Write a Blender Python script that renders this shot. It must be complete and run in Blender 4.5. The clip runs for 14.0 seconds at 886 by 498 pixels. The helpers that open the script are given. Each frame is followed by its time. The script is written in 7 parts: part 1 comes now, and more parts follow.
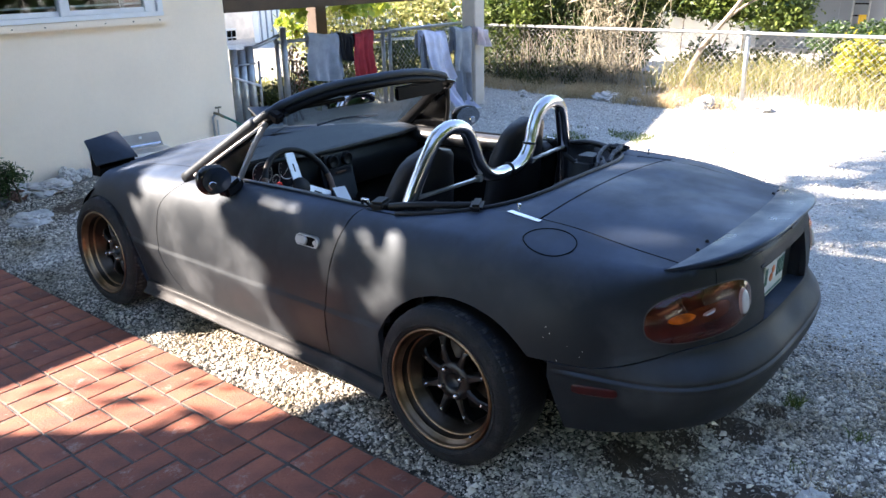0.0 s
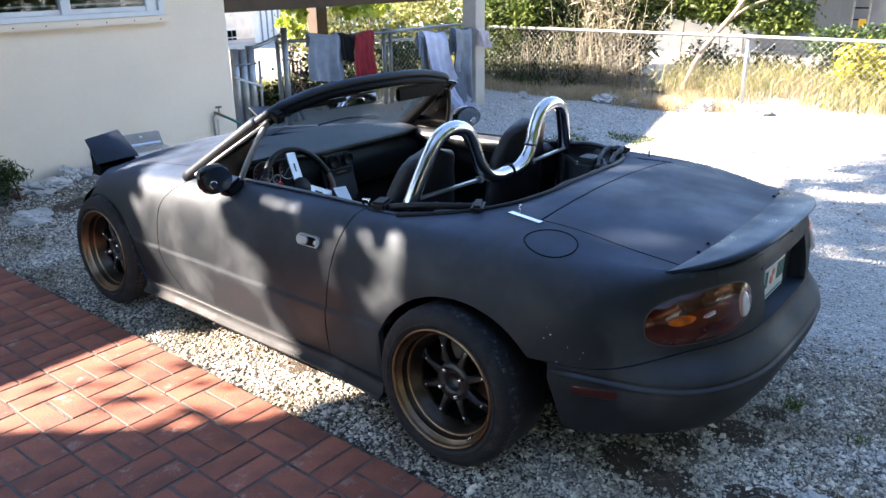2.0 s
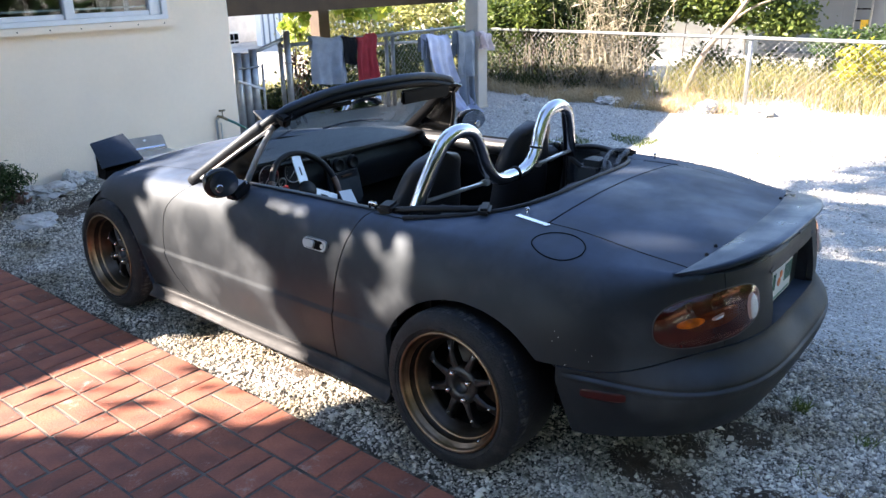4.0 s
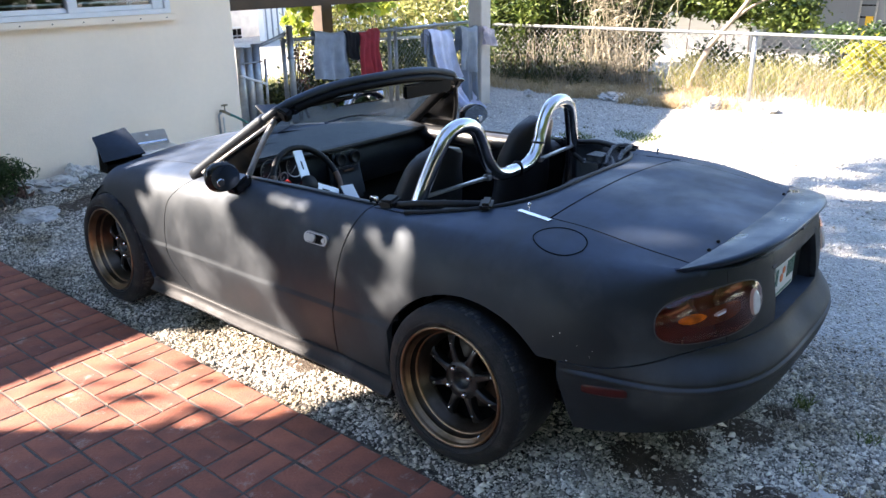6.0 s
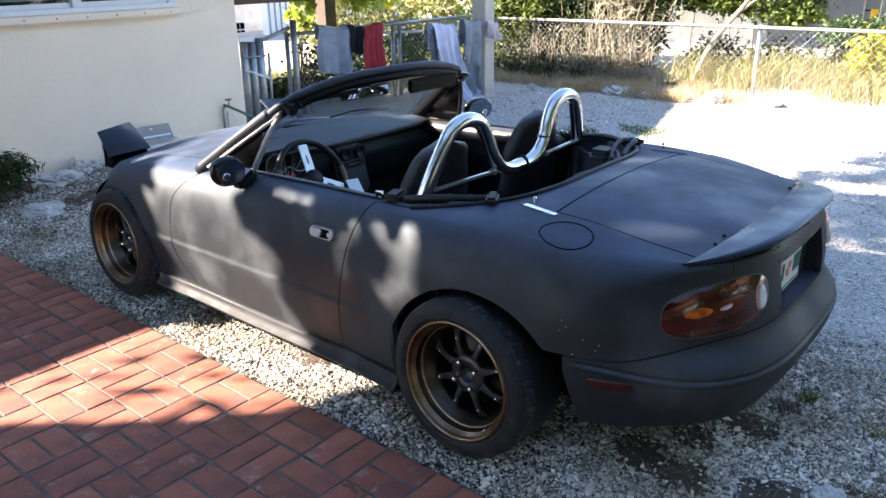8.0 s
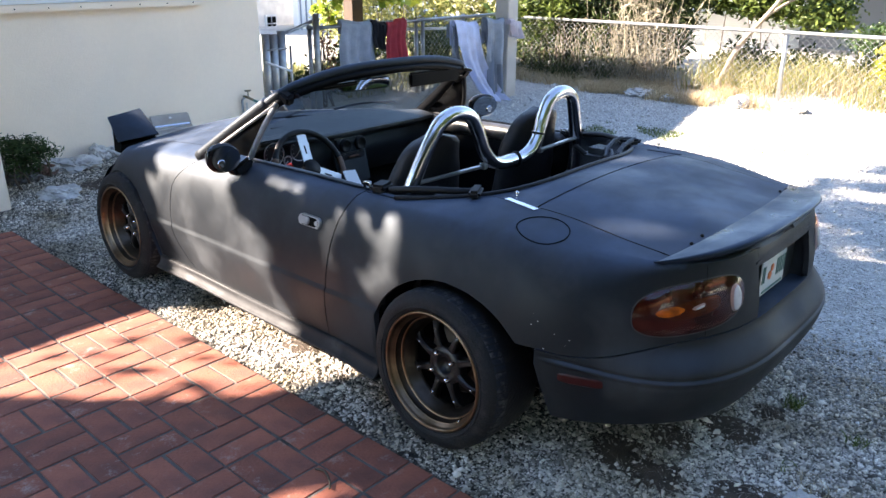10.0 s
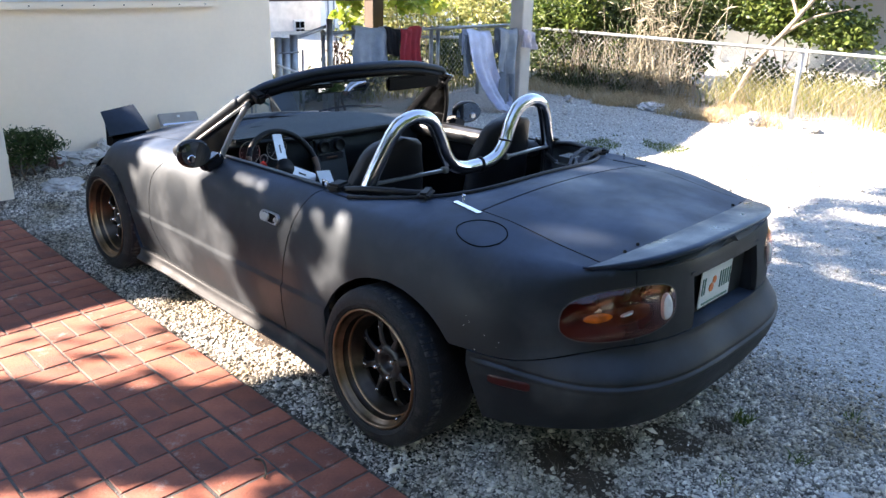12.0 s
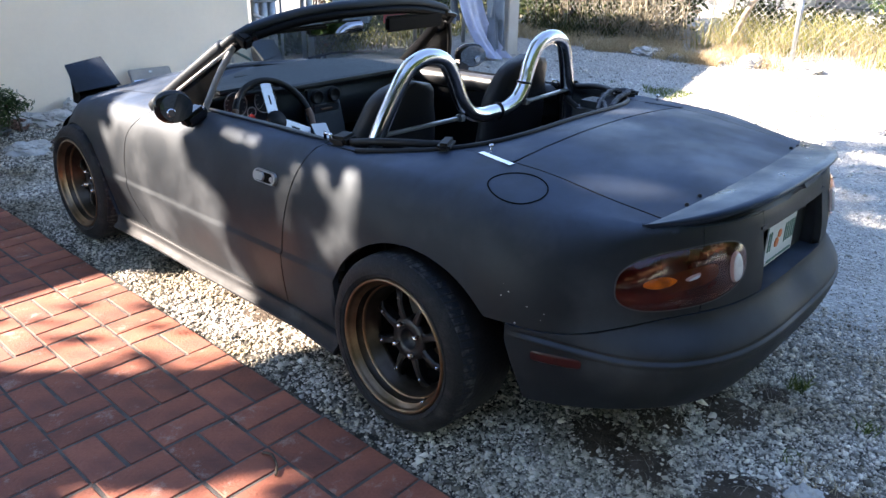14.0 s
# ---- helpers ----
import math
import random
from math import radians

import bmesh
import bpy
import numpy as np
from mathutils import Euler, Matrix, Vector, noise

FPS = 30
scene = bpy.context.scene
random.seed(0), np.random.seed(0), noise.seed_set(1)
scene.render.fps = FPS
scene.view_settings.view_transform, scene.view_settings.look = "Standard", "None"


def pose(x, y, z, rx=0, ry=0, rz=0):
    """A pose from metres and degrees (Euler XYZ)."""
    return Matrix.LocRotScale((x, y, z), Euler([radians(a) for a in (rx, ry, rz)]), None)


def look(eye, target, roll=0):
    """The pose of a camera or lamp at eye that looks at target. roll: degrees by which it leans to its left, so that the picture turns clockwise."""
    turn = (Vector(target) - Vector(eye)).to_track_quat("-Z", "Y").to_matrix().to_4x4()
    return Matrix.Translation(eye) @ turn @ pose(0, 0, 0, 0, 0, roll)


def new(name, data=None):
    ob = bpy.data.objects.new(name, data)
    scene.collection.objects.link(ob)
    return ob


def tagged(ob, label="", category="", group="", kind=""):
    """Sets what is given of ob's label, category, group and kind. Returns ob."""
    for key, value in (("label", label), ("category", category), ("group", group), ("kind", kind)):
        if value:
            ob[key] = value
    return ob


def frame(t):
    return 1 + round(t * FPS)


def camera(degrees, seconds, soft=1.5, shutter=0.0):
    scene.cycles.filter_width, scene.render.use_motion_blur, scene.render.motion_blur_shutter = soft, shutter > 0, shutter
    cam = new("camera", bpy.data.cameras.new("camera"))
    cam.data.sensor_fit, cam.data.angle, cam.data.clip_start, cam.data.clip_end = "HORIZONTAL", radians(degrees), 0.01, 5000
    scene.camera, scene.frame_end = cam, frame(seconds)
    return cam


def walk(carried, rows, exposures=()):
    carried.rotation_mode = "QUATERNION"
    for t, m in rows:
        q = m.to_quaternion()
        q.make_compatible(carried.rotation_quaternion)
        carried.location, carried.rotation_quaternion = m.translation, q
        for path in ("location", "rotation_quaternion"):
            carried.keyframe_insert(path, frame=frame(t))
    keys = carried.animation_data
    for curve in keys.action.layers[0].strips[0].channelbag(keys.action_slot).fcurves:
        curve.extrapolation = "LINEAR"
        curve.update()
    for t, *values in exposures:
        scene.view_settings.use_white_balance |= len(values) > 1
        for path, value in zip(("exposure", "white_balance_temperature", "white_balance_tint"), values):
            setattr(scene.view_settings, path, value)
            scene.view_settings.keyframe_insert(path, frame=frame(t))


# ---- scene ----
cam = camera(60.2, 14.0)
PATH = [
    (0, (-2.606, -1.459, 1.629), (-1.156, -0.266, 0.941), -1.3),
    (0.5, (-2.599, -1.457, 1.627), (-1.151, -0.261, 0.94), -1.5),
    (1, (-2.599, -1.459, 1.627), (-1.154, -0.259, 0.939), -1.5),
    (1.5, (-2.611, -1.458, 1.627), (-1.162, -0.261, 0.943), -1.0),
    (2, (-2.613, -1.455, 1.628), (-1.16, -0.264, 0.943), -0.9),
    (2.5, (-2.624, -1.449, 1.63), (-1.175, -0.251, 0.949), -1.4),
    (3, (-2.627, -1.445, 1.633), (-1.173, -0.251, 0.955), -1.0),
    (5.5, (-2.616, -1.436, 1.625), (-1.168, -0.237, 0.943), -1.4),
    (6, (-2.616, -1.439, 1.624), (-1.171, -0.24, 0.935), -1.0),
    (6.5, (-2.632, -1.455, 1.628), (-1.183, -0.278, 0.913), -1.1),
    (7, (-2.603, -1.438, 1.621), (-1.156, -0.258, 0.904), -1.1),
    (7.5, (-2.62, -1.443, 1.624), (-1.173, -0.255, 0.919), -1.2),
    (8, (-2.624, -1.433, 1.625), (-1.188, -0.231, 0.922), -1.1),
    (10.3, (-2.492, -1.611, 1.597), (-1.107, -0.351, 0.892), 0.1),
    (10.5, (-2.426, -1.635, 1.586), (-1.028, -0.388, 0.887), -0.1),
    (11, (-2.361, -1.721, 1.593), (-0.955, -0.463, 0.928), -0.7),
    (11.5, (-2.377, -1.843, 1.594), (-1.071, -0.502, 0.891), 0.1),
    (12, (-2.376, -1.82, 1.598), (-1.037, -0.502, 0.915), 1.5),
    (12.5, (-2.369, -1.771, 1.583), (-1.073, -0.426, 0.868), -0.5),
    (13, (-2.394, -1.744, 1.559), (-1.094, -0.413, 0.824), -0.1),
    (13.5, (-2.37, -1.635, 1.522), (-1.033, -0.346, 0.779), 1.2),
    (14, (-2.246, -1.492, 1.488), (-0.899, -0.242, 0.699), 0.4),
]
walk(cam, [(t, look(eye, target, roll)) for t, eye, target, roll in PATH], [(0, 3.04, 7000, 18), (14, 3.04, 7000, 18)])

# ---- world, sun, exposure ----
SUN_WAY = Vector((0.85, -1.0, -0.78)).normalized()
world = bpy.data.worlds.new("sky")
scene.world = world
world.use_nodes = True
wn = world.node_tree.nodes
sky = wn.new("ShaderNodeTexSky")
sky.sky_type, sky.sun_disc = "NISHITA", False
sky.sun_elevation = math.asin(-SUN_WAY.z)
sky.sun_rotation = math.atan2(-SUN_WAY.x, -SUN_WAY.y)
sky.air_density, sky.dust_density, sky.ozone_density = 1.0, 0.15, 3.0
wn["Background"].inputs[1].default_value = 0.088
world.node_tree.links.new(sky.outputs[0], wn["Background"].inputs[0])
sun = new("sun", bpy.data.lights.new("sun", "SUN"))
sun.data.energy, sun.data.angle, sun.data.color = 5.0, radians(0.53), (1.0, 0.93, 0.82)
sun.matrix_world = look((0, 0, 20), Vector((0, 0, 20)) + SUN_WAY)


# ---- materials ----
def mat(name, base, rough=0.6, metal=0.0, vary=0.0, scale=8.0, bump=0.0, bscale=60.0, dark=None, coat=0.0, fine=0.0, spec=0.5, rvary=0.0, span=(0.35, 0.7), tint=(1, 1, 1)):
    """A painted, plastic, stone or metal surface: base colour varied by broad stains and fine grain, and fine relief."""
    m = bpy.data.materials.new(name)
    m.use_nodes = True
    nt = m.node_tree
    n, l = nt.nodes, nt.links
    b = n["Principled BSDF"]
    b.inputs["Base Color"].default_value = (*base, 1)
    b.inputs["Roughness"].default_value = rough
    b.inputs["Metallic"].default_value = metal
    b.inputs["Coat Weight"].default_value = coat
    b.inputs["Specular IOR Level"].default_value = spec
    b.inputs["Specular Tint"].default_value = (*tint, 1)
    co = n.new("ShaderNodeTexCoord")
    if vary or fine or rvary:
        big = n.new("ShaderNodeTexNoise")
        big.inputs["Scale"].default_value, big.inputs["Detail"].default_value = scale, 6
        l.new(co.outputs["Object"], big.inputs["Vector"])
        ramp = n.new("ShaderNodeMapRange")
        ramp.inputs[1].default_value, ramp.inputs[2].default_value = span
        l.new(big.outputs[0], ramp.inputs[0])
        mix = n.new("ShaderNodeMix")
        mix.data_type = "RGBA"
        mix.inputs["A"].default_value = (*base, 1)
        d = dark or [c * (1 - vary) for c in base]
        mix.inputs["B"].default_value = (*d, 1)
        l.new(ramp.outputs[0], mix.inputs["Factor"])
        out = mix.outputs["Result"]
        if fine:
            g = n.new("ShaderNodeTexNoise")
            g.inputs["Scale"].default_value, g.inputs["Detail"].default_value = scale * 14, 4
            l.new(co.outputs["Object"], g.inputs["Vector"])
            hs = n.new("ShaderNodeHueSaturation")
            mr = n.new("ShaderNodeMapRange")
            mr.inputs[3].default_value, mr.inputs[4].default_value = 1 - fine, 1 + fine
            l.new(g.outputs[0], mr.inputs[0])
            l.new(mr.outputs[0], hs.inputs["Value"])
            l.new(out, hs.inputs["Color"])
            out = hs.outputs[0]
        l.new(out, b.inputs["Base Color"])
        if rvary:
            rr = n.new("ShaderNodeMapRange")
            rr.inputs[1].default_value, rr.inputs[2].default_value = 0.36, 0.66
            rr.inputs[3].default_value, rr.inputs[4].default_value = rough - rvary, rough + rvary
            l.new(big.outputs[0], rr.inputs[0])
            l.new(rr.outputs[0], b.inputs["Roughness"])
    if bump:
        bn = n.new("ShaderNodeTexNoise")
        bn.inputs["Scale"].default_value, bn.inputs["Detail"].default_value = bscale, 5
        l.new(co.outputs["Object"], bn.inputs["Vector"])
        bp = n.new("ShaderNodeBump")
        bp.inputs["Strength"].default_value, bp.inputs["Distance"].default_value = bump, 0.01
        l.new(bn.outputs[0], bp.inputs["Height"])
        l.new(bp.outputs[0], b.inputs["Normal"])
    return m


def glass(name, tint=(1, 1, 1), gloss=1.0, dust=0.0):
    """A thin pane: clear, with reflections that grow towards grazing angles; dust: how much of it a thin uneven film of dust hides."""
    m = bpy.data.materials.new(name)
    m.use_nodes = True
    n, l = m.node_tree.nodes, m.node_tree.links
    n.remove(n["Principled BSDF"])
    t, g, f, mx = n.new("ShaderNodeBsdfTransparent"), n.new("ShaderNodeBsdfGlossy"), n.new("ShaderNodeLayerWeight"), n.new("ShaderNodeMixShader")
    t.inputs[0].default_value = (*tint, 1)
    g.inputs["Roughness"].default_value = 0.02
    g.inputs["Color"].default_value = (gloss, gloss, gloss, 1)
    f.inputs["Blend"].default_value = 0.5
    p5, sc5 = n.new("ShaderNodeMath"), n.new("ShaderNodeMath")
    p5.operation, sc5.operation = "POWER", "MULTIPLY_ADD"
    p5.inputs[1].default_value, sc5.inputs[1].default_value, sc5.inputs[2].default_value = 5.0, 0.96, 0.04
    l.new(f.outputs["Facing"], p5.inputs[0])
    l.new(p5.outputs[0], sc5.inputs[0])
    l.new(sc5.outputs[0], mx.inputs[0])
    l.new(t.outputs[0], mx.inputs[1])
    l.new(g.outputs[0], mx.inputs[2])
    out = mx.outputs[0]
    if dust:
        co, cloud, mr, film_, md = n.new("ShaderNodeTexCoord"), n.new("ShaderNodeTexNoise"), n.new("ShaderNodeMapRange"), n.new("ShaderNodeBsdfDiffuse"), n.new("ShaderNodeMixShader")
        cloud.inputs["Scale"].default_value, cloud.inputs["Detail"].default_value = 9.0, 9
        mr.inputs[1].default_value, mr.inputs[2].default_value, mr.inputs[4].default_value = 0.3, 0.75, 2 * dust
        film_.inputs[0].default_value = (0.34, 0.33, 0.31, 1)
        l.new(co.outputs["Object"], cloud.inputs["Vector"])
        l.new(cloud.outputs[0], mr.inputs[0])
        l.new(mr.outputs[0], md.inputs[0])
        l.new(out, md.inputs[1])
        l.new(film_.outputs[0], md.inputs[2])
        out = md.outputs[0]
    l.new(out, n["Material Output"].inputs["Surface"])
    return m


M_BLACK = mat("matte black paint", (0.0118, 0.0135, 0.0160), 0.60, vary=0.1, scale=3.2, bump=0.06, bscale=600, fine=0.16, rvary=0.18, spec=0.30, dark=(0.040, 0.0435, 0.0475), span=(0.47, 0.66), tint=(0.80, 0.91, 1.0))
def dust_and_sky_tint(m, dust, start=0.55, full=0.97):
    """Pale dust, mixed with the blue of reflected sky, painted on faces that look upwards."""
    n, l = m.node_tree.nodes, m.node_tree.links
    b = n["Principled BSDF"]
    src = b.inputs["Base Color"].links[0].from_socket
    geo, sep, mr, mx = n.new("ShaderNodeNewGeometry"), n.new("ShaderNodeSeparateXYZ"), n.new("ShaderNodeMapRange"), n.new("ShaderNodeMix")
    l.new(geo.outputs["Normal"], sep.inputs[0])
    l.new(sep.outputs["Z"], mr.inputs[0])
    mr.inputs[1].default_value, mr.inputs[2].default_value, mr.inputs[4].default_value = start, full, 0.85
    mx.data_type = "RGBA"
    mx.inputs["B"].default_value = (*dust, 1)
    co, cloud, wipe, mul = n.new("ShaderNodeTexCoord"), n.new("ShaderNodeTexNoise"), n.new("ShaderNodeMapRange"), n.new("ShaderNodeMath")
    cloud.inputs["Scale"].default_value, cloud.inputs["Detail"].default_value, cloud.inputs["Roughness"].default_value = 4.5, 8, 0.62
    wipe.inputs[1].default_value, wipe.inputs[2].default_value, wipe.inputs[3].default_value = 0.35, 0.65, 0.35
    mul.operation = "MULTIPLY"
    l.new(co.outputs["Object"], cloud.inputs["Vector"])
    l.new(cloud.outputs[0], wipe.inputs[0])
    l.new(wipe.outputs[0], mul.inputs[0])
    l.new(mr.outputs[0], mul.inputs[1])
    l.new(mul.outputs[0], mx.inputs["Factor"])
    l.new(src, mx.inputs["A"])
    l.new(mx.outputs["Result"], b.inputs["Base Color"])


# the sky's blue sheen on the tops is put into this dust colour
dust_and_sky_tint(M_BLACK, (0.050, 0.072, 0.116), 0.35, 0.95)
M_SKIRT = mat("scuffed black plastic", (0.014, 0.0145, 0.016), 0.62, vary=0.1, scale=6, bump=0.1, bscale=300, fine=0.25, rvary=0.12, spec=0.22, dark=(0.06, 0.06, 0.06), span=(0.5, 0.8))
M_FRAME = mat("black frame paint", (0.004, 0.0042, 0.005), 0.42, vary=0.3, scale=9, spec=0.07)
M_SATIN = mat("satin black paint", (0.011, 0.020, 0.040), 0.40, vary=0.1, scale=7, bump=0.04, bscale=500, fine=0.2, rvary=0.14, spec=0.42, dark=(0.030, 0.041, 0.062), span=(0.5, 0.78), tint=(0.58, 0.80, 1.0))
M_RUBBER = mat("tyre rubber", (0.008, 0.0088, 0.0105), 0.72, scale=16, vary=0.1, bump=0.35, bscale=120, dark=(0.035, 0.033, 0.032), fine=0.4, span=(0.52, 0.85), spec=0.3)
M_TREAD = mat("dusty tread rubber", (0.013, 0.016, 0.023), 0.85, vary=0.1, scale=40, bump=0.4, bscale=160, dark=(0.075, 0.075, 0.078), span=(0.50, 0.72), fine=0.4, spec=0.3)
M_DISC = mat("dull brake steel", (0.10, 0.09, 0.08), 0.5, metal=0.9, vary=0.4, scale=20)
M_BRONZE = mat("bronze rim lip", (0.24, 0.165, 0.105), 0.36, metal=1.0, vary=0.45, scale=14, fine=0.2)
M_WHEEL = mat("black wheel centre", (0.006, 0.006, 0.007), 0.42, vary=0.3, scale=20)
M_CHROME = mat("polished steel", (0.66, 0.66, 0.67), 0.17, metal=1.0, vary=0.14, scale=9, bump=0.05, bscale=140, rvary=0.06)
M_ALU = mat("brushed aluminium", (0.75, 0.76, 0.78), 0.32, metal=0.9, vary=0.15, scale=20)
M_VINYL = mat("black vinyl", (0.020, 0.0225, 0.026), 0.40, vary=-0.5, scale=9, bump=0.25, bscale=280, spec=0.5, tint=(0.8, 0.9, 1.0))
M_DARK = mat("dark underbody", (0.006, 0.006, 0.006), 0.9, vary=0.3, scale=5, spec=0.05)
M_SEAL = mat("black rubber seal", (0.007, 0.0072, 0.008), 0.5, vary=-0.4, scale=20, spec=0.25)
M_WALL = mat("cream stucco", (0.93, 0.79, 0.63), 0.9, vary=0.06, scale=1.6, bump=0.25, bscale=90, fine=0.03)
M_WHITE = mat("white painted frame", (0.78, 0.79, 0.80), 0.5, vary=0.08, scale=6)
M_BROWN = mat("brown painted timber", (0.066, 0.038, 0.019), 0.7, vary=0.35, scale=5, bump=0.2, bscale=40, fine=0.1)
M_POST = mat("pale painted post", (0.55, 0.53, 0.49), 0.8, vary=0.15, scale=5, bump=0.2, bscale=60)
M_GLOSS = mat("gloss black plastic", (0.008, 0.008, 0.009), 0.10, vary=-0.3, scale=20)
M_DULL = mat("dull aluminium", (0.46, 0.46, 0.47), 0.36, metal=0.9, vary=0.3, scale=14)
M_GALV = mat("galvanised steel", (0.42, 0.44, 0.46), 0.45, metal=0.85, vary=0.3, scale=12, fine=0.15)
M_ROOF = mat("roof shingle", (0.16, 0.15, 0.14), 0.9, vary=0.3, scale=8, bump=0.4, bscale=40)


# ---- helpers for meshes ----
def mesh_ob(name, verts, faces, material, parent=None, label="", smooth=True):
    me = bpy.data.meshes.new(name)
    me.from_pydata([tuple(v) for v in verts], [], [tuple(f) for f in faces])
    me.validate()
    if smooth:
        me.shade_smooth()
    if material:
        me.materials.append(material)
    ob = new(name, me)
    if parent:
        ob.parent = parent
    if label:
        ob["label"] = label
    return ob


def part(name, bm, material, parent=None, label="", smooth=False):
    me = bpy.data.meshes.new(name)
    bmesh.ops.recalc_face_normals(bm, faces=bm.faces)
    bm.to_mesh(me)
    bm.free()
    if smooth:
        me.shade_smooth()
    if material:
        me.materials.append(material)
    ob = new(name, me)
    if parent:
        ob.parent = parent
    if label:
        ob["label"] = label
    return ob


def add_box(bm, x0, x1, y0, y1, z0, z1, bevel=0.0, m=None):
    r = bmesh.ops.create_cube(bm, size=1.0)["verts"]
    bmesh.ops.transform(bm, matrix=Matrix.LocRotScale(((x0 + x1) / 2, (y0 + y1) / 2, (z0 + z1) / 2), None, (abs(x1 - x0), abs(y1 - y0), abs(z1 - z0))), verts=r)
    if bevel:
        es = list({e for v in r for e in v.link_edges})
        r = list({v for f in bmesh.ops.bevel(bm, geom=es, offset=bevel, segments=2, affect="EDGES", clamp_overlap=True)["faces"] for v in f.verts} | {v for v in r if v.is_valid})
    if m is not None:
        bmesh.ops.transform(bm, matrix=m, verts=r)
    return bm


def box(x0, x1, y0, y1, z0, z1, bevel=0.0, m=None):
    return add_box(bmesh.new(), x0, x1, y0, y1, z0, z1, bevel, m)


def tube_data(points, radius, sides=12, closed=False, caps=True):
    """Vertices and faces of a round tube along points; radius may be a list."""
    P = [Vector(p) for p in points]
    n = len(P)
    rad = radius if isinstance(radius, (list, tuple)) else [radius] * n
    vs, fs = [], []
    up = None
    for i, p in enumerate(P):
        a, b = (P[(i - 1) % n], P[(i + 1) % n]) if closed else (P[max(i - 1, 0)], P[min(i + 1, n - 1)])
        d = (b - a).normalized()
        if up is None:
            up = d.orthogonal().normalized()
        up = (up - d * up.dot(d)).normalized()
        side = d.cross(up)
        for k in range(sides):
            t = 2 * math.pi * k / sides
            vs.append(p + (up * math.cos(t) + side * math.sin(t)) * rad[i])
    for i in range(n if closed else n - 1):
        for k in range(sides):
            j = (i + 1) % n
            fs.append((i * sides + k, i * sides + (k + 1) % sides, j * sides + (k + 1) % sides, j * sides + k))
    if caps and not closed:
        fs.append(tuple(range(sides))[::-1])
        fs.append(tuple((n - 1) * sides + k for k in range(sides)))
    return vs, fs


def tube(name, points, radius, material, parent=None, label="", sides=12, closed=False):
    vs, fs = tube_data(points, radius, sides, closed)
    return mesh_ob(name, vs, fs, material, parent, label)


def bend(points, steps=8):
    """A smooth line through points (Catmull-Rom)."""
    P = [Vector(p) for p in points]
    out = []
    for i in range(len(P) - 1):
        a, b, c, d = P[max(i - 1, 0)], P[i], P[i + 1], P[min(i + 2, len(P) - 1)]
        for k in range(steps):
            t = k / steps
            out.append(0.5 * ((2 * b) + (c - a) * t + (2 * a - 5 * b + 4 * c - d) * t * t + (3 * b - a - 3 * c + d) * t ** 3))
    out.append(P[-1])
    return out


def thing(name, label, category, group="", at=(0, 0, 0), kind=""):
    ob = tagged(new(name), label, category, group, kind)
    ob.location = at
    return ob


def smooth(a, b, x):
    t = min(max((x - a) / (b - a), 0), 1)
    return t * t * (3 - 2 * t)


def curve(xs, ys):
    """A smooth function through a few profile points."""
    xs, ys = np.array(xs, float), np.array(ys, float)
    o = np.argsort(xs)
    xs, ys = xs[o], ys[o]
    s = np.gradient(ys, xs)

    def f(x):
        x = min(max(x, xs[0]), xs[-1])
        i = min(max(int(np.searchsorted(xs, x)) - 1, 0), len(xs) - 2)
        h = xs[i + 1] - xs[i]
        t = (x - xs[i]) / h
        return float((2 * t ** 3 - 3 * t * t + 1) * ys[i] + (t ** 3 - 2 * t * t + t) * h * s[i] + (3 * t * t - 2 * t ** 3) * ys[i + 1] + (t ** 3 - t * t) * h * s[i + 1])
    return f


def grid(name, rows, material, parent=None, label="", rim=0.0, mirror=False, flip=False, form=None):
    """A sheet through rows of points; rim: its edges are turned inwards by so much, so that it shows thickness. mirror: at the other side of the car."""
    A = np.array([[tuple(p) for p in r] for r in rows], float)
    G = A if form is None else np.array([[tuple(p) for p in r] for r in form], float)
    if mirror:
        A = A * np.array([-1, 1, 1])
        G = G * np.array([-1, 1, 1])
        flip = not flip
    nu, nv = A.shape[:2]
    vs = A.reshape(-1, 3).tolist()
    fs = [(i * nv + j, i * nv + j + 1, (i + 1) * nv + j + 1, (i + 1) * nv + j) for i in range(nu - 1) for j in range(nv - 1)]
    if form is not None:
        # points that fall together on a cut edge become one
        idx = np.arange(nu * nv).reshape(nu, nv)
        for j in range(nv - 2, -1, -1):
            same = np.linalg.norm(A[:, j] - A[:, j + 1], axis=1) < 2e-3
            idx[same, j] = idx[same, j + 1]
        flat = idx.ravel()
        fs = [tuple(dict.fromkeys(int(flat[q]) for q in f)) for f in fs]
        fs = [f for f in fs if len(f) > 2]
    if rim:
        du = np.gradient(G, axis=0)
        dv = np.gradient(G, axis=1)
        N = np.cross(dv, du)
        N /= np.linalg.norm(N, axis=2, keepdims=True) + 1e-9
        loop = [(i, 0) for i in range(nu)] + [(nu - 1, j) for j in range(1, nv)] + [(i, nv - 1) for i in range(nu - 2, -1, -1)] + [(0, j) for j in range(nv - 2, 0, -1)]
        sgn = -1 if flip else 1
        if parent:
            sgn = 1 if np.mean(np.sum(N * (A - np.array([0, 1.0, 0.3])) * np.array([1, 0.3, 1]), axis=2)) > 0 else -1
        base, k = len(vs), len(loop)
        for i, j in loop:
            vs.append(A[i, j].tolist())
        for i, j in loop:
            vs.append((A[i, j] - sgn * N[i, j] * rim).tolist())
        for q in range(k):
            r = (q + 1) % k
            fs.append((base + q, base + r, base + k + r, base + k + q))
    if flip:
        fs = [f[::-1] for f in fs]
    return mesh_ob(name, vs, fs, material, parent, label)


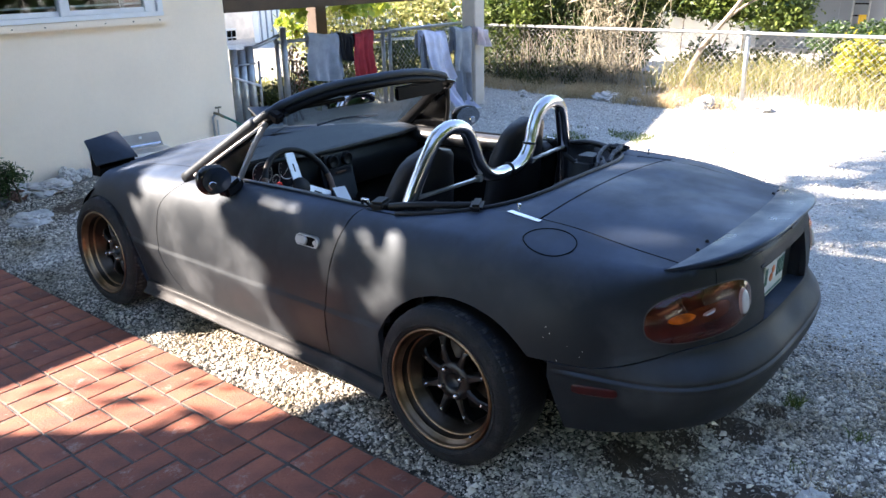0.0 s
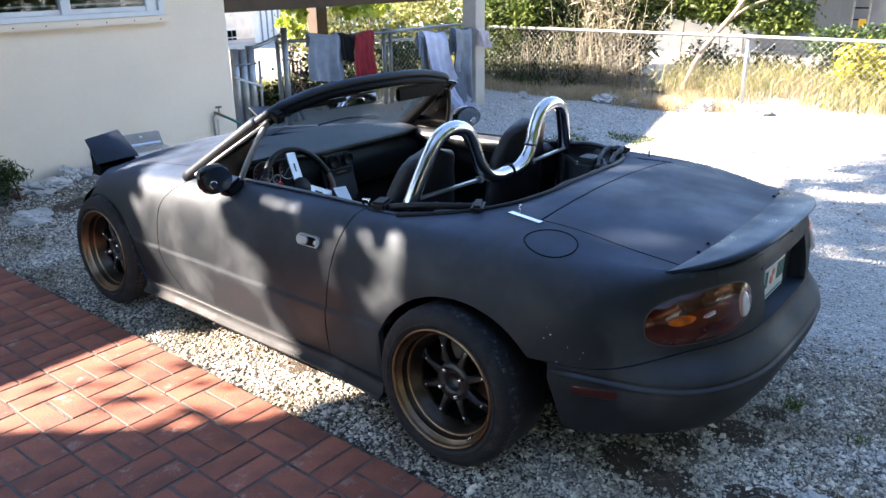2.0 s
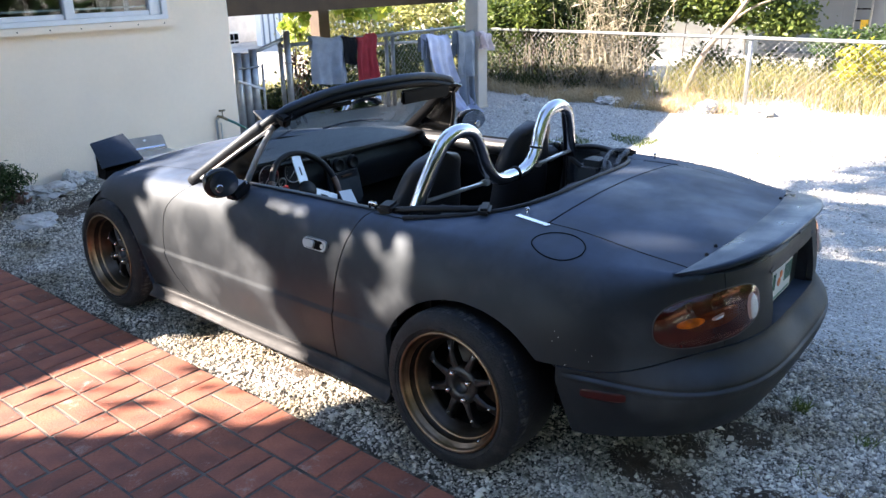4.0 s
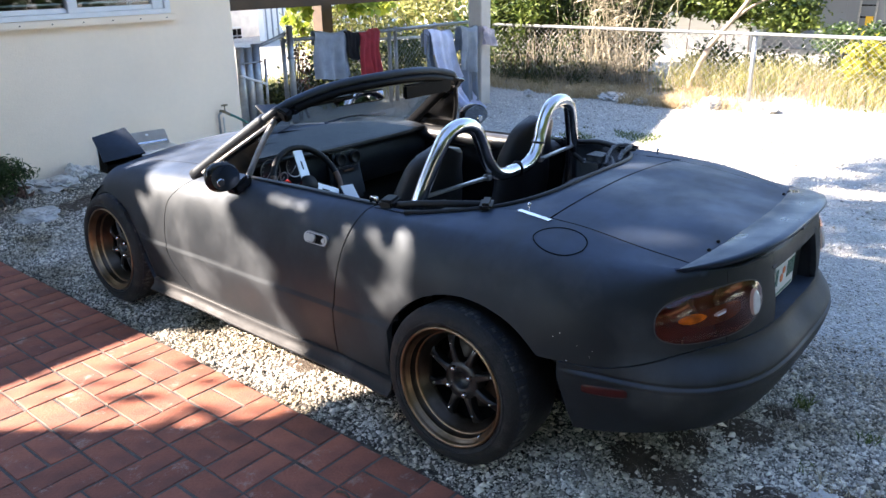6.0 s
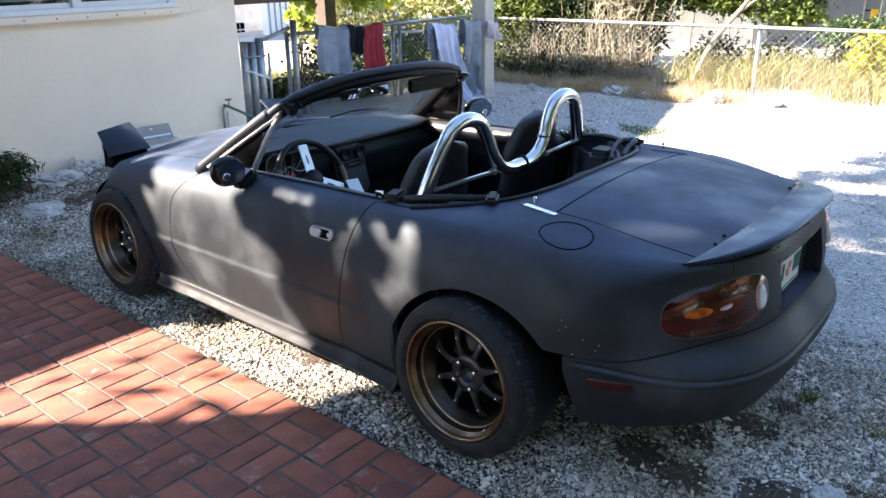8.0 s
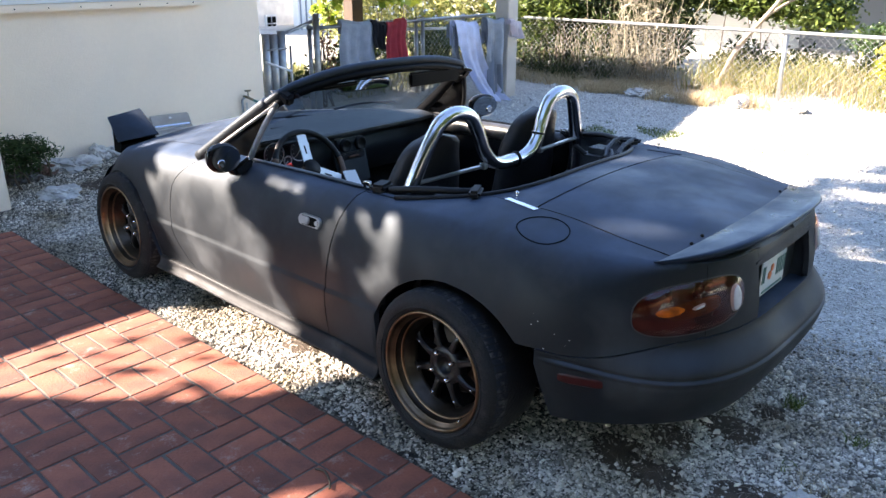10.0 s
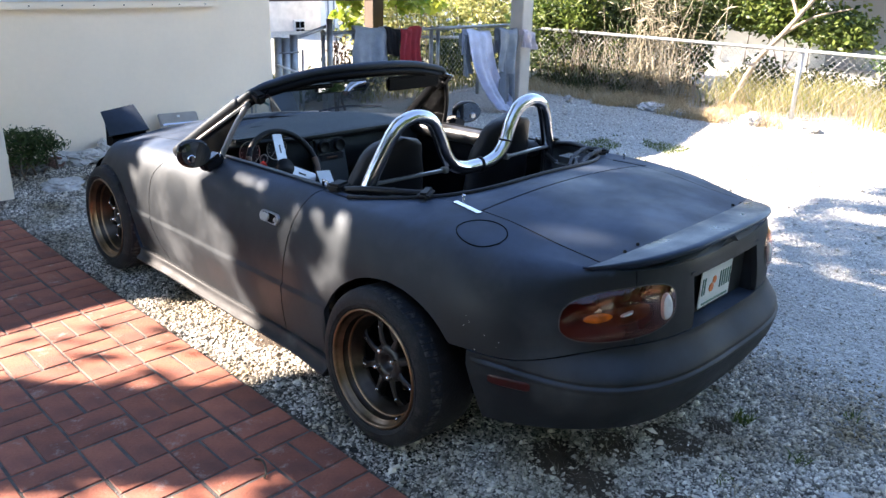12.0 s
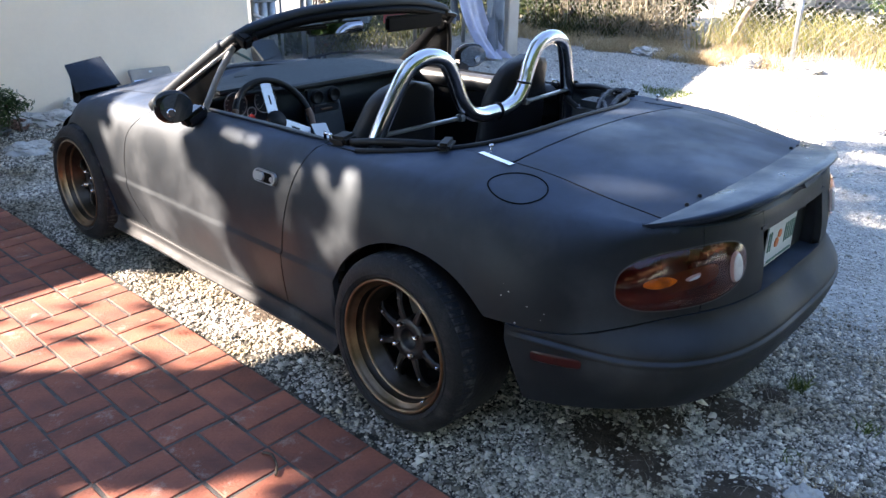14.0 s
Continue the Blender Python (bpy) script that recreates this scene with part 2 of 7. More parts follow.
# ---- ground ----
def ground_material():
    m = mat("white coral gravel", (0.62, 0.60, 0.55), 0.95)
    n, l = m.node_tree.nodes, m.node_tree.links
    b = n["Principled BSDF"]
    co = n.new("ShaderNodeTexCoord")
    v = n.new("ShaderNodeTexVoronoi")
    v.inputs["Scale"].default_value = 42
    v2 = n.new("ShaderNodeTexNoise")
    v2.inputs["Scale"].default_value, v2.inputs["Detail"].default_value = 0.9, 7
    for t in (v, v2):
        l.new(co.outputs["Object"], t.inputs["Vector"])
    r = n.new("ShaderNodeValToRGB")
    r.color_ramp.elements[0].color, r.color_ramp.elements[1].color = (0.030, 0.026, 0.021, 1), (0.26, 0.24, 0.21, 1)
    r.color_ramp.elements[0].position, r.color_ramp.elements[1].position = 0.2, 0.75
    ve = n.new("ShaderNodeTexVoronoi")
    ve.feature = "DISTANCE_TO_EDGE"
    ve.inputs["Scale"].default_value = 42
    l.new(co.outputs["Object"], ve.inputs["Vector"])
    gap = n.new("ShaderNodeMapRange")
    gap.inputs[2].default_value = 0.12
    l.new(ve.outputs["Distance"], gap.inputs[0])
    pick = n.new("ShaderNodeMath")
    pick.operation = "MULTIPLY"
    l.new(v.outputs["Color"], pick.inputs[0])
    l.new(gap.outputs[0], pick.inputs[1])
    l.new(pick.outputs[0], r.inputs[0])
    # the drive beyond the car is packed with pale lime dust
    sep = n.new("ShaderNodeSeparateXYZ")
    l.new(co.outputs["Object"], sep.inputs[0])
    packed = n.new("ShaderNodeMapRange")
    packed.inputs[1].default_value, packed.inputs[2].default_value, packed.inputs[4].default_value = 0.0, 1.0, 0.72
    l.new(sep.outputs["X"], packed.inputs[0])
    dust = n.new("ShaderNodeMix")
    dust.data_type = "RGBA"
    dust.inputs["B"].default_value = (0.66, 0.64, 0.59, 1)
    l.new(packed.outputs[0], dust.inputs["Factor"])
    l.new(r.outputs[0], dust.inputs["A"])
    st = n.new("ShaderNodeMix")
    st.data_type = "RGBA"
    st.inputs["B"].default_value = (0.16, 0.13, 0.10, 1)
    mr = n.new("ShaderNodeMapRange")
    mr.inputs[1].default_value, mr.inputs[2].default_value, mr.inputs[4].default_value = 0.58, 0.80, 0.6
    l.new(v2.outputs[0], mr.inputs[0])
    l.new(mr.outputs[0], st.inputs["Factor"])
    l.new(dust.outputs["Result"], st.inputs["A"])
    grit, gm, gv = n.new("ShaderNodeTexNoise"), n.new("ShaderNodeMapRange"), n.new("ShaderNodeHueSaturation")
    grit.inputs["Scale"].default_value, grit.inputs["Detail"].default_value, grit.inputs["Roughness"].default_value = 34, 8, 0.8
    gm.inputs[1].default_value, gm.inputs[2].default_value, gm.inputs[3].default_value, gm.inputs[4].default_value = 0.32, 0.66, 0.42, 1.22
    l.new(co.outputs["Object"], grit.inputs["Vector"])
    l.new(grit.outputs[0], gm.inputs[0])
    l.new(gm.outputs[0], gv.inputs["Value"])
    l.new(st.outputs["Result"], gv.inputs["Color"])
    l.new(gv.outputs[0], b.inputs["Base Color"])
    bp = n.new("ShaderNodeBump")
    bp.inputs["Strength"].default_value, bp.inputs["Distance"].default_value = 1.0, 0.012
    bp.invert = True
    l.new(v.outputs["Distance"], bp.inputs["Height"])
    l.new(bp.outputs[0], b.inputs["Normal"])
    return m


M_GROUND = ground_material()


def ground_height(x, y):
    """The gravel lies a little lower under the car and heaps up towards the fence and the house."""
    h = 0.012 * noise.noise(Vector((x * 1.3, y * 1.3, 0))) + 0.02 * noise.noise(Vector((x * 0.4, y * 0.4, 3)))
    h -= 0.015
    if x < -1.02:
        h -= 0.05 * smooth(-1.02, -1.06, x)
    h += 0.10 * smooth(6.4, 7.6, x) + 0.06 * smooth(4.2, 4.9, y) * smooth(2.5, 1.6, x)
    return h


def make_ground():
    xs = np.concatenate([np.array([-300, -120, -50, -22, -12, -7]), np.arange(-5, 9, 0.1), np.array([9.5, 11, 14, 20, 35, 60, 120, 300])])
    ys = np.concatenate([np.array([-300, -120, -50, -22, -12, -7]), np.arange(-5, 7, 0.1), np.array([7.5, 9, 12, 16, 24, 40, 80, 150, 300])])
    vs = [(x, y, ground_height(x, y)) for x in xs for y in ys]
    k = len(ys)
    fs = [(i * k + j, (i + 1) * k + j, (i + 1) * k + j + 1, i * k + j + 1) for i in range(len(xs) - 1) for j in range(k - 1)]
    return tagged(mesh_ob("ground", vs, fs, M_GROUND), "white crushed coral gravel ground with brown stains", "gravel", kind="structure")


make_ground()

# ---- car body: plan outline, profile, top ----
HALF, YF, BF, NF, YR, BR, NR = 0.84, 1.6, 1.42, 3.5, 0.55, 1.45, 3.4


def outline(s):
    """The left half of the car's plan: s from 0 at the nose to 1 to 2 along the side to 3 at the tail."""
    if s <= 1:
        a = s * math.pi / 2
        return Vector((-HALF * math.sin(a) ** (2 / NF), YF + BF * math.cos(a) ** (2 / NF)))
    if s <= 2:
        return Vector((-HALF, YF + (YR - YF) * (s - 1)))
    a = (s - 2) * math.pi / 2
    return Vector((-HALF * max(math.cos(a), 0) ** (2 / NR), YR - BR * math.sin(a) ** (2 / NR)))


_S = np.concatenate([np.linspace(0, 0.1, 60), np.linspace(0.1, 2.9, 900), np.linspace(2.9, 3, 60)])
_O = np.array([outline(s) for s in _S])
_L = np.concatenate([[0], np.cumsum(np.linalg.norm(np.diff(_O, axis=0), axis=1))])
TOTAL = _L[-1]


def ring(l):
    """Point and outward direction of the outline at l metres from the nose."""
    l = min(max(l, 0), TOTAL)
    p = Vector((float(np.interp(l, _L, _O[:, 0])), float(np.interp(l, _L, _O[:, 1]))))
    e = 0.02
    a = Vector((float(np.interp(l - e, _L, _O[:, 0])), float(np.interp(l - e, _L, _O[:, 1]))))
    c = Vector((float(np.interp(l + e, _L, _O[:, 0])), float(np.interp(l + e, _L, _O[:, 1]))))
    if l < e:
        a = Vector((-c.x, c.y))
    if l > TOTAL - e:
        c = Vector((-a.x, a.y))
    t = (c - a).normalized()
    return p, Vector((t.y, -t.x))


def at_y(y):
    """Metres along the outline at which the side passes y."""
    return float(np.interp(-y, -_O[:, 1], _L))


shoulder = curve([3.02, 2.8, 2.5, 2.2, 1.8, 1.4, 0.9, 0.5, 0.1, -0.3, -0.6, -0.8, -0.9], [0.56, 0.60, 0.665, 0.712, 0.755, 0.782, 0.797, 0.804, 0.816, 0.809, 0.781, 0.772, 0.768])
crown = curve([3.0, 2.6, 2.0, 1.5, 1.2, 0.0, -0.3, -0.9], [0.01, 0.045, 0.065, 0.06, 0.05, 0.038, 0.049, 0.040])


def inset(z, y, zs):
    """How far the skin lies inside the outline at height z."""
    q = min(max((z - 0.42) / (zs - 0.42), 0), 1)
    side = 0.16 * (1 - (1 - q ** 2.4) ** (1 / 2.4))
    side += 0.045 * (min(max((0.42 - z) / 0.26, 0), 1)) ** 1.7
    wr = smooth(0.42, 0.80, -y)
    zc = 0.460 - 0.030 * smooth(0.42, 0.80, -y)
    rear = 0.058 * smooth(zc - 0.005, 0.540, z) + 0.03 * smooth(0.56, 0.80, z) + 0.02 * max(0, (z - 0.74) / 0.06) ** 2 + 0.08 * (max(0, (0.40 - z) / 0.17)) ** 1.5
    lip = (0.0065 * math.exp(-((z - zc) / 0.0045) ** 2) - 0.004 * math.exp(-((z - zc + 0.013) / 0.006) ** 2)) * smooth(0.36, 0.46, -y)
    side, rear = side + lip + 0.006 * smooth(0.416, 0.424, z) * smooth(-0.3, -0.2, y), rear + lip
    wf = smooth(2.3, 2.9, y)
    front = 0.30 * min(max((z - 0.36) / (zs - 0.36), 0), 1) ** 2.2 + 0.08 * (max(0, (0.30 - z) / 0.14)) ** 1.5
    return (side * (1 - wr) + rear * wr) * (1 - wf) + front * wf


def skin(l, z):
    p, n = ring(l)
    zs = shoulder(p.y)
    d = inset(z, p.y, zs)
    return Vector((p.x - n.x * d, p.y - n.y * d, z))


def skin_top(l):
    return shoulder(ring(l)[0].y)


_E = np.array([skin(l, skin_top(l)) for l in np.linspace(0, TOTAL, 700)])


def edge_x(y):
    return float(np.interp(-y, -_E[:, 1], -_E[:, 0]))


def edge_z(y):
    return float(np.interp(-y, -_E[:, 1], _E[:, 2]))


def top(x, y):
    e = max(edge_x(y), 0.05)
    return Vector((x, y, edge_z(y) + crown(y) * (1 - min(abs(x) / e, 1) ** 2)))


def arch(y, yc, ry, rz, zc=0.285):
    d = abs(y - yc) / ry
    return zc + rz * math.sqrt(1 - d * d) if d < 1 else -1


WHEEL_F, WHEEL_R, WHEEL_Z = 2.265, 0.006, 0.287


def rear_arch(y):
    return arch(y, WHEEL_R - 0.026, 0.350, 0.326)


def low(y):
    z = max(arch(y, WHEEL_F + 0.005, 0.345, 0.292), rear_arch(y))
    return max(z, 0.165)

# ---- car ----
car = thing("roadster", "matte black two-seat convertible roadster with its top off, parked on gravel", "car")
M_DISH = mat("dark bronze dish", (0.075, 0.060, 0.048), 0.38, metal=1.0, vary=0.5, scale=14)
M_RED = mat("red lamp plastic", (0.045, 0.007, 0.006), 0.06, vary=0.4, scale=14)
M_AMBER = mat("amber lamp plastic", (1.0, 0.36, 0.02), 0.2, vary=0.75, scale=16, span=(0.40, 0.62))
M_AMBERD = mat("dark amber plastic", (0.10, 0.026, 0.006), 0.08, vary=0.6, scale=24)
M_CLEARL = mat("clear lamp plastic", (0.62, 0.62, 0.60), 0.12, vary=0.2, scale=40, coat=1.0)
M_SUNGREY = mat("sunlit trim grey", (0.34, 0.335, 0.33), 0.5, vary=0.4, scale=20)
M_COVER = glass("red lamp cover", (0.86, 0.60, 0.52))
M_RIMG = mat("grey lamp edge", (0.06, 0.06, 0.063), 0.35, vary=0.3, scale=30)
M_MARK = mat("dull red marker", (0.045, 0.006, 0.006), 0.3, vary=0.4, scale=40)
M_PLATE = mat("white number plate", (0.72, 0.76, 0.74), 0.4, vary=0.08, scale=30)
M_GREENINK = mat("green plate ink", (0.10, 0.22, 0.18), 0.5)
M_ORANGEINK = mat("orange plate print", (0.75, 0.20, 0.05), 0.5)
M_SCREEN = glass("dusty windscreen glass", (0.66, 0.70, 0.68), dust=0.012)
M_TINT = glass("grey quarter glass", (0.08, 0.088, 0.10), 0.25, dust=0.004)
M_MIRROR = mat("mirror glass", (0.5, 0.52, 0.55), 0.02, metal=1.0)
M_DARKMIR = mat("dark tinted mirror glass", (0.22, 0.24, 0.27), 0.02, metal=1.0)
M_LEATHER = mat("black seat leather", (0.010, 0.010, 0.012), 0.45, spec=0.3, vary=-0.5, scale=12, bump=0.25, bscale=220)
M_CARD = mat("black door vinyl", (0.004, 0.0045, 0.0055), 0.5, vary=-0.5, scale=12, bump=0.25, bscale=260, spec=0.05, rvary=0.12)
M_ROLL = mat("shiny sun-toned vinyl", (0.045, 0.046, 0.048), 0.34, vary=0.5, scale=10, bump=0.15, bscale=260, spec=0.6, fine=0.15)
M_CARPET = mat("black carpet", (0.010, 0.010, 0.010), 0.95, vary=-0.5, scale=30, bump=0.5, bscale=500)
M_SUNTAN = mat("worn tan leather", (0.20, 0.11, 0.07), 0.5, vary=0.4, scale=30)
M_REDTAB = mat("red plastic", (0.65, 0.04, 0.03), 0.4)
M_PAPER = mat("white paper", (0.80, 0.82, 0.84), 0.7, vary=0.04, scale=12)
M_DIAL = mat("gauge face", (0.03, 0.03, 0.035), 0.3, vary=-0.4, scale=60)


def patch(name, l0, l1, zb, zt, nu, nv, material=M_BLACK, label="", rim=0.02, both=True, gap=0.0025, over=None, nover=0, ys=None, base=None):
    """A body panel on the side skin between the lines l0(z) and l1(z), from zb(y) to zt(l); over(y): how far in it runs on over the shoulder."""
    rows, form = [], []
    us = [i / nu for i in range(nu + 1)]
    if ys is not None:
        m0, m1 = l0(0.5), l1(0.5)
        us = sorted({0.0, 1.0, *[round(min(max((at_y(y) - m0) / (m1 - m0), 0), 1), 5) for y in ys]})
    for u in us:
        r, f = [], []
        for j in range(nv + 1):
            v = j / nv
            lm = l0(0.5) + (l1(0.5) - l0(0.5)) * u
            zl = base if base is not None else zb(ring(lm)[0].y)
            z = zl + (zt(lm) - zl) * v
            for _ in range(3):
                l = l0(z) + gap + (l1(z) - l0(z) - 2 * gap) * u
                y = ring(l)[0].y
                zl = base if base is not None else zb(y)
                z = zl + (zt(l) - zl) * v
            f.append(skin(l, zb(y) + (zt(l) - zb(y)) * v))
            for _ in range(6 if z < zb(y) else 0):
                z = zb(y)
                l = l0(z) + gap + (l1(z) - l0(z) - 2 * gap) * u
                y = ring(l)[0].y
            r.append(skin(l, z))
        if over:
            e = r[-1]
            xt = -min(over(e.y), -e.x - 0.001)
            for j in range(1, nover + 1):
                r.append(top(e.x + (xt - e.x) * j / nover, e.y))
                f.append(r[-1])
        rows.append(r)
        form.append(f)
    obs = [grid(name, rows, material, car, label, rim, form=form)]
    if both:
        obs.append(grid(name, rows, material, car, label, rim, mirror=True, form=form))
    return obs


def at(v):
    return lambda z: v


door_front_y = curve([0.15, 0.20, 0.29, 0.36, 0.53, 0.67, 0.74, 0.79, 0.85], [1.50, 1.57, 1.66, 1.71, 1.73, 1.68, 1.58, 1.47, 1.42])
door_rear_y = curve([0.2, 0.28, 0.53, 0.70, 0.83], [0.61, 0.60, 0.57, 0.53, 0.48])


def door_front(z):
    return at_y(door_front_y(z))


def door_rear(z):
    return at_y(door_rear_y(z))


L_BUMP_F = at_y(2.66)


def at_x(x):
    """Metres along the outline at which the tail passes x from the middle."""
    return float(np.interp(x, _O[::-1, 0][:260] * -1, _L[::-1][:260]))


L_LAMP, L_RECESS = at_x(0.50), at_x(0.235)
LID_X, LID_Y = 0.505, -0.155


def seam(y):
    return 0.482 + 0.063 * smooth(-0.45, -0.86, y)


def rear_seam(y):
    """Lower edge of the rear wing: the wheel arch, then the bumper's top seam."""
    return low(y) if y > -0.2 else max(rear_arch(y), seam(y))


def hood_x(y):
    return edge_x(y) - 0.06


def cowl_y(x):
    return 1.66 - 0.26 * (abs(x) / 0.7) ** 2.2


def rim_y(x):
    return -0.04 + 0.33 * (min(abs(x), 0.74) / 0.69) ** 4


def wing_in(y):
    """Inner edge of the rear wing's top: along the cockpit rim, then along the boot lid."""
    if y > rim_y(LID_X):
        return 0.69 * ((y + 0.04) / 0.33) ** 0.25
    return LID_X + 0.002


def near_arch(yc, ry, y0, y1):
    """Stations along the side, drawn together towards both ends of a wheel arch."""
    inside = [yc + (ry - 0.0005) * math.cos(math.pi * k / 60) for k in range(61)]
    return inside + [yc + ry + 0.0005, yc - ry - 0.0005] + [y for y in np.linspace(y0, y1, 60) if abs(y - yc) > ry + 0.004]


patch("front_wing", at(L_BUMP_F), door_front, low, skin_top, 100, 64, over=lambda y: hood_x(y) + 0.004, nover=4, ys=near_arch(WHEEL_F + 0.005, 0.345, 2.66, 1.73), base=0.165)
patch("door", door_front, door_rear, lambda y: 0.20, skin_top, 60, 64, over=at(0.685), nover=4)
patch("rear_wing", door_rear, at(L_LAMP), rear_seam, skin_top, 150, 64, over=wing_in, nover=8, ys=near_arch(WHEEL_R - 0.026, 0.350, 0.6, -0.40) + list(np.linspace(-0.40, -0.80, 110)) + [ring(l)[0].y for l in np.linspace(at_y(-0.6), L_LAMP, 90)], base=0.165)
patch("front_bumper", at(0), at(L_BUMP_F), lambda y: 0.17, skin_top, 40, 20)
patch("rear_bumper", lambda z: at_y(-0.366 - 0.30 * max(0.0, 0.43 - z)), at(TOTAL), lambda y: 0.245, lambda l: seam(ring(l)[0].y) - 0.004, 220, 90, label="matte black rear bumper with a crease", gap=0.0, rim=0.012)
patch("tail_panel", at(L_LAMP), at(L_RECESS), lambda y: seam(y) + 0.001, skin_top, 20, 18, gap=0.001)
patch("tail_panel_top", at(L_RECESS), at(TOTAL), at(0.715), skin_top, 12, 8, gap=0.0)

# number plate in its recess
b = bmesh.new()
add_box(b, -0.235, 0.235, -0.775, -0.765, 0.53, 0.73)
for sx in (-1, 1):
    add_box(b, sx * 0.235, sx * 0.243, -0.812, -0.765, 0.535, 0.73)
add_box(b, -0.243, 0.243, -0.815, -0.765, 0.722, 0.73)
add_box(b, -0.243, 0.243, -0.835, -0.765, 0.530, 0.538)
part("plate_recess", b, M_BLACK, car, "matte black recess round the number plate")
plate = part("number_plate", box(-0.112, 0.108, -0.790, -0.786, 0.556, 0.700, 0.0015), M_PLATE, car, "white number plate with an orange print")
for px in (-0.100, -0.085, 0.025, 0.042, 0.059, 0.076, 0.093):
    part("plate_bar", box(px, px + 0.005, -0.7925, -0.790, 0.602, 0.662), M_GREENINK, plate, "dark green bar")
b = bmesh.new()
for px, pz, r in ((-0.018, 0.642, 0.013), (-0.036, 0.618, 0.015)):
    bmesh.ops.create_cone(b, cap_ends=True, segments=20, radius1=r, radius2=r, depth=0.002, matrix=pose(px, -0.7915, pz, 90, 0, 0))
part("plate_print", b, M_ORANGEINK, plate, "orange fruit print")
b = bmesh.new()
add_box(b, -0.09, 0.09, -0.7925, -0.790, 0.566, 0.572)
part("plate_line", b, M_GREENINK, plate)


def top_patch(name, y0, y1, x0, x1, nu, nv, label="", rim=0.02, both=False, material=M_BLACK, lift=0.0):
    """A panel on the top skin between the lines y0(x) and y1(x), from x0(y) to x1(y)."""
    rows = []
    for i in range(nu + 1):
        r = []
        for j in range(nv + 1):
            u, v = i / nu, j / nv
            y = y0(0) + (y1(0) - y0(0)) * u
            for _ in range(4):
                x = x0(y) + (x1(y) - x0(y)) * v
                y = y0(x) + (y1(x) - y0(x)) * u
            p = top(x, y)
            p.z += lift
            r.append(p)
        rows.append(r)
    return [grid(name, rows, material, car, label, rim, mirror=k) for k in ((False, True) if both else (False,))]


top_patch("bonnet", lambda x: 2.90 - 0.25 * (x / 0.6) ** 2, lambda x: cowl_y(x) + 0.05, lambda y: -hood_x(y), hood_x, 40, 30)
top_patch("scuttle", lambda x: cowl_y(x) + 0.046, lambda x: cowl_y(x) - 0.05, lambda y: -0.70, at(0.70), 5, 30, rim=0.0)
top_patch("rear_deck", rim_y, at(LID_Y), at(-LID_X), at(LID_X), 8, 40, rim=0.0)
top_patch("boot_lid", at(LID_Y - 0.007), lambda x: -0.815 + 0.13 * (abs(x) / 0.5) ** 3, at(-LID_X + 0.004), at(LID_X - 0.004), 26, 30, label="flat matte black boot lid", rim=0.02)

_T = _E[_E[:, 1] < -0.45][::-1]


def rear_y(x):
    """Where the top of the tail ends at x from the middle."""
    return float(np.interp(abs(x), -_T[:, 0], _T[:, 1]))


top_patch("tail_ledge", at(-0.66), lambda x: rear_y(x) + 0.004, at(-0.54), at(0.54), 14, 40, label="matte black ledge below the spoiler", rim=0.0, lift=-0.006)

rows = []
for x in np.linspace(-0.56, 0.56, 41):
    y = rear_y(x) + 0.004
    rows.append([(x, y, edge_z(y) - 0.020), (x, y - 0.001, edge_z(y) + 0.004), (x, y + 0.004, top(x, y).z - 0.001), (x, y + 0.035, top(x, y + 0.035).z - 0.003)])
grid("tail_edge", rows, M_BLACK, car, "rounded matte black upper tail edge", flip=True)

# dark shell behind the panel gaps
rows = []
for l in np.linspace(0.02, at_y(-0.74), 150):
    r = []
    for k in range(12):
        y = ring(l)[0].y
        z0 = max(low(y) + 0.05, 0.26) if y > -0.3 else max(low(y) + 0.05, 0.47)
        z = z0 + (skin_top(l) - 0.03 - z0) * k / 11
        p, n = ring(l)
        q = skin(l, z)
        r.append(Vector((q.x - 0.03 * n.x, q.y - 0.03 * n.y, z - 0.012)))
    rows.append(r)
for mir in (False, True):
    grid("inner_shell", rows, M_DARK, car, "dark inner body shell", mirror=mir)
part("underbody", box(-0.62, 0.62, -0.55, 2.60, 0.22, 0.28, 0.02), M_DARK, car)
part("boot_floor", box(-0.55, 0.55, -0.74, -0.16, 0.30, 0.72, 0.05), M_DARK, car)
for sx in (-1, 1):
    for yc in (WHEEL_F, WHEEL_R - 0.03):
        rows = [[(sx * x, yc + 0.365 * math.cos(a), 0.285 + 0.33 * math.sin(a)) for x in (0.77, 0.5)] for a in np.linspace(0.12, math.pi - 0.12, 24)]
        grid("wheel_well", rows, M_DARK, car, flip=sx < 0)


# ---- wheels ----
def lathe(name, profile, material, parent, sides=64, label="", m=None):
    """A ring turned about x: profile of (x, radius)."""
    vs, fs = [], []
    n = len(profile)
    for k in range(sides):
        t = 2 * math.pi * k / sides
        for x, r in profile:
            v = Vector((x, r * math.cos(t), r * math.sin(t)))
            vs.append(m @ v if m else v)
    for k in range(sides):
        for j in range(n - 1):
            a, b = k * n + j, ((k + 1) % sides) * n + j
            fs.append((a, b, b + 1, a + 1))
    return mesh_ob(name, vs, fs, material, parent, label)


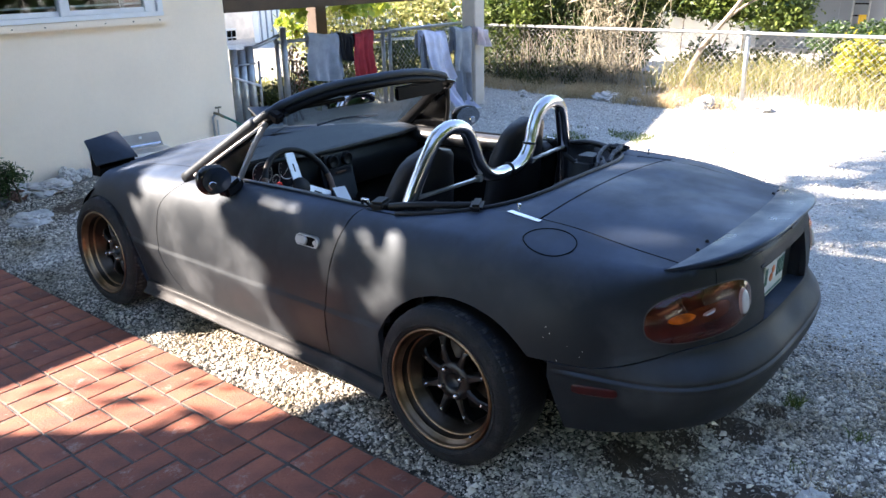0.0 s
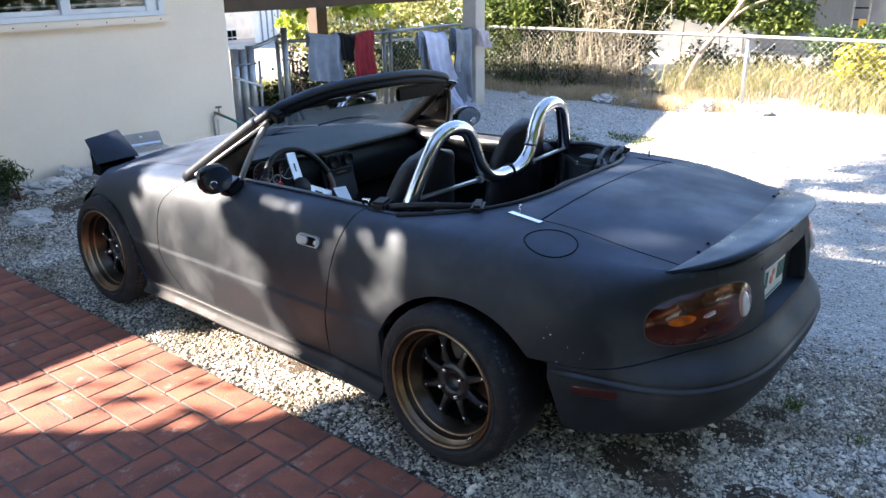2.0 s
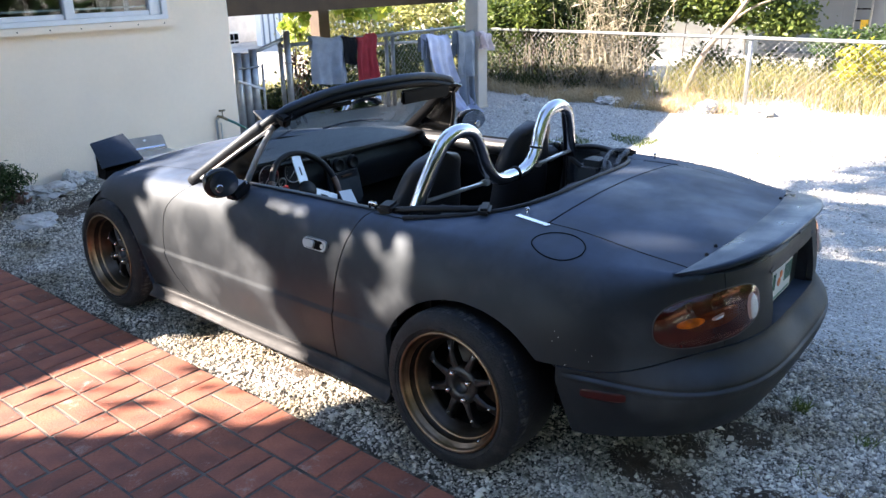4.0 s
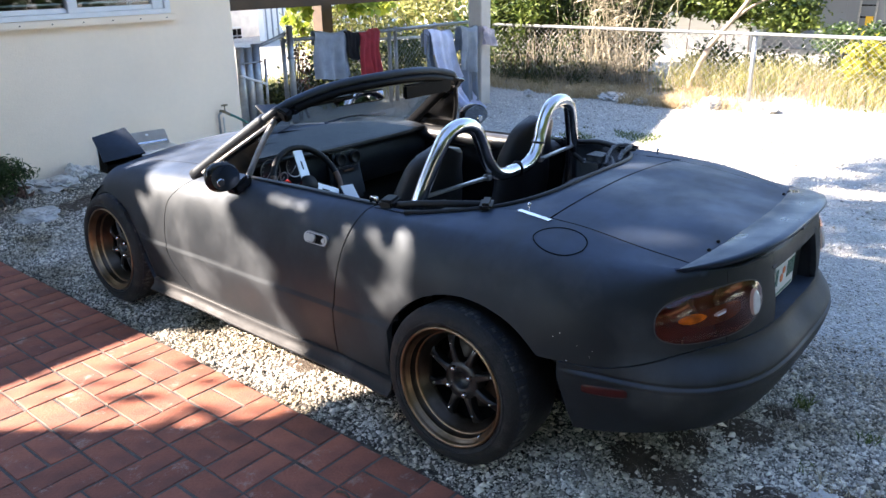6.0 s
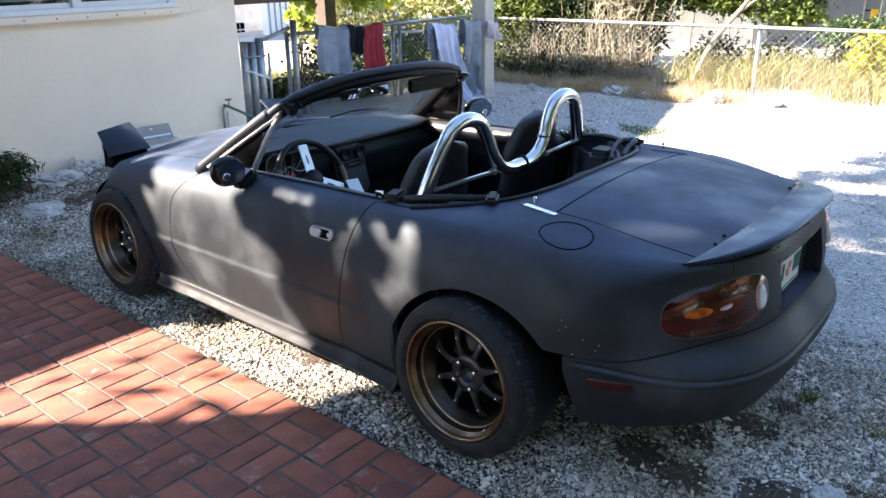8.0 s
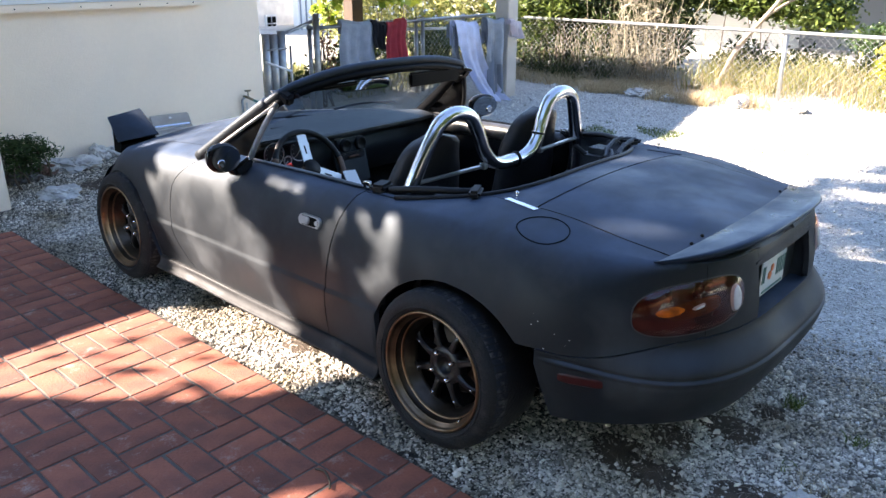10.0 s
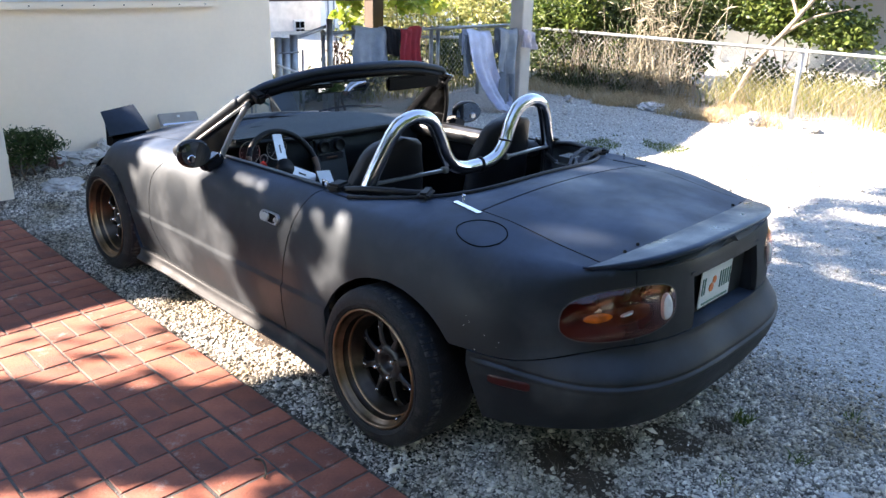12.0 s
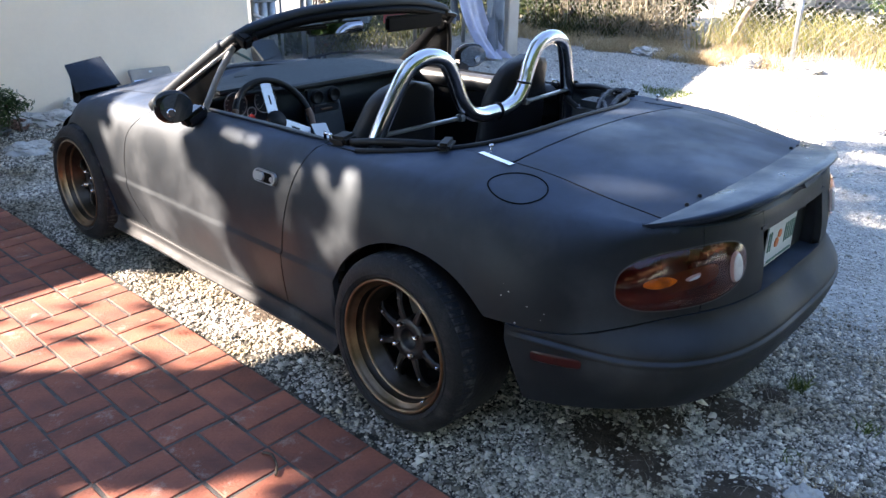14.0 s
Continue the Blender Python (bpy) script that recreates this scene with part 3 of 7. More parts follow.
def make_wheel(x, y, camber, side):
    w = new("wheel")
    w.parent = car
    tyre = [(0.004, 0.216), (-0.007, 0.221), (-0.011, 0.230), (-0.012, 0.246), (-0.007, 0.262), (0.001, 0.274), (0.009, 0.281), (0.018, 0.2852), (0.030, 0.2872), (0.06, 0.288), (0.10, 0.2884), (0.20, 0.2880), (0.232, 0.2835), (0.252, 0.268), (0.260, 0.24), (0.24, 0.20)]
    t = lathe("tyre", tyre, M_RUBBER, w, 72, "black low-profile tyre with a worn sidewall")
    lathe("bead", [(-0.0105, 0.2305), (-0.0145, 0.2325), (-0.0145, 0.2345), (-0.0115, 0.2365)], M_RUBBER, t, 72)
    # worn shoulder blocks round the tread
    vs, fs = [], []
    for k in range(76):
        a0, a1 = 2 * math.pi * (k + 0.10) / 76, 2 * math.pi * (k + 0.86) / 76
        i = len(vs)
        for px, pr in ((0.006, 0.2765), (0.0145, 0.2851), (0.040, 0.2888), (0.060, 0.2891), (0.060, 0.286)):
            for a in (a0, a1):
                aa = a + (px - 0.006) * 0.5
                vs.append((px, pr * math.cos(aa), pr * math.sin(aa)))
        fs += [(i + 2 * q, i + 2 * q + 1, i + 2 * q + 3, i + 2 * q + 2) for q in range(4)]
        fs += [(i, i + 2, i + 4, i + 6, i + 8), (i + 9, i + 7, i + 5, i + 3, i + 1)]
    mesh_ob("tread", vs, fs, M_TREAD, t, "dusty worn tread shoulder", smooth=False)
    rim = [(0.006, 0.2195), (-0.006, 0.2180), (-0.0095, 0.2130), (-0.008, 0.2080), (0.000, 0.2050), (0.008, 0.2040), (0.011, 0.1985), (0.016, 0.1965), (0.0195, 0.1915)]
    lathe("rim", rim, M_BRONZE, w, 96, "worn bronze deep-dish rim lip")
    lathe("rim_step", [(0.0425, 0.1872), (0.0415, 0.1848), (0.0455, 0.1808), (0.050, 0.1800)], M_BRONZE, w, 96, "worn bronze step in the dish")
    lathe("dish", [(0.0195, 0.1915), (0.042, 0.1875), (0.046, 0.1815), (0.058, 0.1790), (0.062, 0.1730), (0.080, 0.1690), (0.086, 0.1620), (0.100, 0.158)], M_DISH, w, 96, "dark bronze stepped rim dish")
    lathe("barrel", [(0.100, 0.158), (0.20, 0.160), (0.20, 0.05)], M_DARK, w, 48)
    lathe("brake_disc", [(0.150, 0.06), (0.150, 0.128), (0.156, 0.130)], M_DISC, w, 48, "dull steel brake disc")
    for k in range(8):
        mm = Matrix.Rotation(2 * math.pi * (k + 0.5) / 8, 4, "X")
        vs, fs = [], []
        for r, hw, x0, x1 in ((0.048, 0.020, 0.070, 0.104), (0.085, 0.0125, 0.066, 0.104), (0.120, 0.0105, 0.068, 0.104), (0.146, 0.014, 0.076, 0.104), (0.164, 0.024, 0.086, 0.106)):
            vs += [mm @ Vector(q) for q in ((x1, -hw, r), (x0 + 0.006, -hw, r), (x0, -hw * 0.55, r), (x0, hw * 0.55, r), (x0 + 0.006, hw, r), (x1, hw, r))]
        for q in range(4):
            fs += [(q * 6 + j, q * 6 + j + 1, q * 6 + j + 7, q * 6 + j + 6) for j in range(5)]
        sp = mesh_ob("spoke", vs, fs, M_WHEEL, w, smooth=False)
        lathe("rim_bolt", [(0.064, 0.0), (0.065, 0.0042), (0.072, 0.0055)], M_CHROME, sp, 8, "small steel bolt", mm @ Matrix.Translation((0.002, 0, 0.134)))
    lathe("hub", [(0.092, 0.0), (0.092, 0.028), (0.074, 0.031), (0.068, 0.036), (0.068, 0.066), (0.078, 0.072), (0.108, 0.074)], M_WHEEL, w, 32, "black wheel hub")
    for k in range(4):
        a = math.pi / 4 + k * math.pi / 2 + 0.25
        lathe("wheel_nut", [(0.046, 0.0), (0.046, 0.006), (0.050, 0.0095), (0.075, 0.0105)], M_CHROME, w, 6, "steel wheel nut", Matrix.Translation((0, 0.05 * math.cos(a), 0.05 * math.sin(a))))
    tube("valve", [(0.03, -0.122, -0.141), (0.004, -0.126, -0.146)], 0.0032, M_CHROME, w, sides=8)
    w.matrix_local = pose(x, y, WHEEL_Z, 0, camber, 0) if side < 0 else pose(x, y, WHEEL_Z, 0, -camber, 180)
    return w


make_wheel(-0.858, WHEEL_R, 3.0, -1)
make_wheel(-0.845, WHEEL_F, 2.0, -1)
make_wheel(0.858, WHEEL_R, 3.0, 1)
make_wheel(0.845, WHEEL_F, 2.0, 1)
for sx in (-1, 1):
    prof = [(0.79, 0.204), (0.816, 0.203), (0.820, 0.200), (0.822, 0.190), (0.826, 0.172), (0.842, 0.160), (0.847, 0.156), (0.848, 0.150), (0.842, 0.143), (0.79, 0.139)]
    rows = [[(sx * (px + 0.012 * smooth(0.5, 0.3, y) + 0.01 * smooth(1.5, 1.9, y)), y, pz + 0.012 * smooth(1.0, 1.9, y) - 0.012 * smooth(0.6, 0.3, y)) for px, pz in prof] for y in np.linspace(1.90, 0.30, 24)]
    grid("side_skirt", rows, M_SKIRT, car, "scuffed matte black side skirt", rim=0.01, flip=sx > 0)


# ---- lamps, marker, fuel flap, handles on the skin ----
def skin_oval(name, lc, zc, hl, hz, power, lift, material, parent, label="", n=28, tilt=0.0, mirror=False, ring_only=0.0):
    """A rounded plate that lies on the side skin, swelling outwards by lift; ring_only: only a band of that width round it."""
    rows = []
    t0 = 1 - ring_only if ring_only else 0.02
    for i in range(10):
        t = t0 + (1 - t0) * i / 9
        r = []
        for k in range(n * 2 + 1):
            a = math.pi * k / n
            c, s = math.cos(a), math.sin(a)
            du = math.copysign(abs(c) ** (2 / power), c) * t
            dz = math.copysign(abs(s) ** (2 / power), s) * t
            l, z = lc + hl * du, zc + hz * dz + tilt * du
            q = skin(l, z)
            _, nn = ring(l)
            o = lift * (1 - t ** 6) + 0.0025 if not ring_only else lift
            r.append((q.x + nn.x * o, q.y + nn.y * o, q.z))
        rows.append(r)
    return grid(name, rows, material, parent, label, mirror=mirror, flip=True)


L_T0, L_T1 = at_x(0.683), at_x(0.336)
for mir in (False, True):
    lc, hl = (L_T0 + L_T1) / 2, (L_T1 - L_T0) / 2
    lamp = skin_oval("tail_lamp", lc, 0.642, hl, 0.078, 2.7, 0.003, M_RED, car, "dark red tail lamp with amber and clear lenses", tilt=0.020, mirror=mir, n=40)
    # grey band stands for the highlight along the lamp's edge
    skin_oval("lamp_edge_glint", lc, 0.642, hl + 0.004, 0.082, 2.7, 0.0015, M_RIMG, lamp, "thin grey lamp edge painted as a highlight", mirror=mir, tilt=0.020, n=40, ring_only=0.04)
    skin_oval("smoked_lens", lc - 0.005, 0.642, 0.128, 0.034, 2.8, 0.0040, M_AMBERD, lamp, "dark amber lens band", mirror=mir, tilt=0.018)
    # the lens's glowing spot is painted as a brighter amber oval
    skin_oval("amber_lens", lc - 0.092, 0.636, 0.060, 0.018, 1.8, 0.0052, M_AMBER, lamp, "amber turn lens, its bright glow in the colour", mirror=mir, tilt=0.006)
    # pale oval above the cover, painting a white glint
    skin_oval("lamp_glint", lc + 0.006, 0.648, 0.026, 0.0055, 3.0, 0.0134, M_CLEARL, lamp, "pale oval painted as a glint on the lamp", mirror=mir, tilt=0.007)
    skin_oval("reversing_lens", L_T1 - 0.052, 0.652, 0.027, 0.044, 2.2, 0.0140, M_CLEARL, lamp, "clear reversing lens", mirror=mir)
    cover = skin_oval("lens_cover", lc, 0.642, hl, 0.078, 2.7, 0.0125, M_COVER, lamp, "glossy clear red cover", tilt=0.020, mirror=mir, n=40)
    cover.visible_shadow = False
    skin_oval("side_marker", at_y(-0.51), 0.405, 0.070, 0.016, 5.0, 0.003, M_MARK, car, "dull red side marker", mirror=mir)
# fuel flap on the left rear wing
FC = (-0.625, -0.268)
def section(y):
    """Points of the left wing's cross-section at y, from the top down over the shoulder, and the running length."""
    l = float(np.interp(-y, -_E[:, 1], np.linspace(0, TOTAL, 700)))
    zs = skin_top(l)
    P = [top(x, y) for x in np.linspace(-0.50, -edge_x(y), 24)] + [skin(l, z) for z in np.linspace(zs, zs - 0.22, 60)[1:]]
    return P, np.concatenate([[0], np.cumsum([(q - p).length for p, q in zip(P, P[1:])])])


pts = []
for k in range(40):
    t = 2 * math.pi * k / 40
    P, S = section(FC[1] + 0.088 * math.sin(t))
    s = float(np.interp(-FC[0], [-p.x for p in P], S)) + 0.080 * math.cos(t)
    pts.append([float(np.interp(s, S, [p[i] for p in P])) + (0.0008 if i == 2 else 0) for i in range(3)])
tube("fuel_flap", pts, 0.0020, M_DARK, car, "round fuel flap edge", sides=6, closed=True)


def make_handle(sx):
    h = new("door_handle")
    h.parent = car
    h["label"] = "chrome door handle in a dark recess"
    y, z = 0.685, 0.667
    x = abs(skin(at_y(y), z).x)
    n = Vector((-0.97, 0, 0.24))
    m = Matrix.Translation((-x, y, z)) @ pose(0, 0, 0, 0, 14, 0) @ pose(0, 0, 0, 0, 0, math.degrees(math.atan2(abs(skin(at_y(y + 0.06), z).x) - abs(skin(at_y(y - 0.06), z).x), 0.12)))
    if sx > 0:
        m = Matrix.Diagonal((-1, 1, 1, 1)) @ m
    def pill(x0, x1, y0, y1, r, cut):
        """An upright stadium that stands out from x1 to x0, its outer rim chamfered by cut."""
        b = bmesh.new()
        bmesh.ops.create_cone(b, cap_ends=True, segments=32, radius1=r - cut, radius2=r, depth=1, matrix=pose(0, 0, 0, 0, 90, 0))
        mid, half = (y0 + y1) / 2, max((y1 - y0) / 2 - r, 0)
        for v in b.verts:
            v.co = Vector((x0 if v.co.x < 0 else x1, mid + v.co.y + math.copysign(half, v.co.y), v.co.z))
        bmesh.ops.transform(b, matrix=m, verts=b.verts)
        bmesh.ops.recalc_face_normals(b, faces=b.faces)
        return b

    part("surround", pill(-0.0095, 0.006, -0.068, 0.068, 0.025, 0.004), M_DULL, h, "dull chrome surround")
    part("recess", pill(-0.0105, 0.0, -0.052, 0.058, 0.0185, 0.001), M_DARK, h)
    part("pull", pill(-0.0165, -0.004, -0.008, 0.058, 0.0180, 0.004), M_DULL, h, "brushed metal pull")
    part("key_lock", pill(-0.0135, -0.004, -0.058, -0.036, 0.0110, 0.002), M_DULL, h, "round key lock")


make_handle(-1)
make_handle(1)

# ---- spoiler ----
rows = []
for i in range(61):
    u = i / 30 - 1
    x = (0.572 if u < 0 else 0.540) * u - 0.012
    a = abs(u)
    yl, yt = -0.700 + 0.068 * a ** 2, -0.845 + 0.210 * a ** 3.6
    zl = top(x * 0.97, max(yl, -0.79)).z + 0.003
    zt = 0.836 - 0.052 * a ** 3.2
    taper = (1 - a ** 7)
    r = [(x * 0.98, yl, zl - 0.004), (x * 0.985, yl - 0.010 * taper, zl + 0.004 * taper), (x * 0.99, yl * 0.6 + yt * 0.4, zl * 0.62 + zt * 0.38 + 0.002 * taper), (x, yl * 0.2 + yt * 0.8, zl * 0.22 + zt * 0.78), (x, yt, zt), (x, yt - 0.004 * taper, zt - 0.008 * taper), (x, yt + 0.004 * taper, zt - 0.020 * taper), (x * 0.985, yl * 0.4 + yt * 0.6, zl - 0.030 * taper), (x * 0.98, yl - 0.082 * taper, zl - 0.052 * taper), (x * 0.975, yl - 0.060 * taper, zl - 0.066 * taper)]
    rows.append(r)
spoiler = grid("spoiler", rows, M_SATIN, car, "matte black boot-lip spoiler with scuffs", flip=True)
for bx in (-0.40, -0.33, 0.33, 0.40):
    b = bmesh.new()
    q = top(bx, -0.655)
    bmesh.ops.create_uvsphere(b, u_segments=10, v_segments=6, radius=0.0065, matrix=Matrix.Translation((bx, -0.664 + 0.02 * (abs(bx) - 0.36), q.z + 0.002)))
    part("screw", b, M_SEAL, spoiler, "black spoiler screw", True)
# hinge plates at the front corners of the boot lid
for sx in (-1, 1):
    q0, q1 = top(sx * 0.502, -0.030), top(sx * 0.528, -0.172)
    side_ = Vector((sx * 0.011, 0.002, 0))
    up_ = Vector((0, 0, 0.0045))
    c4 = [q0 - side_, q0 + side_, q1 + side_, q1 - side_]
    # right plate is coloured black to take away its bright reflection
    hp = mesh_ob("hinge_plate", [c - up_ for c in c4] + [c + up_ for c in c4], [(0, 1, 2, 3), (7, 6, 5, 4), (0, 4, 5, 1), (1, 5, 6, 2), (2, 6, 7, 3), (3, 7, 4, 0)], M_CHROME if sx < 0 else M_BLACK, car, "bright steel hinge plate" if sx < 0 else "hinge plate in the body's black", smooth=False)
    tube("stud", [(sx * 0.508, -0.075, 0.846), (sx * 0.508, -0.075, 0.864)], 0.004, M_CHROME, hp, sides=10)
    b = bmesh.new()
    bmesh.ops.create_uvsphere(b, u_segments=12, v_segments=8, radius=0.0075, matrix=Matrix.Translation((sx * 0.508, -0.075, 0.866)))
    part("stud_head", b, M_CHROME, hp, "", True)

# ---- roll bar ----
pts = [(-0.565, 0.385, 0.50), (-0.565, 0.385, 0.76), (-0.552, 0.378, 0.83), (-0.472, 0.350, 0.995), (-0.424, 0.343, 1.046), (-0.348, 0.341, 1.063), (-0.270, 0.340, 1.040), (-0.222, 0.340, 0.975), (-0.187, 0.336, 0.895), (-0.138, 0.335, 0.842), (-0.07, 0.335, 0.819), (0.0, 0.335, 0.818)]
pts = pts + [(-x, y, z) for x, y, z in pts[-2::-1]]
for k, (y, z) in enumerate(((-0.353, 0.594), (-0.367, 0.575), (-0.347, 0.560), (-0.422, 0.545), (-0.468, 0.533), (-0.392, 0.490), (-0.46, 0.514))):
    skin_oval("paint_chip", at_y(y) + 0.004, z, 0.0010 + 0.0008 * (k % 3), 0.0007 + 0.0006 * (k % 2), 2.0, 0.0004, M_PAPER, car, "tiny pale paint chip", n=6)
bar = tube("roll_bar", bend(pts, 7), 0.0285, M_CHROME, car, "polished chrome double-hoop roll bar", 24)
tube("cable_tie", [(0.03 + 0.031 * math.cos(a) * 0.2, 0.335 + 0.031 * math.cos(a), 0.818 + 0.031 * math.sin(a)) for a in np.linspace(0, 2 * math.pi, 17)[:-1]], 0.005, M_SEAL, bar, "black tie round the bar", 6, closed=True)
tube("tape", [Vector((0.187, 0.336, 0.905)) + (Vector((math.cos(a), 0, -0.25 * math.cos(a))) + Vector((0, math.sin(a), 0))) * 0.0285 for a in np.linspace(0, 2 * math.pi, 17)[:-1]], 0.004, M_SEAL, bar, "black tape round the bar", 6, closed=True)
for sx in (-1, 1):
    part("cross_bar", box(-0.185, 0.185, -0.010, 0.010, -0.006, 0.006, 0.003, Matrix.Translation((sx * 0.375, 0.350, 0.826)) @ pose(0, 0, 0, 0, 1 * sx, 6 * sx)), M_DULL, bar, "dull aluminium cross bar")
    part("bracket", box(sx * 0.180, sx * 0.208, 0.315, 0.345, 0.818, 0.842, 0.004), M_DULL, bar, "aluminium bracket")
    tube("brace", [(sx * 0.48, 0.33, 0.80), (sx * 0.56, 0.12, 0.64)], 0.012, M_SEAL, bar, "black rear brace", 10)

# ---- windscreen ----
PILLAR = [(0.725, 1.575, 0.765), (0.665, 1.36, 0.915), (0.604, 1.165, 1.054), (0.572, 1.118, 1.088), (0.51, 1.098, 1.114), (0.30, 1.082, 1.151), (0.0, 1.068, 1.162)]
fr = bend([(-x, y, z) for x, y, z in PILLAR] + [(x, y, z) for x, y, z in PILLAR[-2::-1]], 7)
screen = tube("windscreen_frame", fr, 0.0195, M_BLACK, car, "matte black windscreen frame", 14)
for sx in (-1, 1):
    tube("pillar", bend([(sx * 0.728, 1.585, 0.760), (sx * 0.668, 1.362, 0.917), (sx * 0.612, 1.19, 1.040)], 6), [0.030 - 0.0004 * i for i in range(13)], M_BLACK if sx < 0 else M_FRAME, screen, "matte black painted windscreen pillar" if sx < 0 else "black trimmed windscreen pillar", 14)
tube("header_trim", [p + Vector((0, -0.006 if abs(p.x) < 0.55 else 0, -0.032)) for p in fr if p.z > 1.03], 0.019, M_FRAME, screen, "black header trim", 10)
tube("screen_seal", [p + Vector((0, 0.022, -0.018)) for p in fr], 0.010, M_SEAL, screen, "black screen seal", 8)
rows = []
for i in range(13):
    u = i / 12
    r = []
    for j in range(21):
        v = j / 20 * 2 - 1
        x = v * (0.715 + (0.570 - 0.715) * u)
        yb, yt = 1.60 + 0.10 * (1 - v * v), 1.125 - 0.045 * (1 - v * v)
        zb, zt = 0.77 + 0.075 * (1 - v * v), 1.085 + 0.065 * (1 - v * v)
        r.append((x, yb + (yt - yb) * u, zb + (zt - zb) * u))
    rows.append(r)
gl = grid("windscreen", rows, M_SCREEN, screen, "clear windscreen glass")
gl.visible_shadow = False
for sx in (-1, 1):
    b = bmesh.new()
    add_box(b, 0.14, 0.50, 1.065, 1.09, 1.030, 1.100, 0.010) if sx > 0 else add_box(b, -0.50, -0.16, 1.10, 1.20, 1.072, 1.092, 0.008)
    part("sun_visor", b, M_FRAME, screen, "black vinyl sun visor")
    part("latch", box(-0.022, 0.022, -0.035, 0.030, -0.030, 0.022, 0.010, pose(sx * 0.575, 1.105, 1.070, 25, 20 * sx, 0)), M_SEAL, screen, "black roof latch")
    part("latch_lever", box(-0.012, 0.012, -0.045, 0.020, -0.008, 0.008, 0.005, pose(sx * 0.545, 1.075, 1.082, 10, 0, 30 * sx)), M_GLOSS, screen, "black latch lever")
RV = pose(-0.078, 1.16, 1.062, -4.0, 0, -8.6)
rv = part("rear_view_mirror", box(-0.14, 0.14, -0.015, 0.020, -0.027, 0.027, 0.012, RV), M_SEAL, screen, "black rear-view mirror")
part("mirror_glass", box(-0.13, 0.13, -0.0175, -0.014, -0.021, 0.021, 0.001, RV), M_MIRROR, rv, "bright mirror glass")
tube("mirror_stalk", [(-0.06, 1.17, 1.075), (-0.03, 1.13, 1.135)], 0.009, M_SEAL, rv, sides=8)
for sx in (-1, 1):
    # quarter light behind the pillar
    q = new("quarter_light")
    q.parent = car
    q["label"] = "triangular grey quarter light with a slim post"
    a, bt, c = (sx * 0.606, 1.13, 1.042), (sx * 0.708, 1.235, 0.775), (sx * 0.722, 1.53, 0.785)
    # left post and strip are black trim; sunlight is put into their grey
    tube("post", bend([a, (sx * 0.665, 1.175, 0.92), bt], 5), 0.0125, M_SUNGREY if sx < 0 else M_SEAL, q, "black post in sunlit grey" if sx < 0 else "black post", 8)
    tube("sill", [bt, c], 0.009, M_SEAL, q, sides=8)
    tube("pillar_strip", [(a[0] + sx * 0.010, a[1] - 0.012, a[2]), (c[0] + sx * 0.012, c[1] - 0.02, c[2])], 0.0075, M_SUNGREY if sx < 0 else M_SEAL, q, "pillar strip, in sunlit grey on the left side", 8)
    g = mesh_ob("pane", [a, bt, c, (a[0] - sx * 0.004, a[1], a[2]), (bt[0] - sx * 0.004, bt[1], bt[2]), (c[0] - sx * 0.004, c[1], c[2])], [(0, 1, 2), (3, 5, 4), (0, 3, 4, 1), (1, 4, 5, 2), (2, 5, 3, 0)], M_TINT, q, "grey quarter glass", smooth=False)
    g.visible_shadow = False
    # door mirror
    dm = new("door_mirror")
    dm.parent = car
    dm["label"] = "glossy black oval door mirror"
    b = bmesh.new()
    bmesh.ops.create_uvsphere(b, u_segments=32, v_segments=20, radius=1)
    for v in b.verts:
        k = v.co
        f = 1.0 if k.y > 0 else 0.25
        v.co = Vector((math.copysign(abs(k.x) ** 0.85, k.x) * (0.070 if sx < 0 else 0.086), k.y * 0.072 * f, math.copysign(abs(k.z) ** 0.85, k.z) * 0.062))
    bmesh.ops.transform(b, matrix=pose(sx * 0.85, 1.195, 0.838, 0, 0, (-12 if sx < 0 else -22)), verts=b.verts)
    part("housing", b, M_GLOSS, dm, "", True)
    b = bmesh.new()
    bmesh.ops.create_cone(b, cap_ends=True, segments=36, radius1=1, radius2=1, depth=0.02)
    bmesh.ops.transform(b, matrix=pose(sx * 0.847, 1.174, 0.838, -3 if sx < 0 else 4, 0, (-12 if sx < 0 else -22)) @ Matrix.Diagonal((0.061 if sx < 0 else 0.076, 0.2, 0.053, 1)) @ pose(0, 0, 0, 90, 0, 0), verts=b.verts)
    part("glass", b, M_DARKMIR, dm, "dark mirror glass")
    b = bmesh.new()
    bmesh.ops.create_cone(b, cap_ends=True, segments=24, radius1=1, radius2=0.8, depth=0.02)
    bmesh.ops.transform(b, matrix=pose(sx * 0.842, 1.169, 0.838, 0, 0, (-12 if sx < 0 else -22)) @ Matrix.Translation((sx * 0.028, 0, -0.018)) @ Matrix.Diagonal((0.018, 0.2, 0.018, 1)) @ pose(0, 0, 0, 90, 0, 0), verts=b.verts)
    part("blind_spot_mirror", b, M_MIRROR, dm, "small round blind-spot mirror")
    part("foot", box(-0.05, 0.05, -0.035, 0.035, -0.02, 0.03, 0.012, pose(sx * 0.765, 1.20, 0.785, 0, 25 * sx, 0)), M_GLOSS, dm)

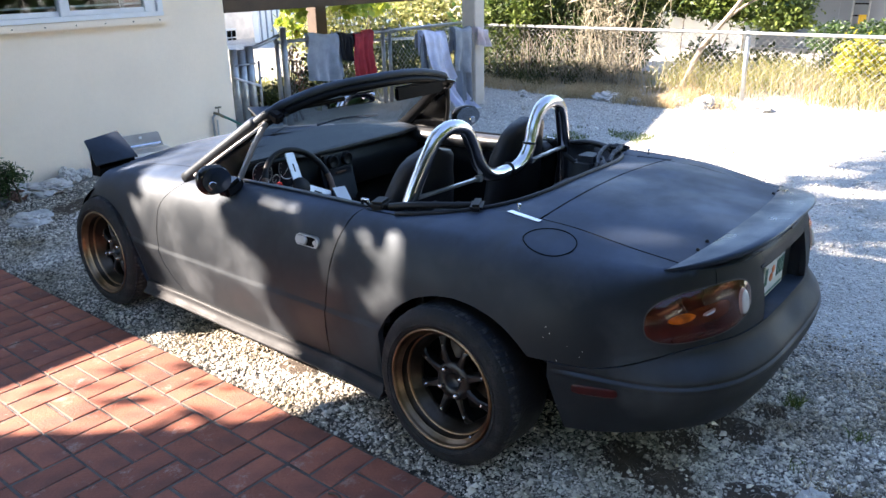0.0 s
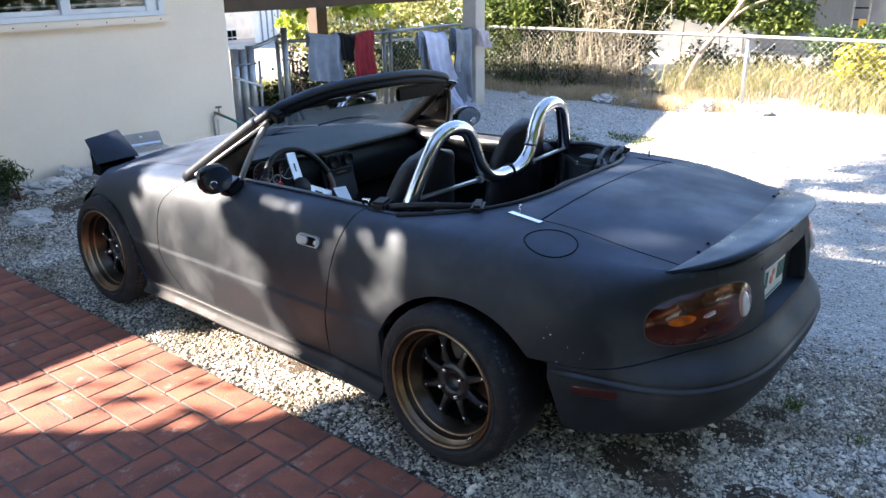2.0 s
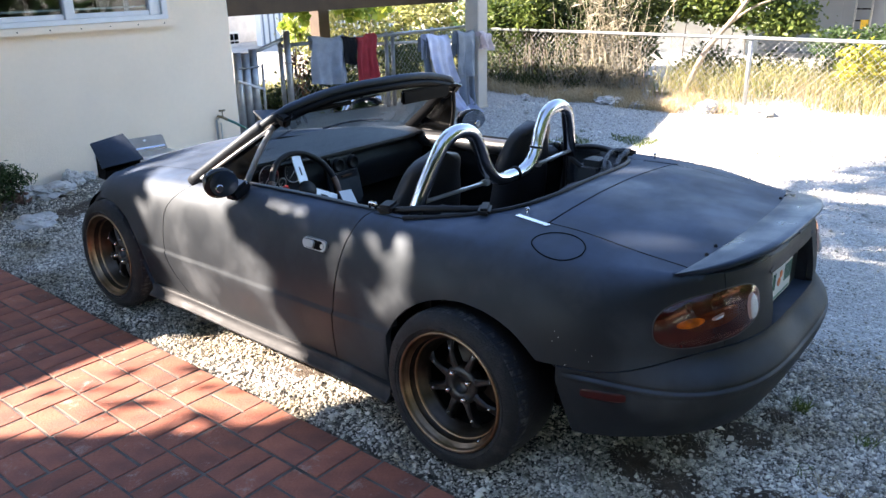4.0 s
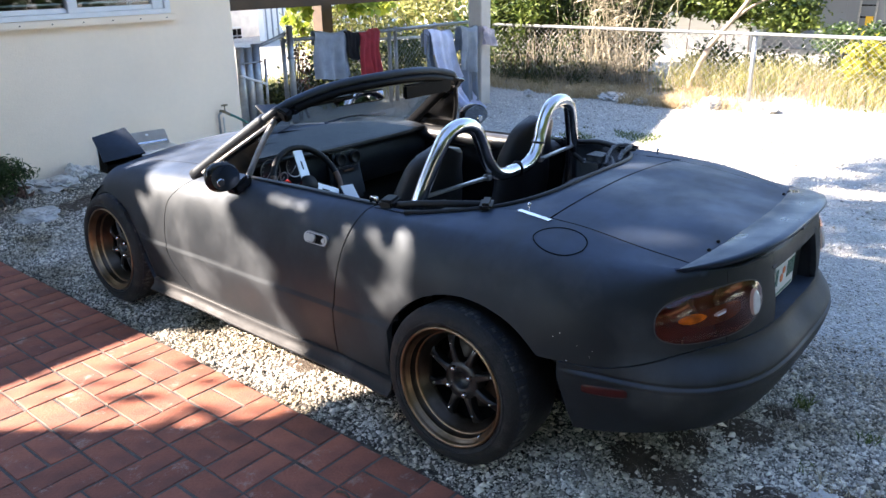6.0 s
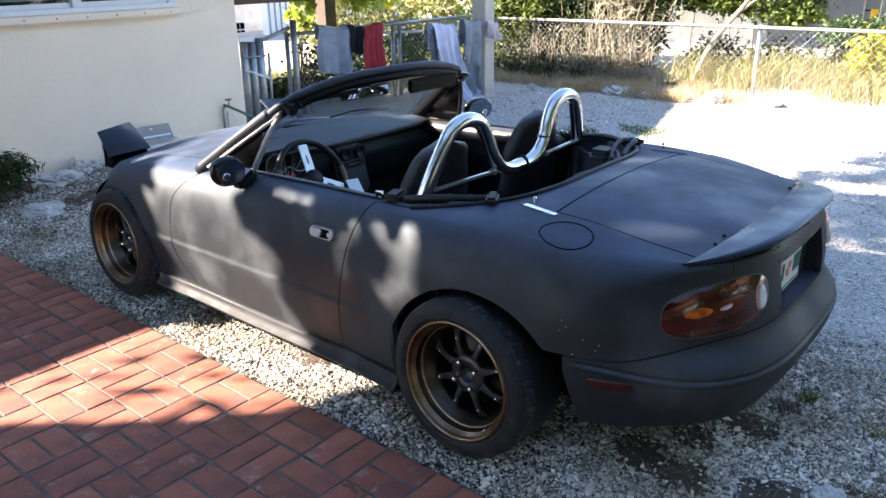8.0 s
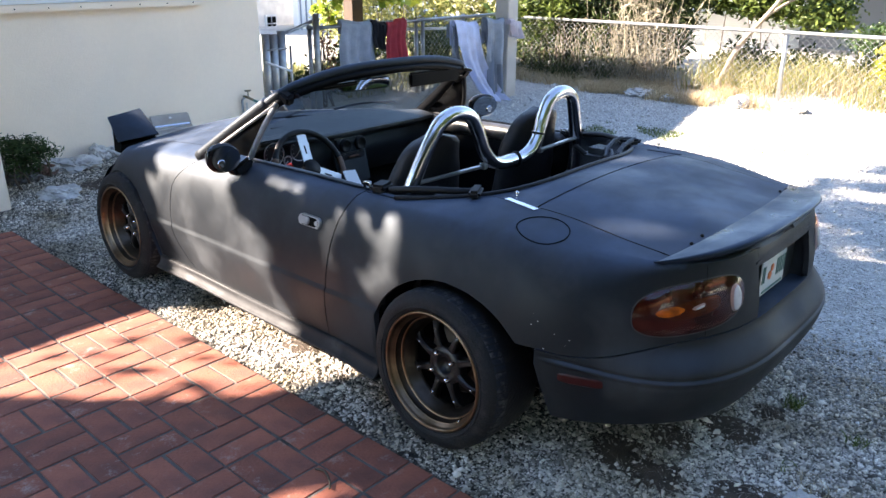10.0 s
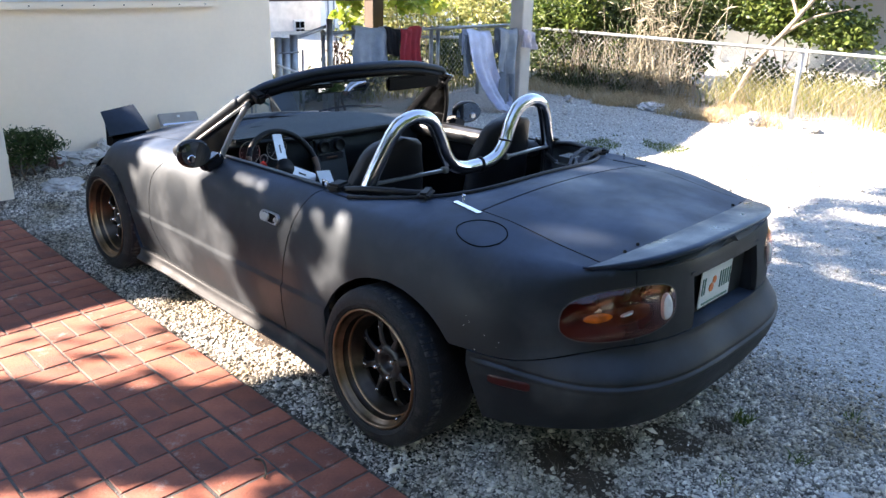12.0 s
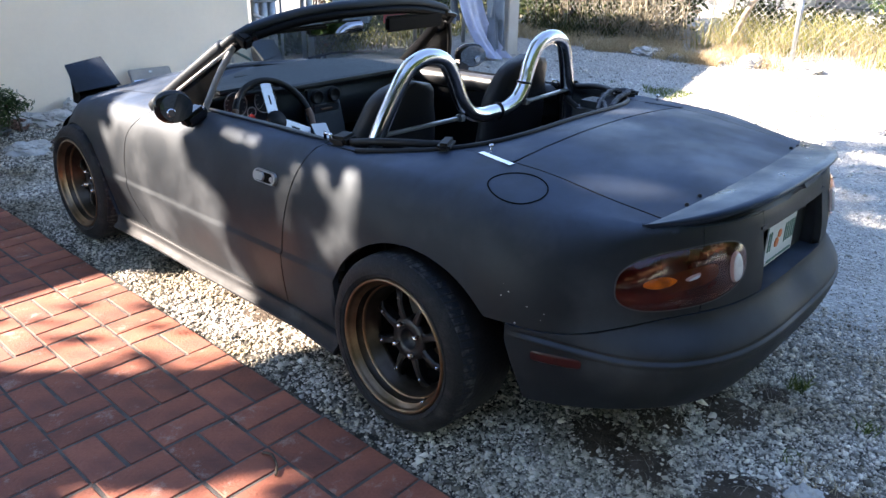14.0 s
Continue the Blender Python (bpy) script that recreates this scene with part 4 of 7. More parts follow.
# ---- cockpit ----
tub = bmesh.new()
add_box(tub, -0.66, 0.66, 0.06, 1.62, 0.20, 0.24)
add_box(tub, -0.66, 0.66, 1.55, 1.60, 0.24, 0.76)
add_box(tub, -0.66, 0.66, 0.24, 0.28, 0.24, 0.62)
add_box(tub, -0.66, 0.66, -0.08, 0.28, 0.58, 0.62)
add_box(tub, -0.66, 0.66, -0.10, -0.06, 0.58, 0.80)
part("cockpit_floor", tub, M_CARPET, car, "black carpeted cockpit tub")
part("tunnel", box(-0.11, 0.11, 0.28, 1.45, 0.24, 0.47, 0.03), M_VINYL, car, "black centre tunnel")
for mir in (False, True):
    rows = []
    for y in np.linspace(1.46, 0.48, 24):
        z = edge_z(y)
        r = [(-0.686, y, z + 0.006), (-0.672, y, z + 0.004), (-0.660, y, z - 0.012), (-0.652, y, z - 0.06), (-0.645, y, z - 0.13), (-0.64, y, z - 0.16), (-0.655, y, z - 0.19), (-0.655, y, 0.28)]
        rows.append(r)
    card = grid("door_card", rows, M_CARD, car, "black vinyl door card", mirror=mir)
    side_ = 1 if mir else -1
    roll_ = [(side_ * (0.658 - 0.006 * math.sin(math.pi * k / 24)), 1.44 - 0.94 * k / 24, edge_z(1.44 - 0.94 * k / 24) - 0.040) for k in range(25)]
    # paler than the card: the sunlit band is put into the vinyl's colour
    tube("top_roll", roll_, [0.020] + [0.042] * 23 + [0.020], M_ROLL, card, "shiny black padded door top, sunlit tone in its colour", 16)
    rows = []
    for y in np.linspace(0.478, -0.03, 24):
        x = -min(wing_in(y) if y > rim_y(LID_X) else LID_X, 0.70)
        z = top(x, y).z
        rows.append([(x, y, z), (x + 0.012, y, z - 0.012), (x + 0.02, y, z - 0.05), (-0.63 if x < -0.64 else x + 0.03, y, 0.55)])
    grid("rear_side_trim", rows, M_VINYL, car, "black rear side trim", mirror=mir)
rows = []
for x in np.linspace(-LID_X, LID_X, 30):
    y = rim_y(x)
    z = top(x, y).z
    rows.append([(x, y, z), (x, y + 0.012, z - 0.012), (x, y + 0.015, z - 0.05), (x, y + 0.02, 0.60)])
grid("rear_trim", rows, M_VINYL, car, "black trim behind the seats", flip=True)
rows = []
for x in np.linspace(-0.50, 0.60, 34):
    y = rim_y(x)
    z = top(min(x, LID_X), y).z
    rows.append([(x, y + 0.010, z - 0.008), (x, y + 0.05, z - 0.020 + 0.004 * math.sin(x * 31)), (x, y + 0.10, z - 0.040 + 0.006 * math.sin(x * 23 + 1)), (x, y + 0.135, z - 0.075), (x, y + 0.14, z - 0.14)])
grid("parcel_shelf", rows, mat("dusty black cloth", (0.036, 0.039, 0.046), 0.9, vary=-0.5, scale=10, spec=0.1, bump=0.4, bscale=300), car, "dusty black cloth shelf behind the seats", flip=True)
tube("rim_seal", [top(x, rim_y(x)) + Vector((0, 0.002, 0.003)) for x in np.linspace(-0.705, 0.705, 70)], 0.009, M_SEAL, car, "black rubber seal round the cockpit", 8)
# hood frame remains and belt towers
for sx in (-1, 1):
    tw = part("belt_tower", box(sx * 0.47, sx * 0.62, 0.16, 0.30, 0.62, 0.80, 0.03), M_VINYL, car, "black belt tower")
    tube("top_frame_arm", bend([(sx * 0.655, 0.40, 0.815), (sx * 0.63, 0.28, 0.835), (sx * 0.57, 0.16, 0.840), (sx * 0.50, 0.09, 0.835)], 5), 0.013, M_SEAL, car, "black folding-top arm", 8)
    part("pivot_cover", box(-0.045, 0.045, -0.03, 0.03, -0.014, 0.018, 0.010, pose(sx * 0.655, 0.44, 0.818, 0, 0, -20 * sx)), M_SEAL, car, "black pivot cover")
    part("pivot_cover", box(-0.05, 0.05, -0.022, 0.022, -0.012, 0.014, 0.010, pose(sx * 0.535, 0.085, 0.845, 0, 0, -30 * sx)), M_SEAL, car, "black pivot cover")
    tube("striker", [(sx * 0.66, 0.53, 0.80), (sx * 0.66, 0.53, 0.825), (sx * 0.66, 0.50, 0.825), (sx * 0.66, 0.50, 0.80)], 0.006, M_CHROME, car, "steel striker", 8)
M_STRAP = mat("grey blue webbing", (0.05, 0.056, 0.068), 0.6, vary=0.4, scale=20, bump=0.4, bscale=300, spec=0.4)
for pts_, r in (([(0.28, 0.05, 0.826), (0.37, 0.09, 0.850), (0.48, 0.115, 0.862), (0.55, 0.09, 0.858), (0.58, 0.05, 0.846)], 0.014), ([(0.33, 0.02, 0.832), (0.42, 0.05, 0.848), (0.50, 0.06, 0.856), (0.57, 0.085, 0.850)], 0.017), ([(0.24, 0.0, 0.826), (0.33, 0.05, 0.842), (0.36, 0.10, 0.846)], 0.012)):
    tube("folded_strap", bend(pts_, 5), [0.6 * r * (1 + 0.3 * math.sin(2.3 * i)) for i in range(5 * (len(pts_) - 1) + 1)], M_STRAP, car, "grey-blue folded strap behind the seats", 10)
# dashboard
rows = []
for x in np.linspace(-0.645, 0.645, 50):
    k = math.exp(-((x + 0.39) / 0.2) ** 2)
    s = 1 - 0.35 * smooth(0.45, 0.64, abs(x))
    c = 1 - (x / 0.645) ** 2
    w = 0.030 * smooth(0.47, 0.62, abs(x))
    r = [(x, cowl_y(x) + 0.02, 0.800 + 0.046 * c), (x, 1.52, 0.806 + 0.028 * c + 0.006 * k), (x, 1.44, 0.802 + 0.014 * c + 0.012 * k), (x, 1.385 + w - 0.02 * k, 0.797 + 0.006 * c + 0.018 * k), (x, 1.362 + w - 0.02 * k, 0.794 + 0.004 * c + 0.018 * k), (x, 1.353 + w - 0.02 * k, 0.786 + 0.003 * c + 0.018 * k), (x, 1.358 + w - 0.01 * k, 0.774 + 0.020 * k), (x, 1.385 + w + 0.01 * k, 0.766 + 0.02 * k), (x, 1.398 + w, 0.745 + 0.015 * k), (x, 1.40 - 0.02 * (1 - k), 0.715), (x, 1.395, 0.66), (x, 1.42, 0.60), (x, 1.47, 0.54)]
    rows.append(r)
grid("dashboard", rows, M_VINYL, car, "black vinyl dashboard")
tube("dash_seam", [(x, 1.352 + 0.030 * smooth(0.47, 0.62, abs(x)), 0.7925 + 0.004 * (1 - (x / 0.645) ** 2)) for x in np.linspace(-0.20, 0.63, 30)], 0.0042, M_ROLL, car, "shiny seam along the dashboard lip", 8)
for dx_ in (-0.46, -0.27):
    part("demister_vent", box(dx_ - 0.075, dx_ + 0.075, 1.555, 1.572, 0.834 - 0.10 * dx_ * dx_, 0.842 - 0.10 * dx_ * dx_, 0.003), M_SEAL, car, "black demister vent")
part("console_panel", box(-0.105, 0.105, -0.03, 0.03, -0.15, 0.115, 0.02, pose(-0.01, 1.37, 0.665, -14, 0, 0)), M_VINYL, car, "black centre stack")
for vx in (-0.06, 0.04):
    lathe("air_vent", [(-0.004, 0.0), (-0.004, 0.022), (-0.008, 0.026), (-0.008, 0.032), (0.01, 0.034)], M_SEAL, car, 28, "round air vent", pose(vx, 1.335, 0.735, 0, 0, 90))
part("radio", box(-0.085, 0.065, 1.335, 1.36, 0.655, 0.695, 0.004), M_DIAL, car, "dark radio")
part("radio_trim", box(-0.05, 0.02, 1.326, 1.336, 0.672, 0.680, 0.002), M_SUNTAN, car)
for gx, gz, gr in ((-0.485, 0.762, 0.055), (-0.335, 0.762, 0.055), (-0.410, 0.720, 0.022)):
    g = lathe("gauge", [(0.0, 0.0), (0.0, gr)], M_DIAL, car, 32, "round gauge with a bright ring", pose(gx, 1.352, gz, 0, 0, 90))
    tube("ring", [(gx + gr * math.cos(a), 1.350, gz + gr * math.sin(a)) for a in np.linspace(0, 2 * math.pi, 33)[:-1]], 0.0025, M_ALU, g, "bright gauge ring", 6, closed=True)
    for q in range(11):
        a = math.radians(225 - 27 * q)
        tube("tick", [(gx + gr * r_ * math.cos(a), 1.3485, gz + gr * r_ * math.sin(a)) for r_ in (0.74, 0.88)], 0.0011, M_PAPER, g, "", 4)
    tube("needle", [(gx, 1.348, gz), (gx - gr * 0.5, 1.348, gz - gr * 0.55)], 0.0015, M_PAPER, g, "", 4)
part("instrument_hood", box(-0.56, -0.22, 1.345, 1.45, 0.815, 0.832, 0.008), M_VINYL, car, "black instrument hood")
part("console_paper", box(-0.045, 0.045, -0.002, 0.002, -0.045, 0.05, 0.0005, pose(-0.225, 1.10, 0.635, -35, 8, 8)), M_PAPER, car, "white paper sheet on the console")
# steering wheel
SW = Matrix.Translation((-0.39, 1.205, 0.70)) @ pose(0, 0, 0, 62, 0, 0)
wheel = new("steering_wheel")
wheel.parent = car
wheel["label"] = "three-spoke steering wheel with bare aluminium spokes"
tube("rim", [SW @ Vector((0.183 * math.cos(a), 0.183 * math.sin(a), 0)) for a in np.linspace(0, 2 * math.pi, 49)[:-1]], 0.0145, M_LEATHER, wheel, "black leather rim", 12, closed=True)
for a0, a1 in ((0.15, -0.35), (2.7, 3.0)):
    tube("worn_patch", [SW @ Vector((0.183 * math.cos(a), 0.183 * math.sin(a), 0.0005)) for a in np.linspace(a0, a1, 9)], 0.0149, M_SUNTAN, wheel, "worn tan patch", 12)
for deg in (85, -28, 228):
    b = box(0.035, 0.178, -0.026, 0.026, -0.003, 0.003, 0.002, SW @ Matrix.Rotation(radians(deg), 4, "Z"))
    sp = part("spoke", b, M_ALU, wheel, "bare aluminium spoke")
    part("slot", box(0.075, 0.115, -0.004, 0.004, 0.0025, 0.0040, 0.0007, SW @ Matrix.Rotation(radians(deg), 4, "Z")), M_SEAL, sp)
b = bmesh.new()
bmesh.ops.create_cone(b, cap_ends=True, segments=28, radius1=0.046, radius2=0.043, depth=0.016, matrix=SW @ Matrix.Translation((0, 0, 0.01)))
part("horn_pad", b, M_SEAL, wheel, "black horn pad", True)
tube("column", [SW @ Vector((0, 0, 0)), SW @ Vector((0, 0, -0.20))], 0.03, M_VINYL, wheel, "black steering column", 14)
part("red_tab", box(-0.055, 0.0, -0.012, 0.012, -0.026, 0.026, 0.004, Matrix.Translation((-0.475, 1.225, 0.722)) @ pose(0, 0, 0, 0, -25, 0)), M_REDTAB, car, "red switch tab")
# seats
for sx in (-1, 1):
    st = new("seat")
    st.parent = car
    st["label"] = "black leather bucket seat with an integral headrest"
    xc = -0.365 if sx < 0 else 0.388
    fwd = 0.04 if sx > 0 else 0.0
    rows = []
    for i in range(25):
        v = i / 24
        z = 0.42 + 0.555 * v
        y = 0.575 - 0.15 * v - 0.02 * math.sin(v * 6) + fwd
        w = 0.210 * (1 - 0.10 * v) if v < 0.62 else 0.210 * (1 - 0.10 * v) - 0.030 * smooth(0.66, 0.85, v)
        w *= math.sqrt(max(0.0, 1 - max(0, (v - 0.76) / 0.24) ** 3.2)) + 0.001
        t = 0.065 - 0.02 * v
        r = []
        for k in range(25):
            a = 2 * math.pi * k / 24
            c, s = math.cos(a), math.sin(a)
            r.append((xc + w * math.copysign(abs(c) ** 0.6, c), y + t * math.copysign(abs(s) ** 0.7, s) + 0.03 * (1 - v) * abs(c) ** 3, z))
        rows.append(r)
    grid("backrest", rows, M_LEATHER, st)
    part("cushion", box(xc - 0.23, xc + 0.23, 0.55 + fwd, 1.05 + fwd, 0.30, 0.43, 0.05), M_LEATHER, st, "", True)

# ---- raised headlamps ----
for sx in (-1, 1):
    hl = new("pop_up_headlamp")
    hl.parent = car
    hl["label"] = "raised pop-up headlamp with a matte black lid"
    xi, xo = 0.455, 0.655
    lid = [(sx * xo, 2.575, 0.664), (sx * xi, 2.486, 0.695), (sx * xi, 2.671, 0.814), (sx * (xo - 0.005), 2.662, 0.792)]
    q = [Vector(p) for p in lid]
    rows = [[(q[0] * (1 - u) + q[1] * u) * (1 - v) + (q[3] * (1 - u) + q[2] * u) * v + Vector((0, 0, 0.010 * math.sin(math.pi * v) * (0.4 + 0.6 * math.sin(math.pi * u)))) for u in np.linspace(0, 1, 9)] for v in np.linspace(0, 1, 9)]
    grid("lid", rows, M_BLACK, hl, "matte black headlamp lid", rim=0.012, flip=sx > 0)
    body_ = [(sx * (xo - 0.008), 2.578, 0.60), (sx * (xi + 0.03), 2.500, 0.60), (sx * (xi + 0.03), 2.655, 0.60), (sx * (xo - 0.012), 2.655, 0.60)] + [(sx * (0.555 + (abs(x) - 0.555) * 0.82), y - 0.006, z - 0.020) for x, y, z in lid]
    mesh_ob("bucket", body_, [(0, 1, 2, 3), (0, 4, 5, 1), (1, 5, 6, 2), (2, 6, 7, 3), (3, 7, 4, 0)], M_DARK, hl, "black headlamp bucket", smooth=False)
    lathe("lens", [(0.0, 0.0), (-0.004, 0.05), (0.004, 0.075)], M_CLEARL, hl, 24, "clear headlamp lens", pose(sx * 0.555, 2.690, 0.70, 0, 0, -90))
# wipers
for wx in (-0.42, 0.18):
    tube("wiper", bend([(wx, 1.70, 0.842), (wx + 0.2, 1.70, 0.850), (wx + 0.42, 1.65, 0.838)], 4), 0.006, M_SEAL, car, "black wiper", 6)

# ---- house ----
WALL_Y, CORNER_X = 4.95, 1.98
WX0, WX1, WZ0, WZ1 = -0.95, 1.33, 1.30, 1.88
b = bmesh.new()
add_box(b, -8, WX0, WALL_Y, WALL_Y + 0.2, -0.1, 1.98)
add_box(b, WX1, CORNER_X, WALL_Y, WALL_Y + 0.2, -0.1, 1.98)
add_box(b, WX0, WX1, WALL_Y, WALL_Y + 0.2, -0.1, WZ0)
add_box(b, WX0, WX1, WALL_Y, WALL_Y + 0.2, WZ1, 1.98)
tagged(part("wall_south", b, M_WALL), "cream painted stucco house wall", "wall", kind="structure")
tagged(part("wall_east", box(CORNER_X - 0.2, CORNER_X, WALL_Y + 0.2, 11, -0.1, 1.98), M_WALL), "cream painted stucco house wall", "wall", kind="structure")
tagged(part("wall_porch", box(-8, -0.79, 4.07, WALL_Y - 0.002, -0.1, 1.78, 0.01), M_WALL), "cream painted stucco wall of the porch", "wall", kind="structure")
tagged(part("step", box(-8, -1.09, 3.53, 4.068, -0.1, 0.15, 0.012), M_WALL), "pale painted concrete step beside the porch wall", "step", kind="structure")
tagged(part("wall_inside", box(-8, CORNER_X - 0.21, WALL_Y + 1.4, WALL_Y + 1.5, -0.1, 1.98), mat("dim room wall", (0.16, 0.12, 0.09), 0.9, vary=0.3, scale=3)), "dim inner wall of the room behind the window", "wall", kind="structure")

window = tagged(new("window_1"), "white framed sliding window with dark panes", "window", kind="structure")
b = bmesh.new()
add_box(b, WX0, WX1, WALL_Y - 0.035, WALL_Y + 0.06, WZ0 - 0.005, WZ0 + 0.035, 0.004)
add_box(b, WX0, WX1, WALL_Y - 0.035, WALL_Y + 0.06, WZ1 - 0.04, WZ1, 0.004)
add_box(b, WX1 - 0.055, WX1, WALL_Y - 0.033, WALL_Y + 0.06, WZ0 + 0.036, WZ1 - 0.041, 0.004)
add_box(b, WX0, WX0 + 0.05, WALL_Y - 0.033, WALL_Y + 0.06, WZ0 + 0.036, WZ1 - 0.041, 0.004)
part("window_frame", b, M_WHITE, window, "white metal window frame")
part("mullion", box(0.42, 0.50, WALL_Y - 0.028, WALL_Y + 0.05, WZ0 + 0.036, WZ1 - 0.041, 0.004), M_WHITE, window, "white mullion")
part("side_channel", box(WX1 - 0.16, WX1 - 0.057, WALL_Y - 0.012, WALL_Y + 0.05, WZ0 + 0.036, WZ1 - 0.041, 0.004), M_WHITE, window, "white inner channel")
M_PANE = glass("window glass", (0.75, 0.80, 0.80))
for x0, x1 in ((WX0 + 0.05, 0.42), (0.50, WX1 - 0.16)):
    b = bmesh.new()
    add_box(b, x0, x1, WALL_Y + 0.0, WALL_Y + 0.03, WZ0 + 0.036, WZ0 + 0.075, 0.003)
    part("sash_rail", b, M_WHITE, window)
    part("pane", box(x0, x1, WALL_Y + 0.02, WALL_Y + 0.025, WZ0 + 0.06, WZ1 - 0.041), M_PANE, window).visible_shadow = False
part("track", box(WX0 + 0.05, WX1 - 0.16, WALL_Y + 0.031, WALL_Y + 0.038, WZ0 + 0.10, WZ0 + 0.115), M_GALV, window, "grey blind rail")
sill = part("window_sill", box(WX0 - 0.04, WX1 + 0.05, WALL_Y - 0.075, WALL_Y - 0.002, WZ0 - 0.065, WZ0 - 0.008, 0.006), M_WALL, window, "cream painted sill")
for k in range(9):
    part("weep_hole", box(-0.75 + 0.25 * k, -0.74 + 0.25 * k, WALL_Y - 0.077, WALL_Y - 0.0745, WZ0 - 0.042, WZ0 - 0.032), M_DARK, sill)
curtain = mat("brown blind", (0.14, 0.085, 0.05), 0.85, vary=0.5, scale=4)
for cx, cw in ((0.78, 0.035), (1.05, 0.03), (0.20, 0.03), (-0.1, 0.05)):
    rows = [[(cx + cw * math.sin(k * 1.3) * 0.4 + cw * (k / 5 - 0.5), WALL_Y + 0.16 + 0.02 * math.sin(k * 2.1), z) for k in range(6)] for z in np.linspace(WZ0 + 0.02, 1.95, 4)]
    tagged(grid("curtain", rows, M_WHITE if cx > 1 else curtain, rim=0.004), "narrow hanging curtain strip behind the window", "curtain", "window curtains")

tagged(part("roof", box(-9, 2.4, 4.55, 11.4, 1.98, 2.10), M_ROOF), "flat roof over the house", "roof", kind="structure")
slope = [(2.403, 1.99), (5.2, 1.50), (5.60, 1.50)]
vs = [(x, y, z + dz) for dz in (0.0, 0.10) for x, z in slope for y in (4.53, 8.1)]
tagged(mesh_ob("carport_roof", vs, [(0, 1, 3, 2), (2, 3, 5, 4), (6, 8, 9, 7), (8, 10, 11, 9), (0, 2, 8, 6), (2, 4, 10, 8), (1, 7, 9, 3), (3, 9, 11, 5), (4, 5, 11, 10), (0, 6, 7, 1)], M_ROOF, smooth=False), "low sloping roof over the carport", "roof", kind="structure")
tagged(part("fascia", box(-9, 2.4, 4.52, 4.548, 1.90, 2.10), M_BROWN), "brown roof fascia", "fascia", kind="structure")
tagged(part("carport_beam", box(CORNER_X + 0.003, 5.58, 4.98, 5.14, 1.275, 1.495, 0.006), M_BROWN), "brown painted timber carport beam", "beam", kind="structure")


def make_post(x, y, w, h, m, label):
    p = thing("carport_post", label, "post", "carport posts", (x, y, 0))
    part("shaft", box(-w / 2, w / 2, -w / 2, w / 2, -0.08, h, 0.008), m, p)
    part("foot", box(-w / 2 - 0.012, w / 2 + 0.012, -w / 2 - 0.012, w / 2 + 0.012, -0.08, 0.02, 0.006), m, p)


make_post(5.33, 4.50, 0.20, 1.497, M_POST, "pale painted square carport post")
# pale post like the one above; its deep shade is put into the brown
make_post(5.80, 7.90, 0.22, 1.62, M_BROWN, "square carport post coloured brown for the shade it stands in")

# tap and hose on the wall
tap = thing("hose_tap", "old brass garden tap on a wall pipe with a green hose", "tap")
M_BRASS = mat("weathered brass", (0.28, 0.23, 0.15), 0.45, metal=0.8, vary=0.4, scale=30)
M_HOSE = mat("green hose", (0.03, 0.16, 0.13), 0.5, vary=0.3, scale=20)
tube("pipe", [(1.70, 4.925, 0.0), (1.70, 4.925, 0.33), (1.73, 4.915, 0.36)], 0.011, M_GALV, tap, sides=8)
tube("pipe", [(1.745, 4.925, 0.0), (1.75, 4.925, 0.30)], 0.008, M_POST, tap, sides=8)
tube("spout", [(1.73, 4.935, 0.365), (1.74, 4.88, 0.36), (1.77, 4.84, 0.335)], 0.014, M_BRASS, tap, sides=10)
tube("handle", [(1.71, 4.88, 0.425), (1.77, 4.87, 0.425)], 0.009, M_BRASS, tap, sides=8)
tube("stem", [(1.74, 4.875, 0.37), (1.74, 4.875, 0.42)], 0.006, M_BRASS, tap, sides=8)
tube("hose", bend([(1.77, 4.84, 0.335), (1.84, 4.80, 0.29), (1.95, 4.76, 0.20), (2.02, 4.72, 0.05), (1.9, 4.65, 0.0)], 6), 0.012, M_HOSE, tap, "green garden hose", 8)

# silver case by the wall
case = thing("metal_case", "dull silver metal case with a chrome handle rail beside the wall", "case")
mm = pose(0.86, 4.70, 0.0, 0, 0, -8)
part("body", box(-0.20, 0.20, -0.12, 0.12, 0.0, 0.20, 0.012, mm), M_ALU, case)
part("lid", box(-0.18, 0.18, -0.012, 0.012, -0.02, 0.15, 0.010, mm @ Matrix.Translation((0, 0.09, 0.19)) @ pose(0, 0, 0, -35, 0, 0)), mat("tan grey panel", (0.36, 0.33, 0.30), 0.5, vary=0.2, scale=10), case, "tan grey lid")
part("strip", box(-0.17, 0.17, -0.020, -0.010, -0.015, 0.0, 0.002, mm @ Matrix.Translation((0, 0.09, 0.19)) @ pose(0, 0, 0, -35, 0, 0)), mat("yellow strip", (0.62, 0.50, 0.12), 0.5, vary=0.2, scale=20), case, "yellow edge strip")
part("tray", box(-0.16, 0.16, -0.022, -0.010, 0.025, 0.045, 0.004, mm @ Matrix.Translation((0, 0.09, 0.19)) @ pose(0, 0, 0, -35, 0, 0)), M_CHROME, case, "chrome bar")
part("catch", box(-0.012, 0.012, -0.020, -0.010, 0.10, 0.118, 0.003, mm @ Matrix.Translation((0, 0.09, 0.19)) @ pose(0, 0, 0, -35, 0, 0)), M_WHITE, case, "small pale catch")
tube("rail", [mm @ Vector((-0.18, -0.125, 0.15)), mm @ Vector((-0.18, -0.15, 0.17)), mm @ Vector((0.18, -0.15, 0.17)), mm @ Vector((0.18, -0.125, 0.15))], 0.010, M_CHROME, case, "chrome rail", 10)

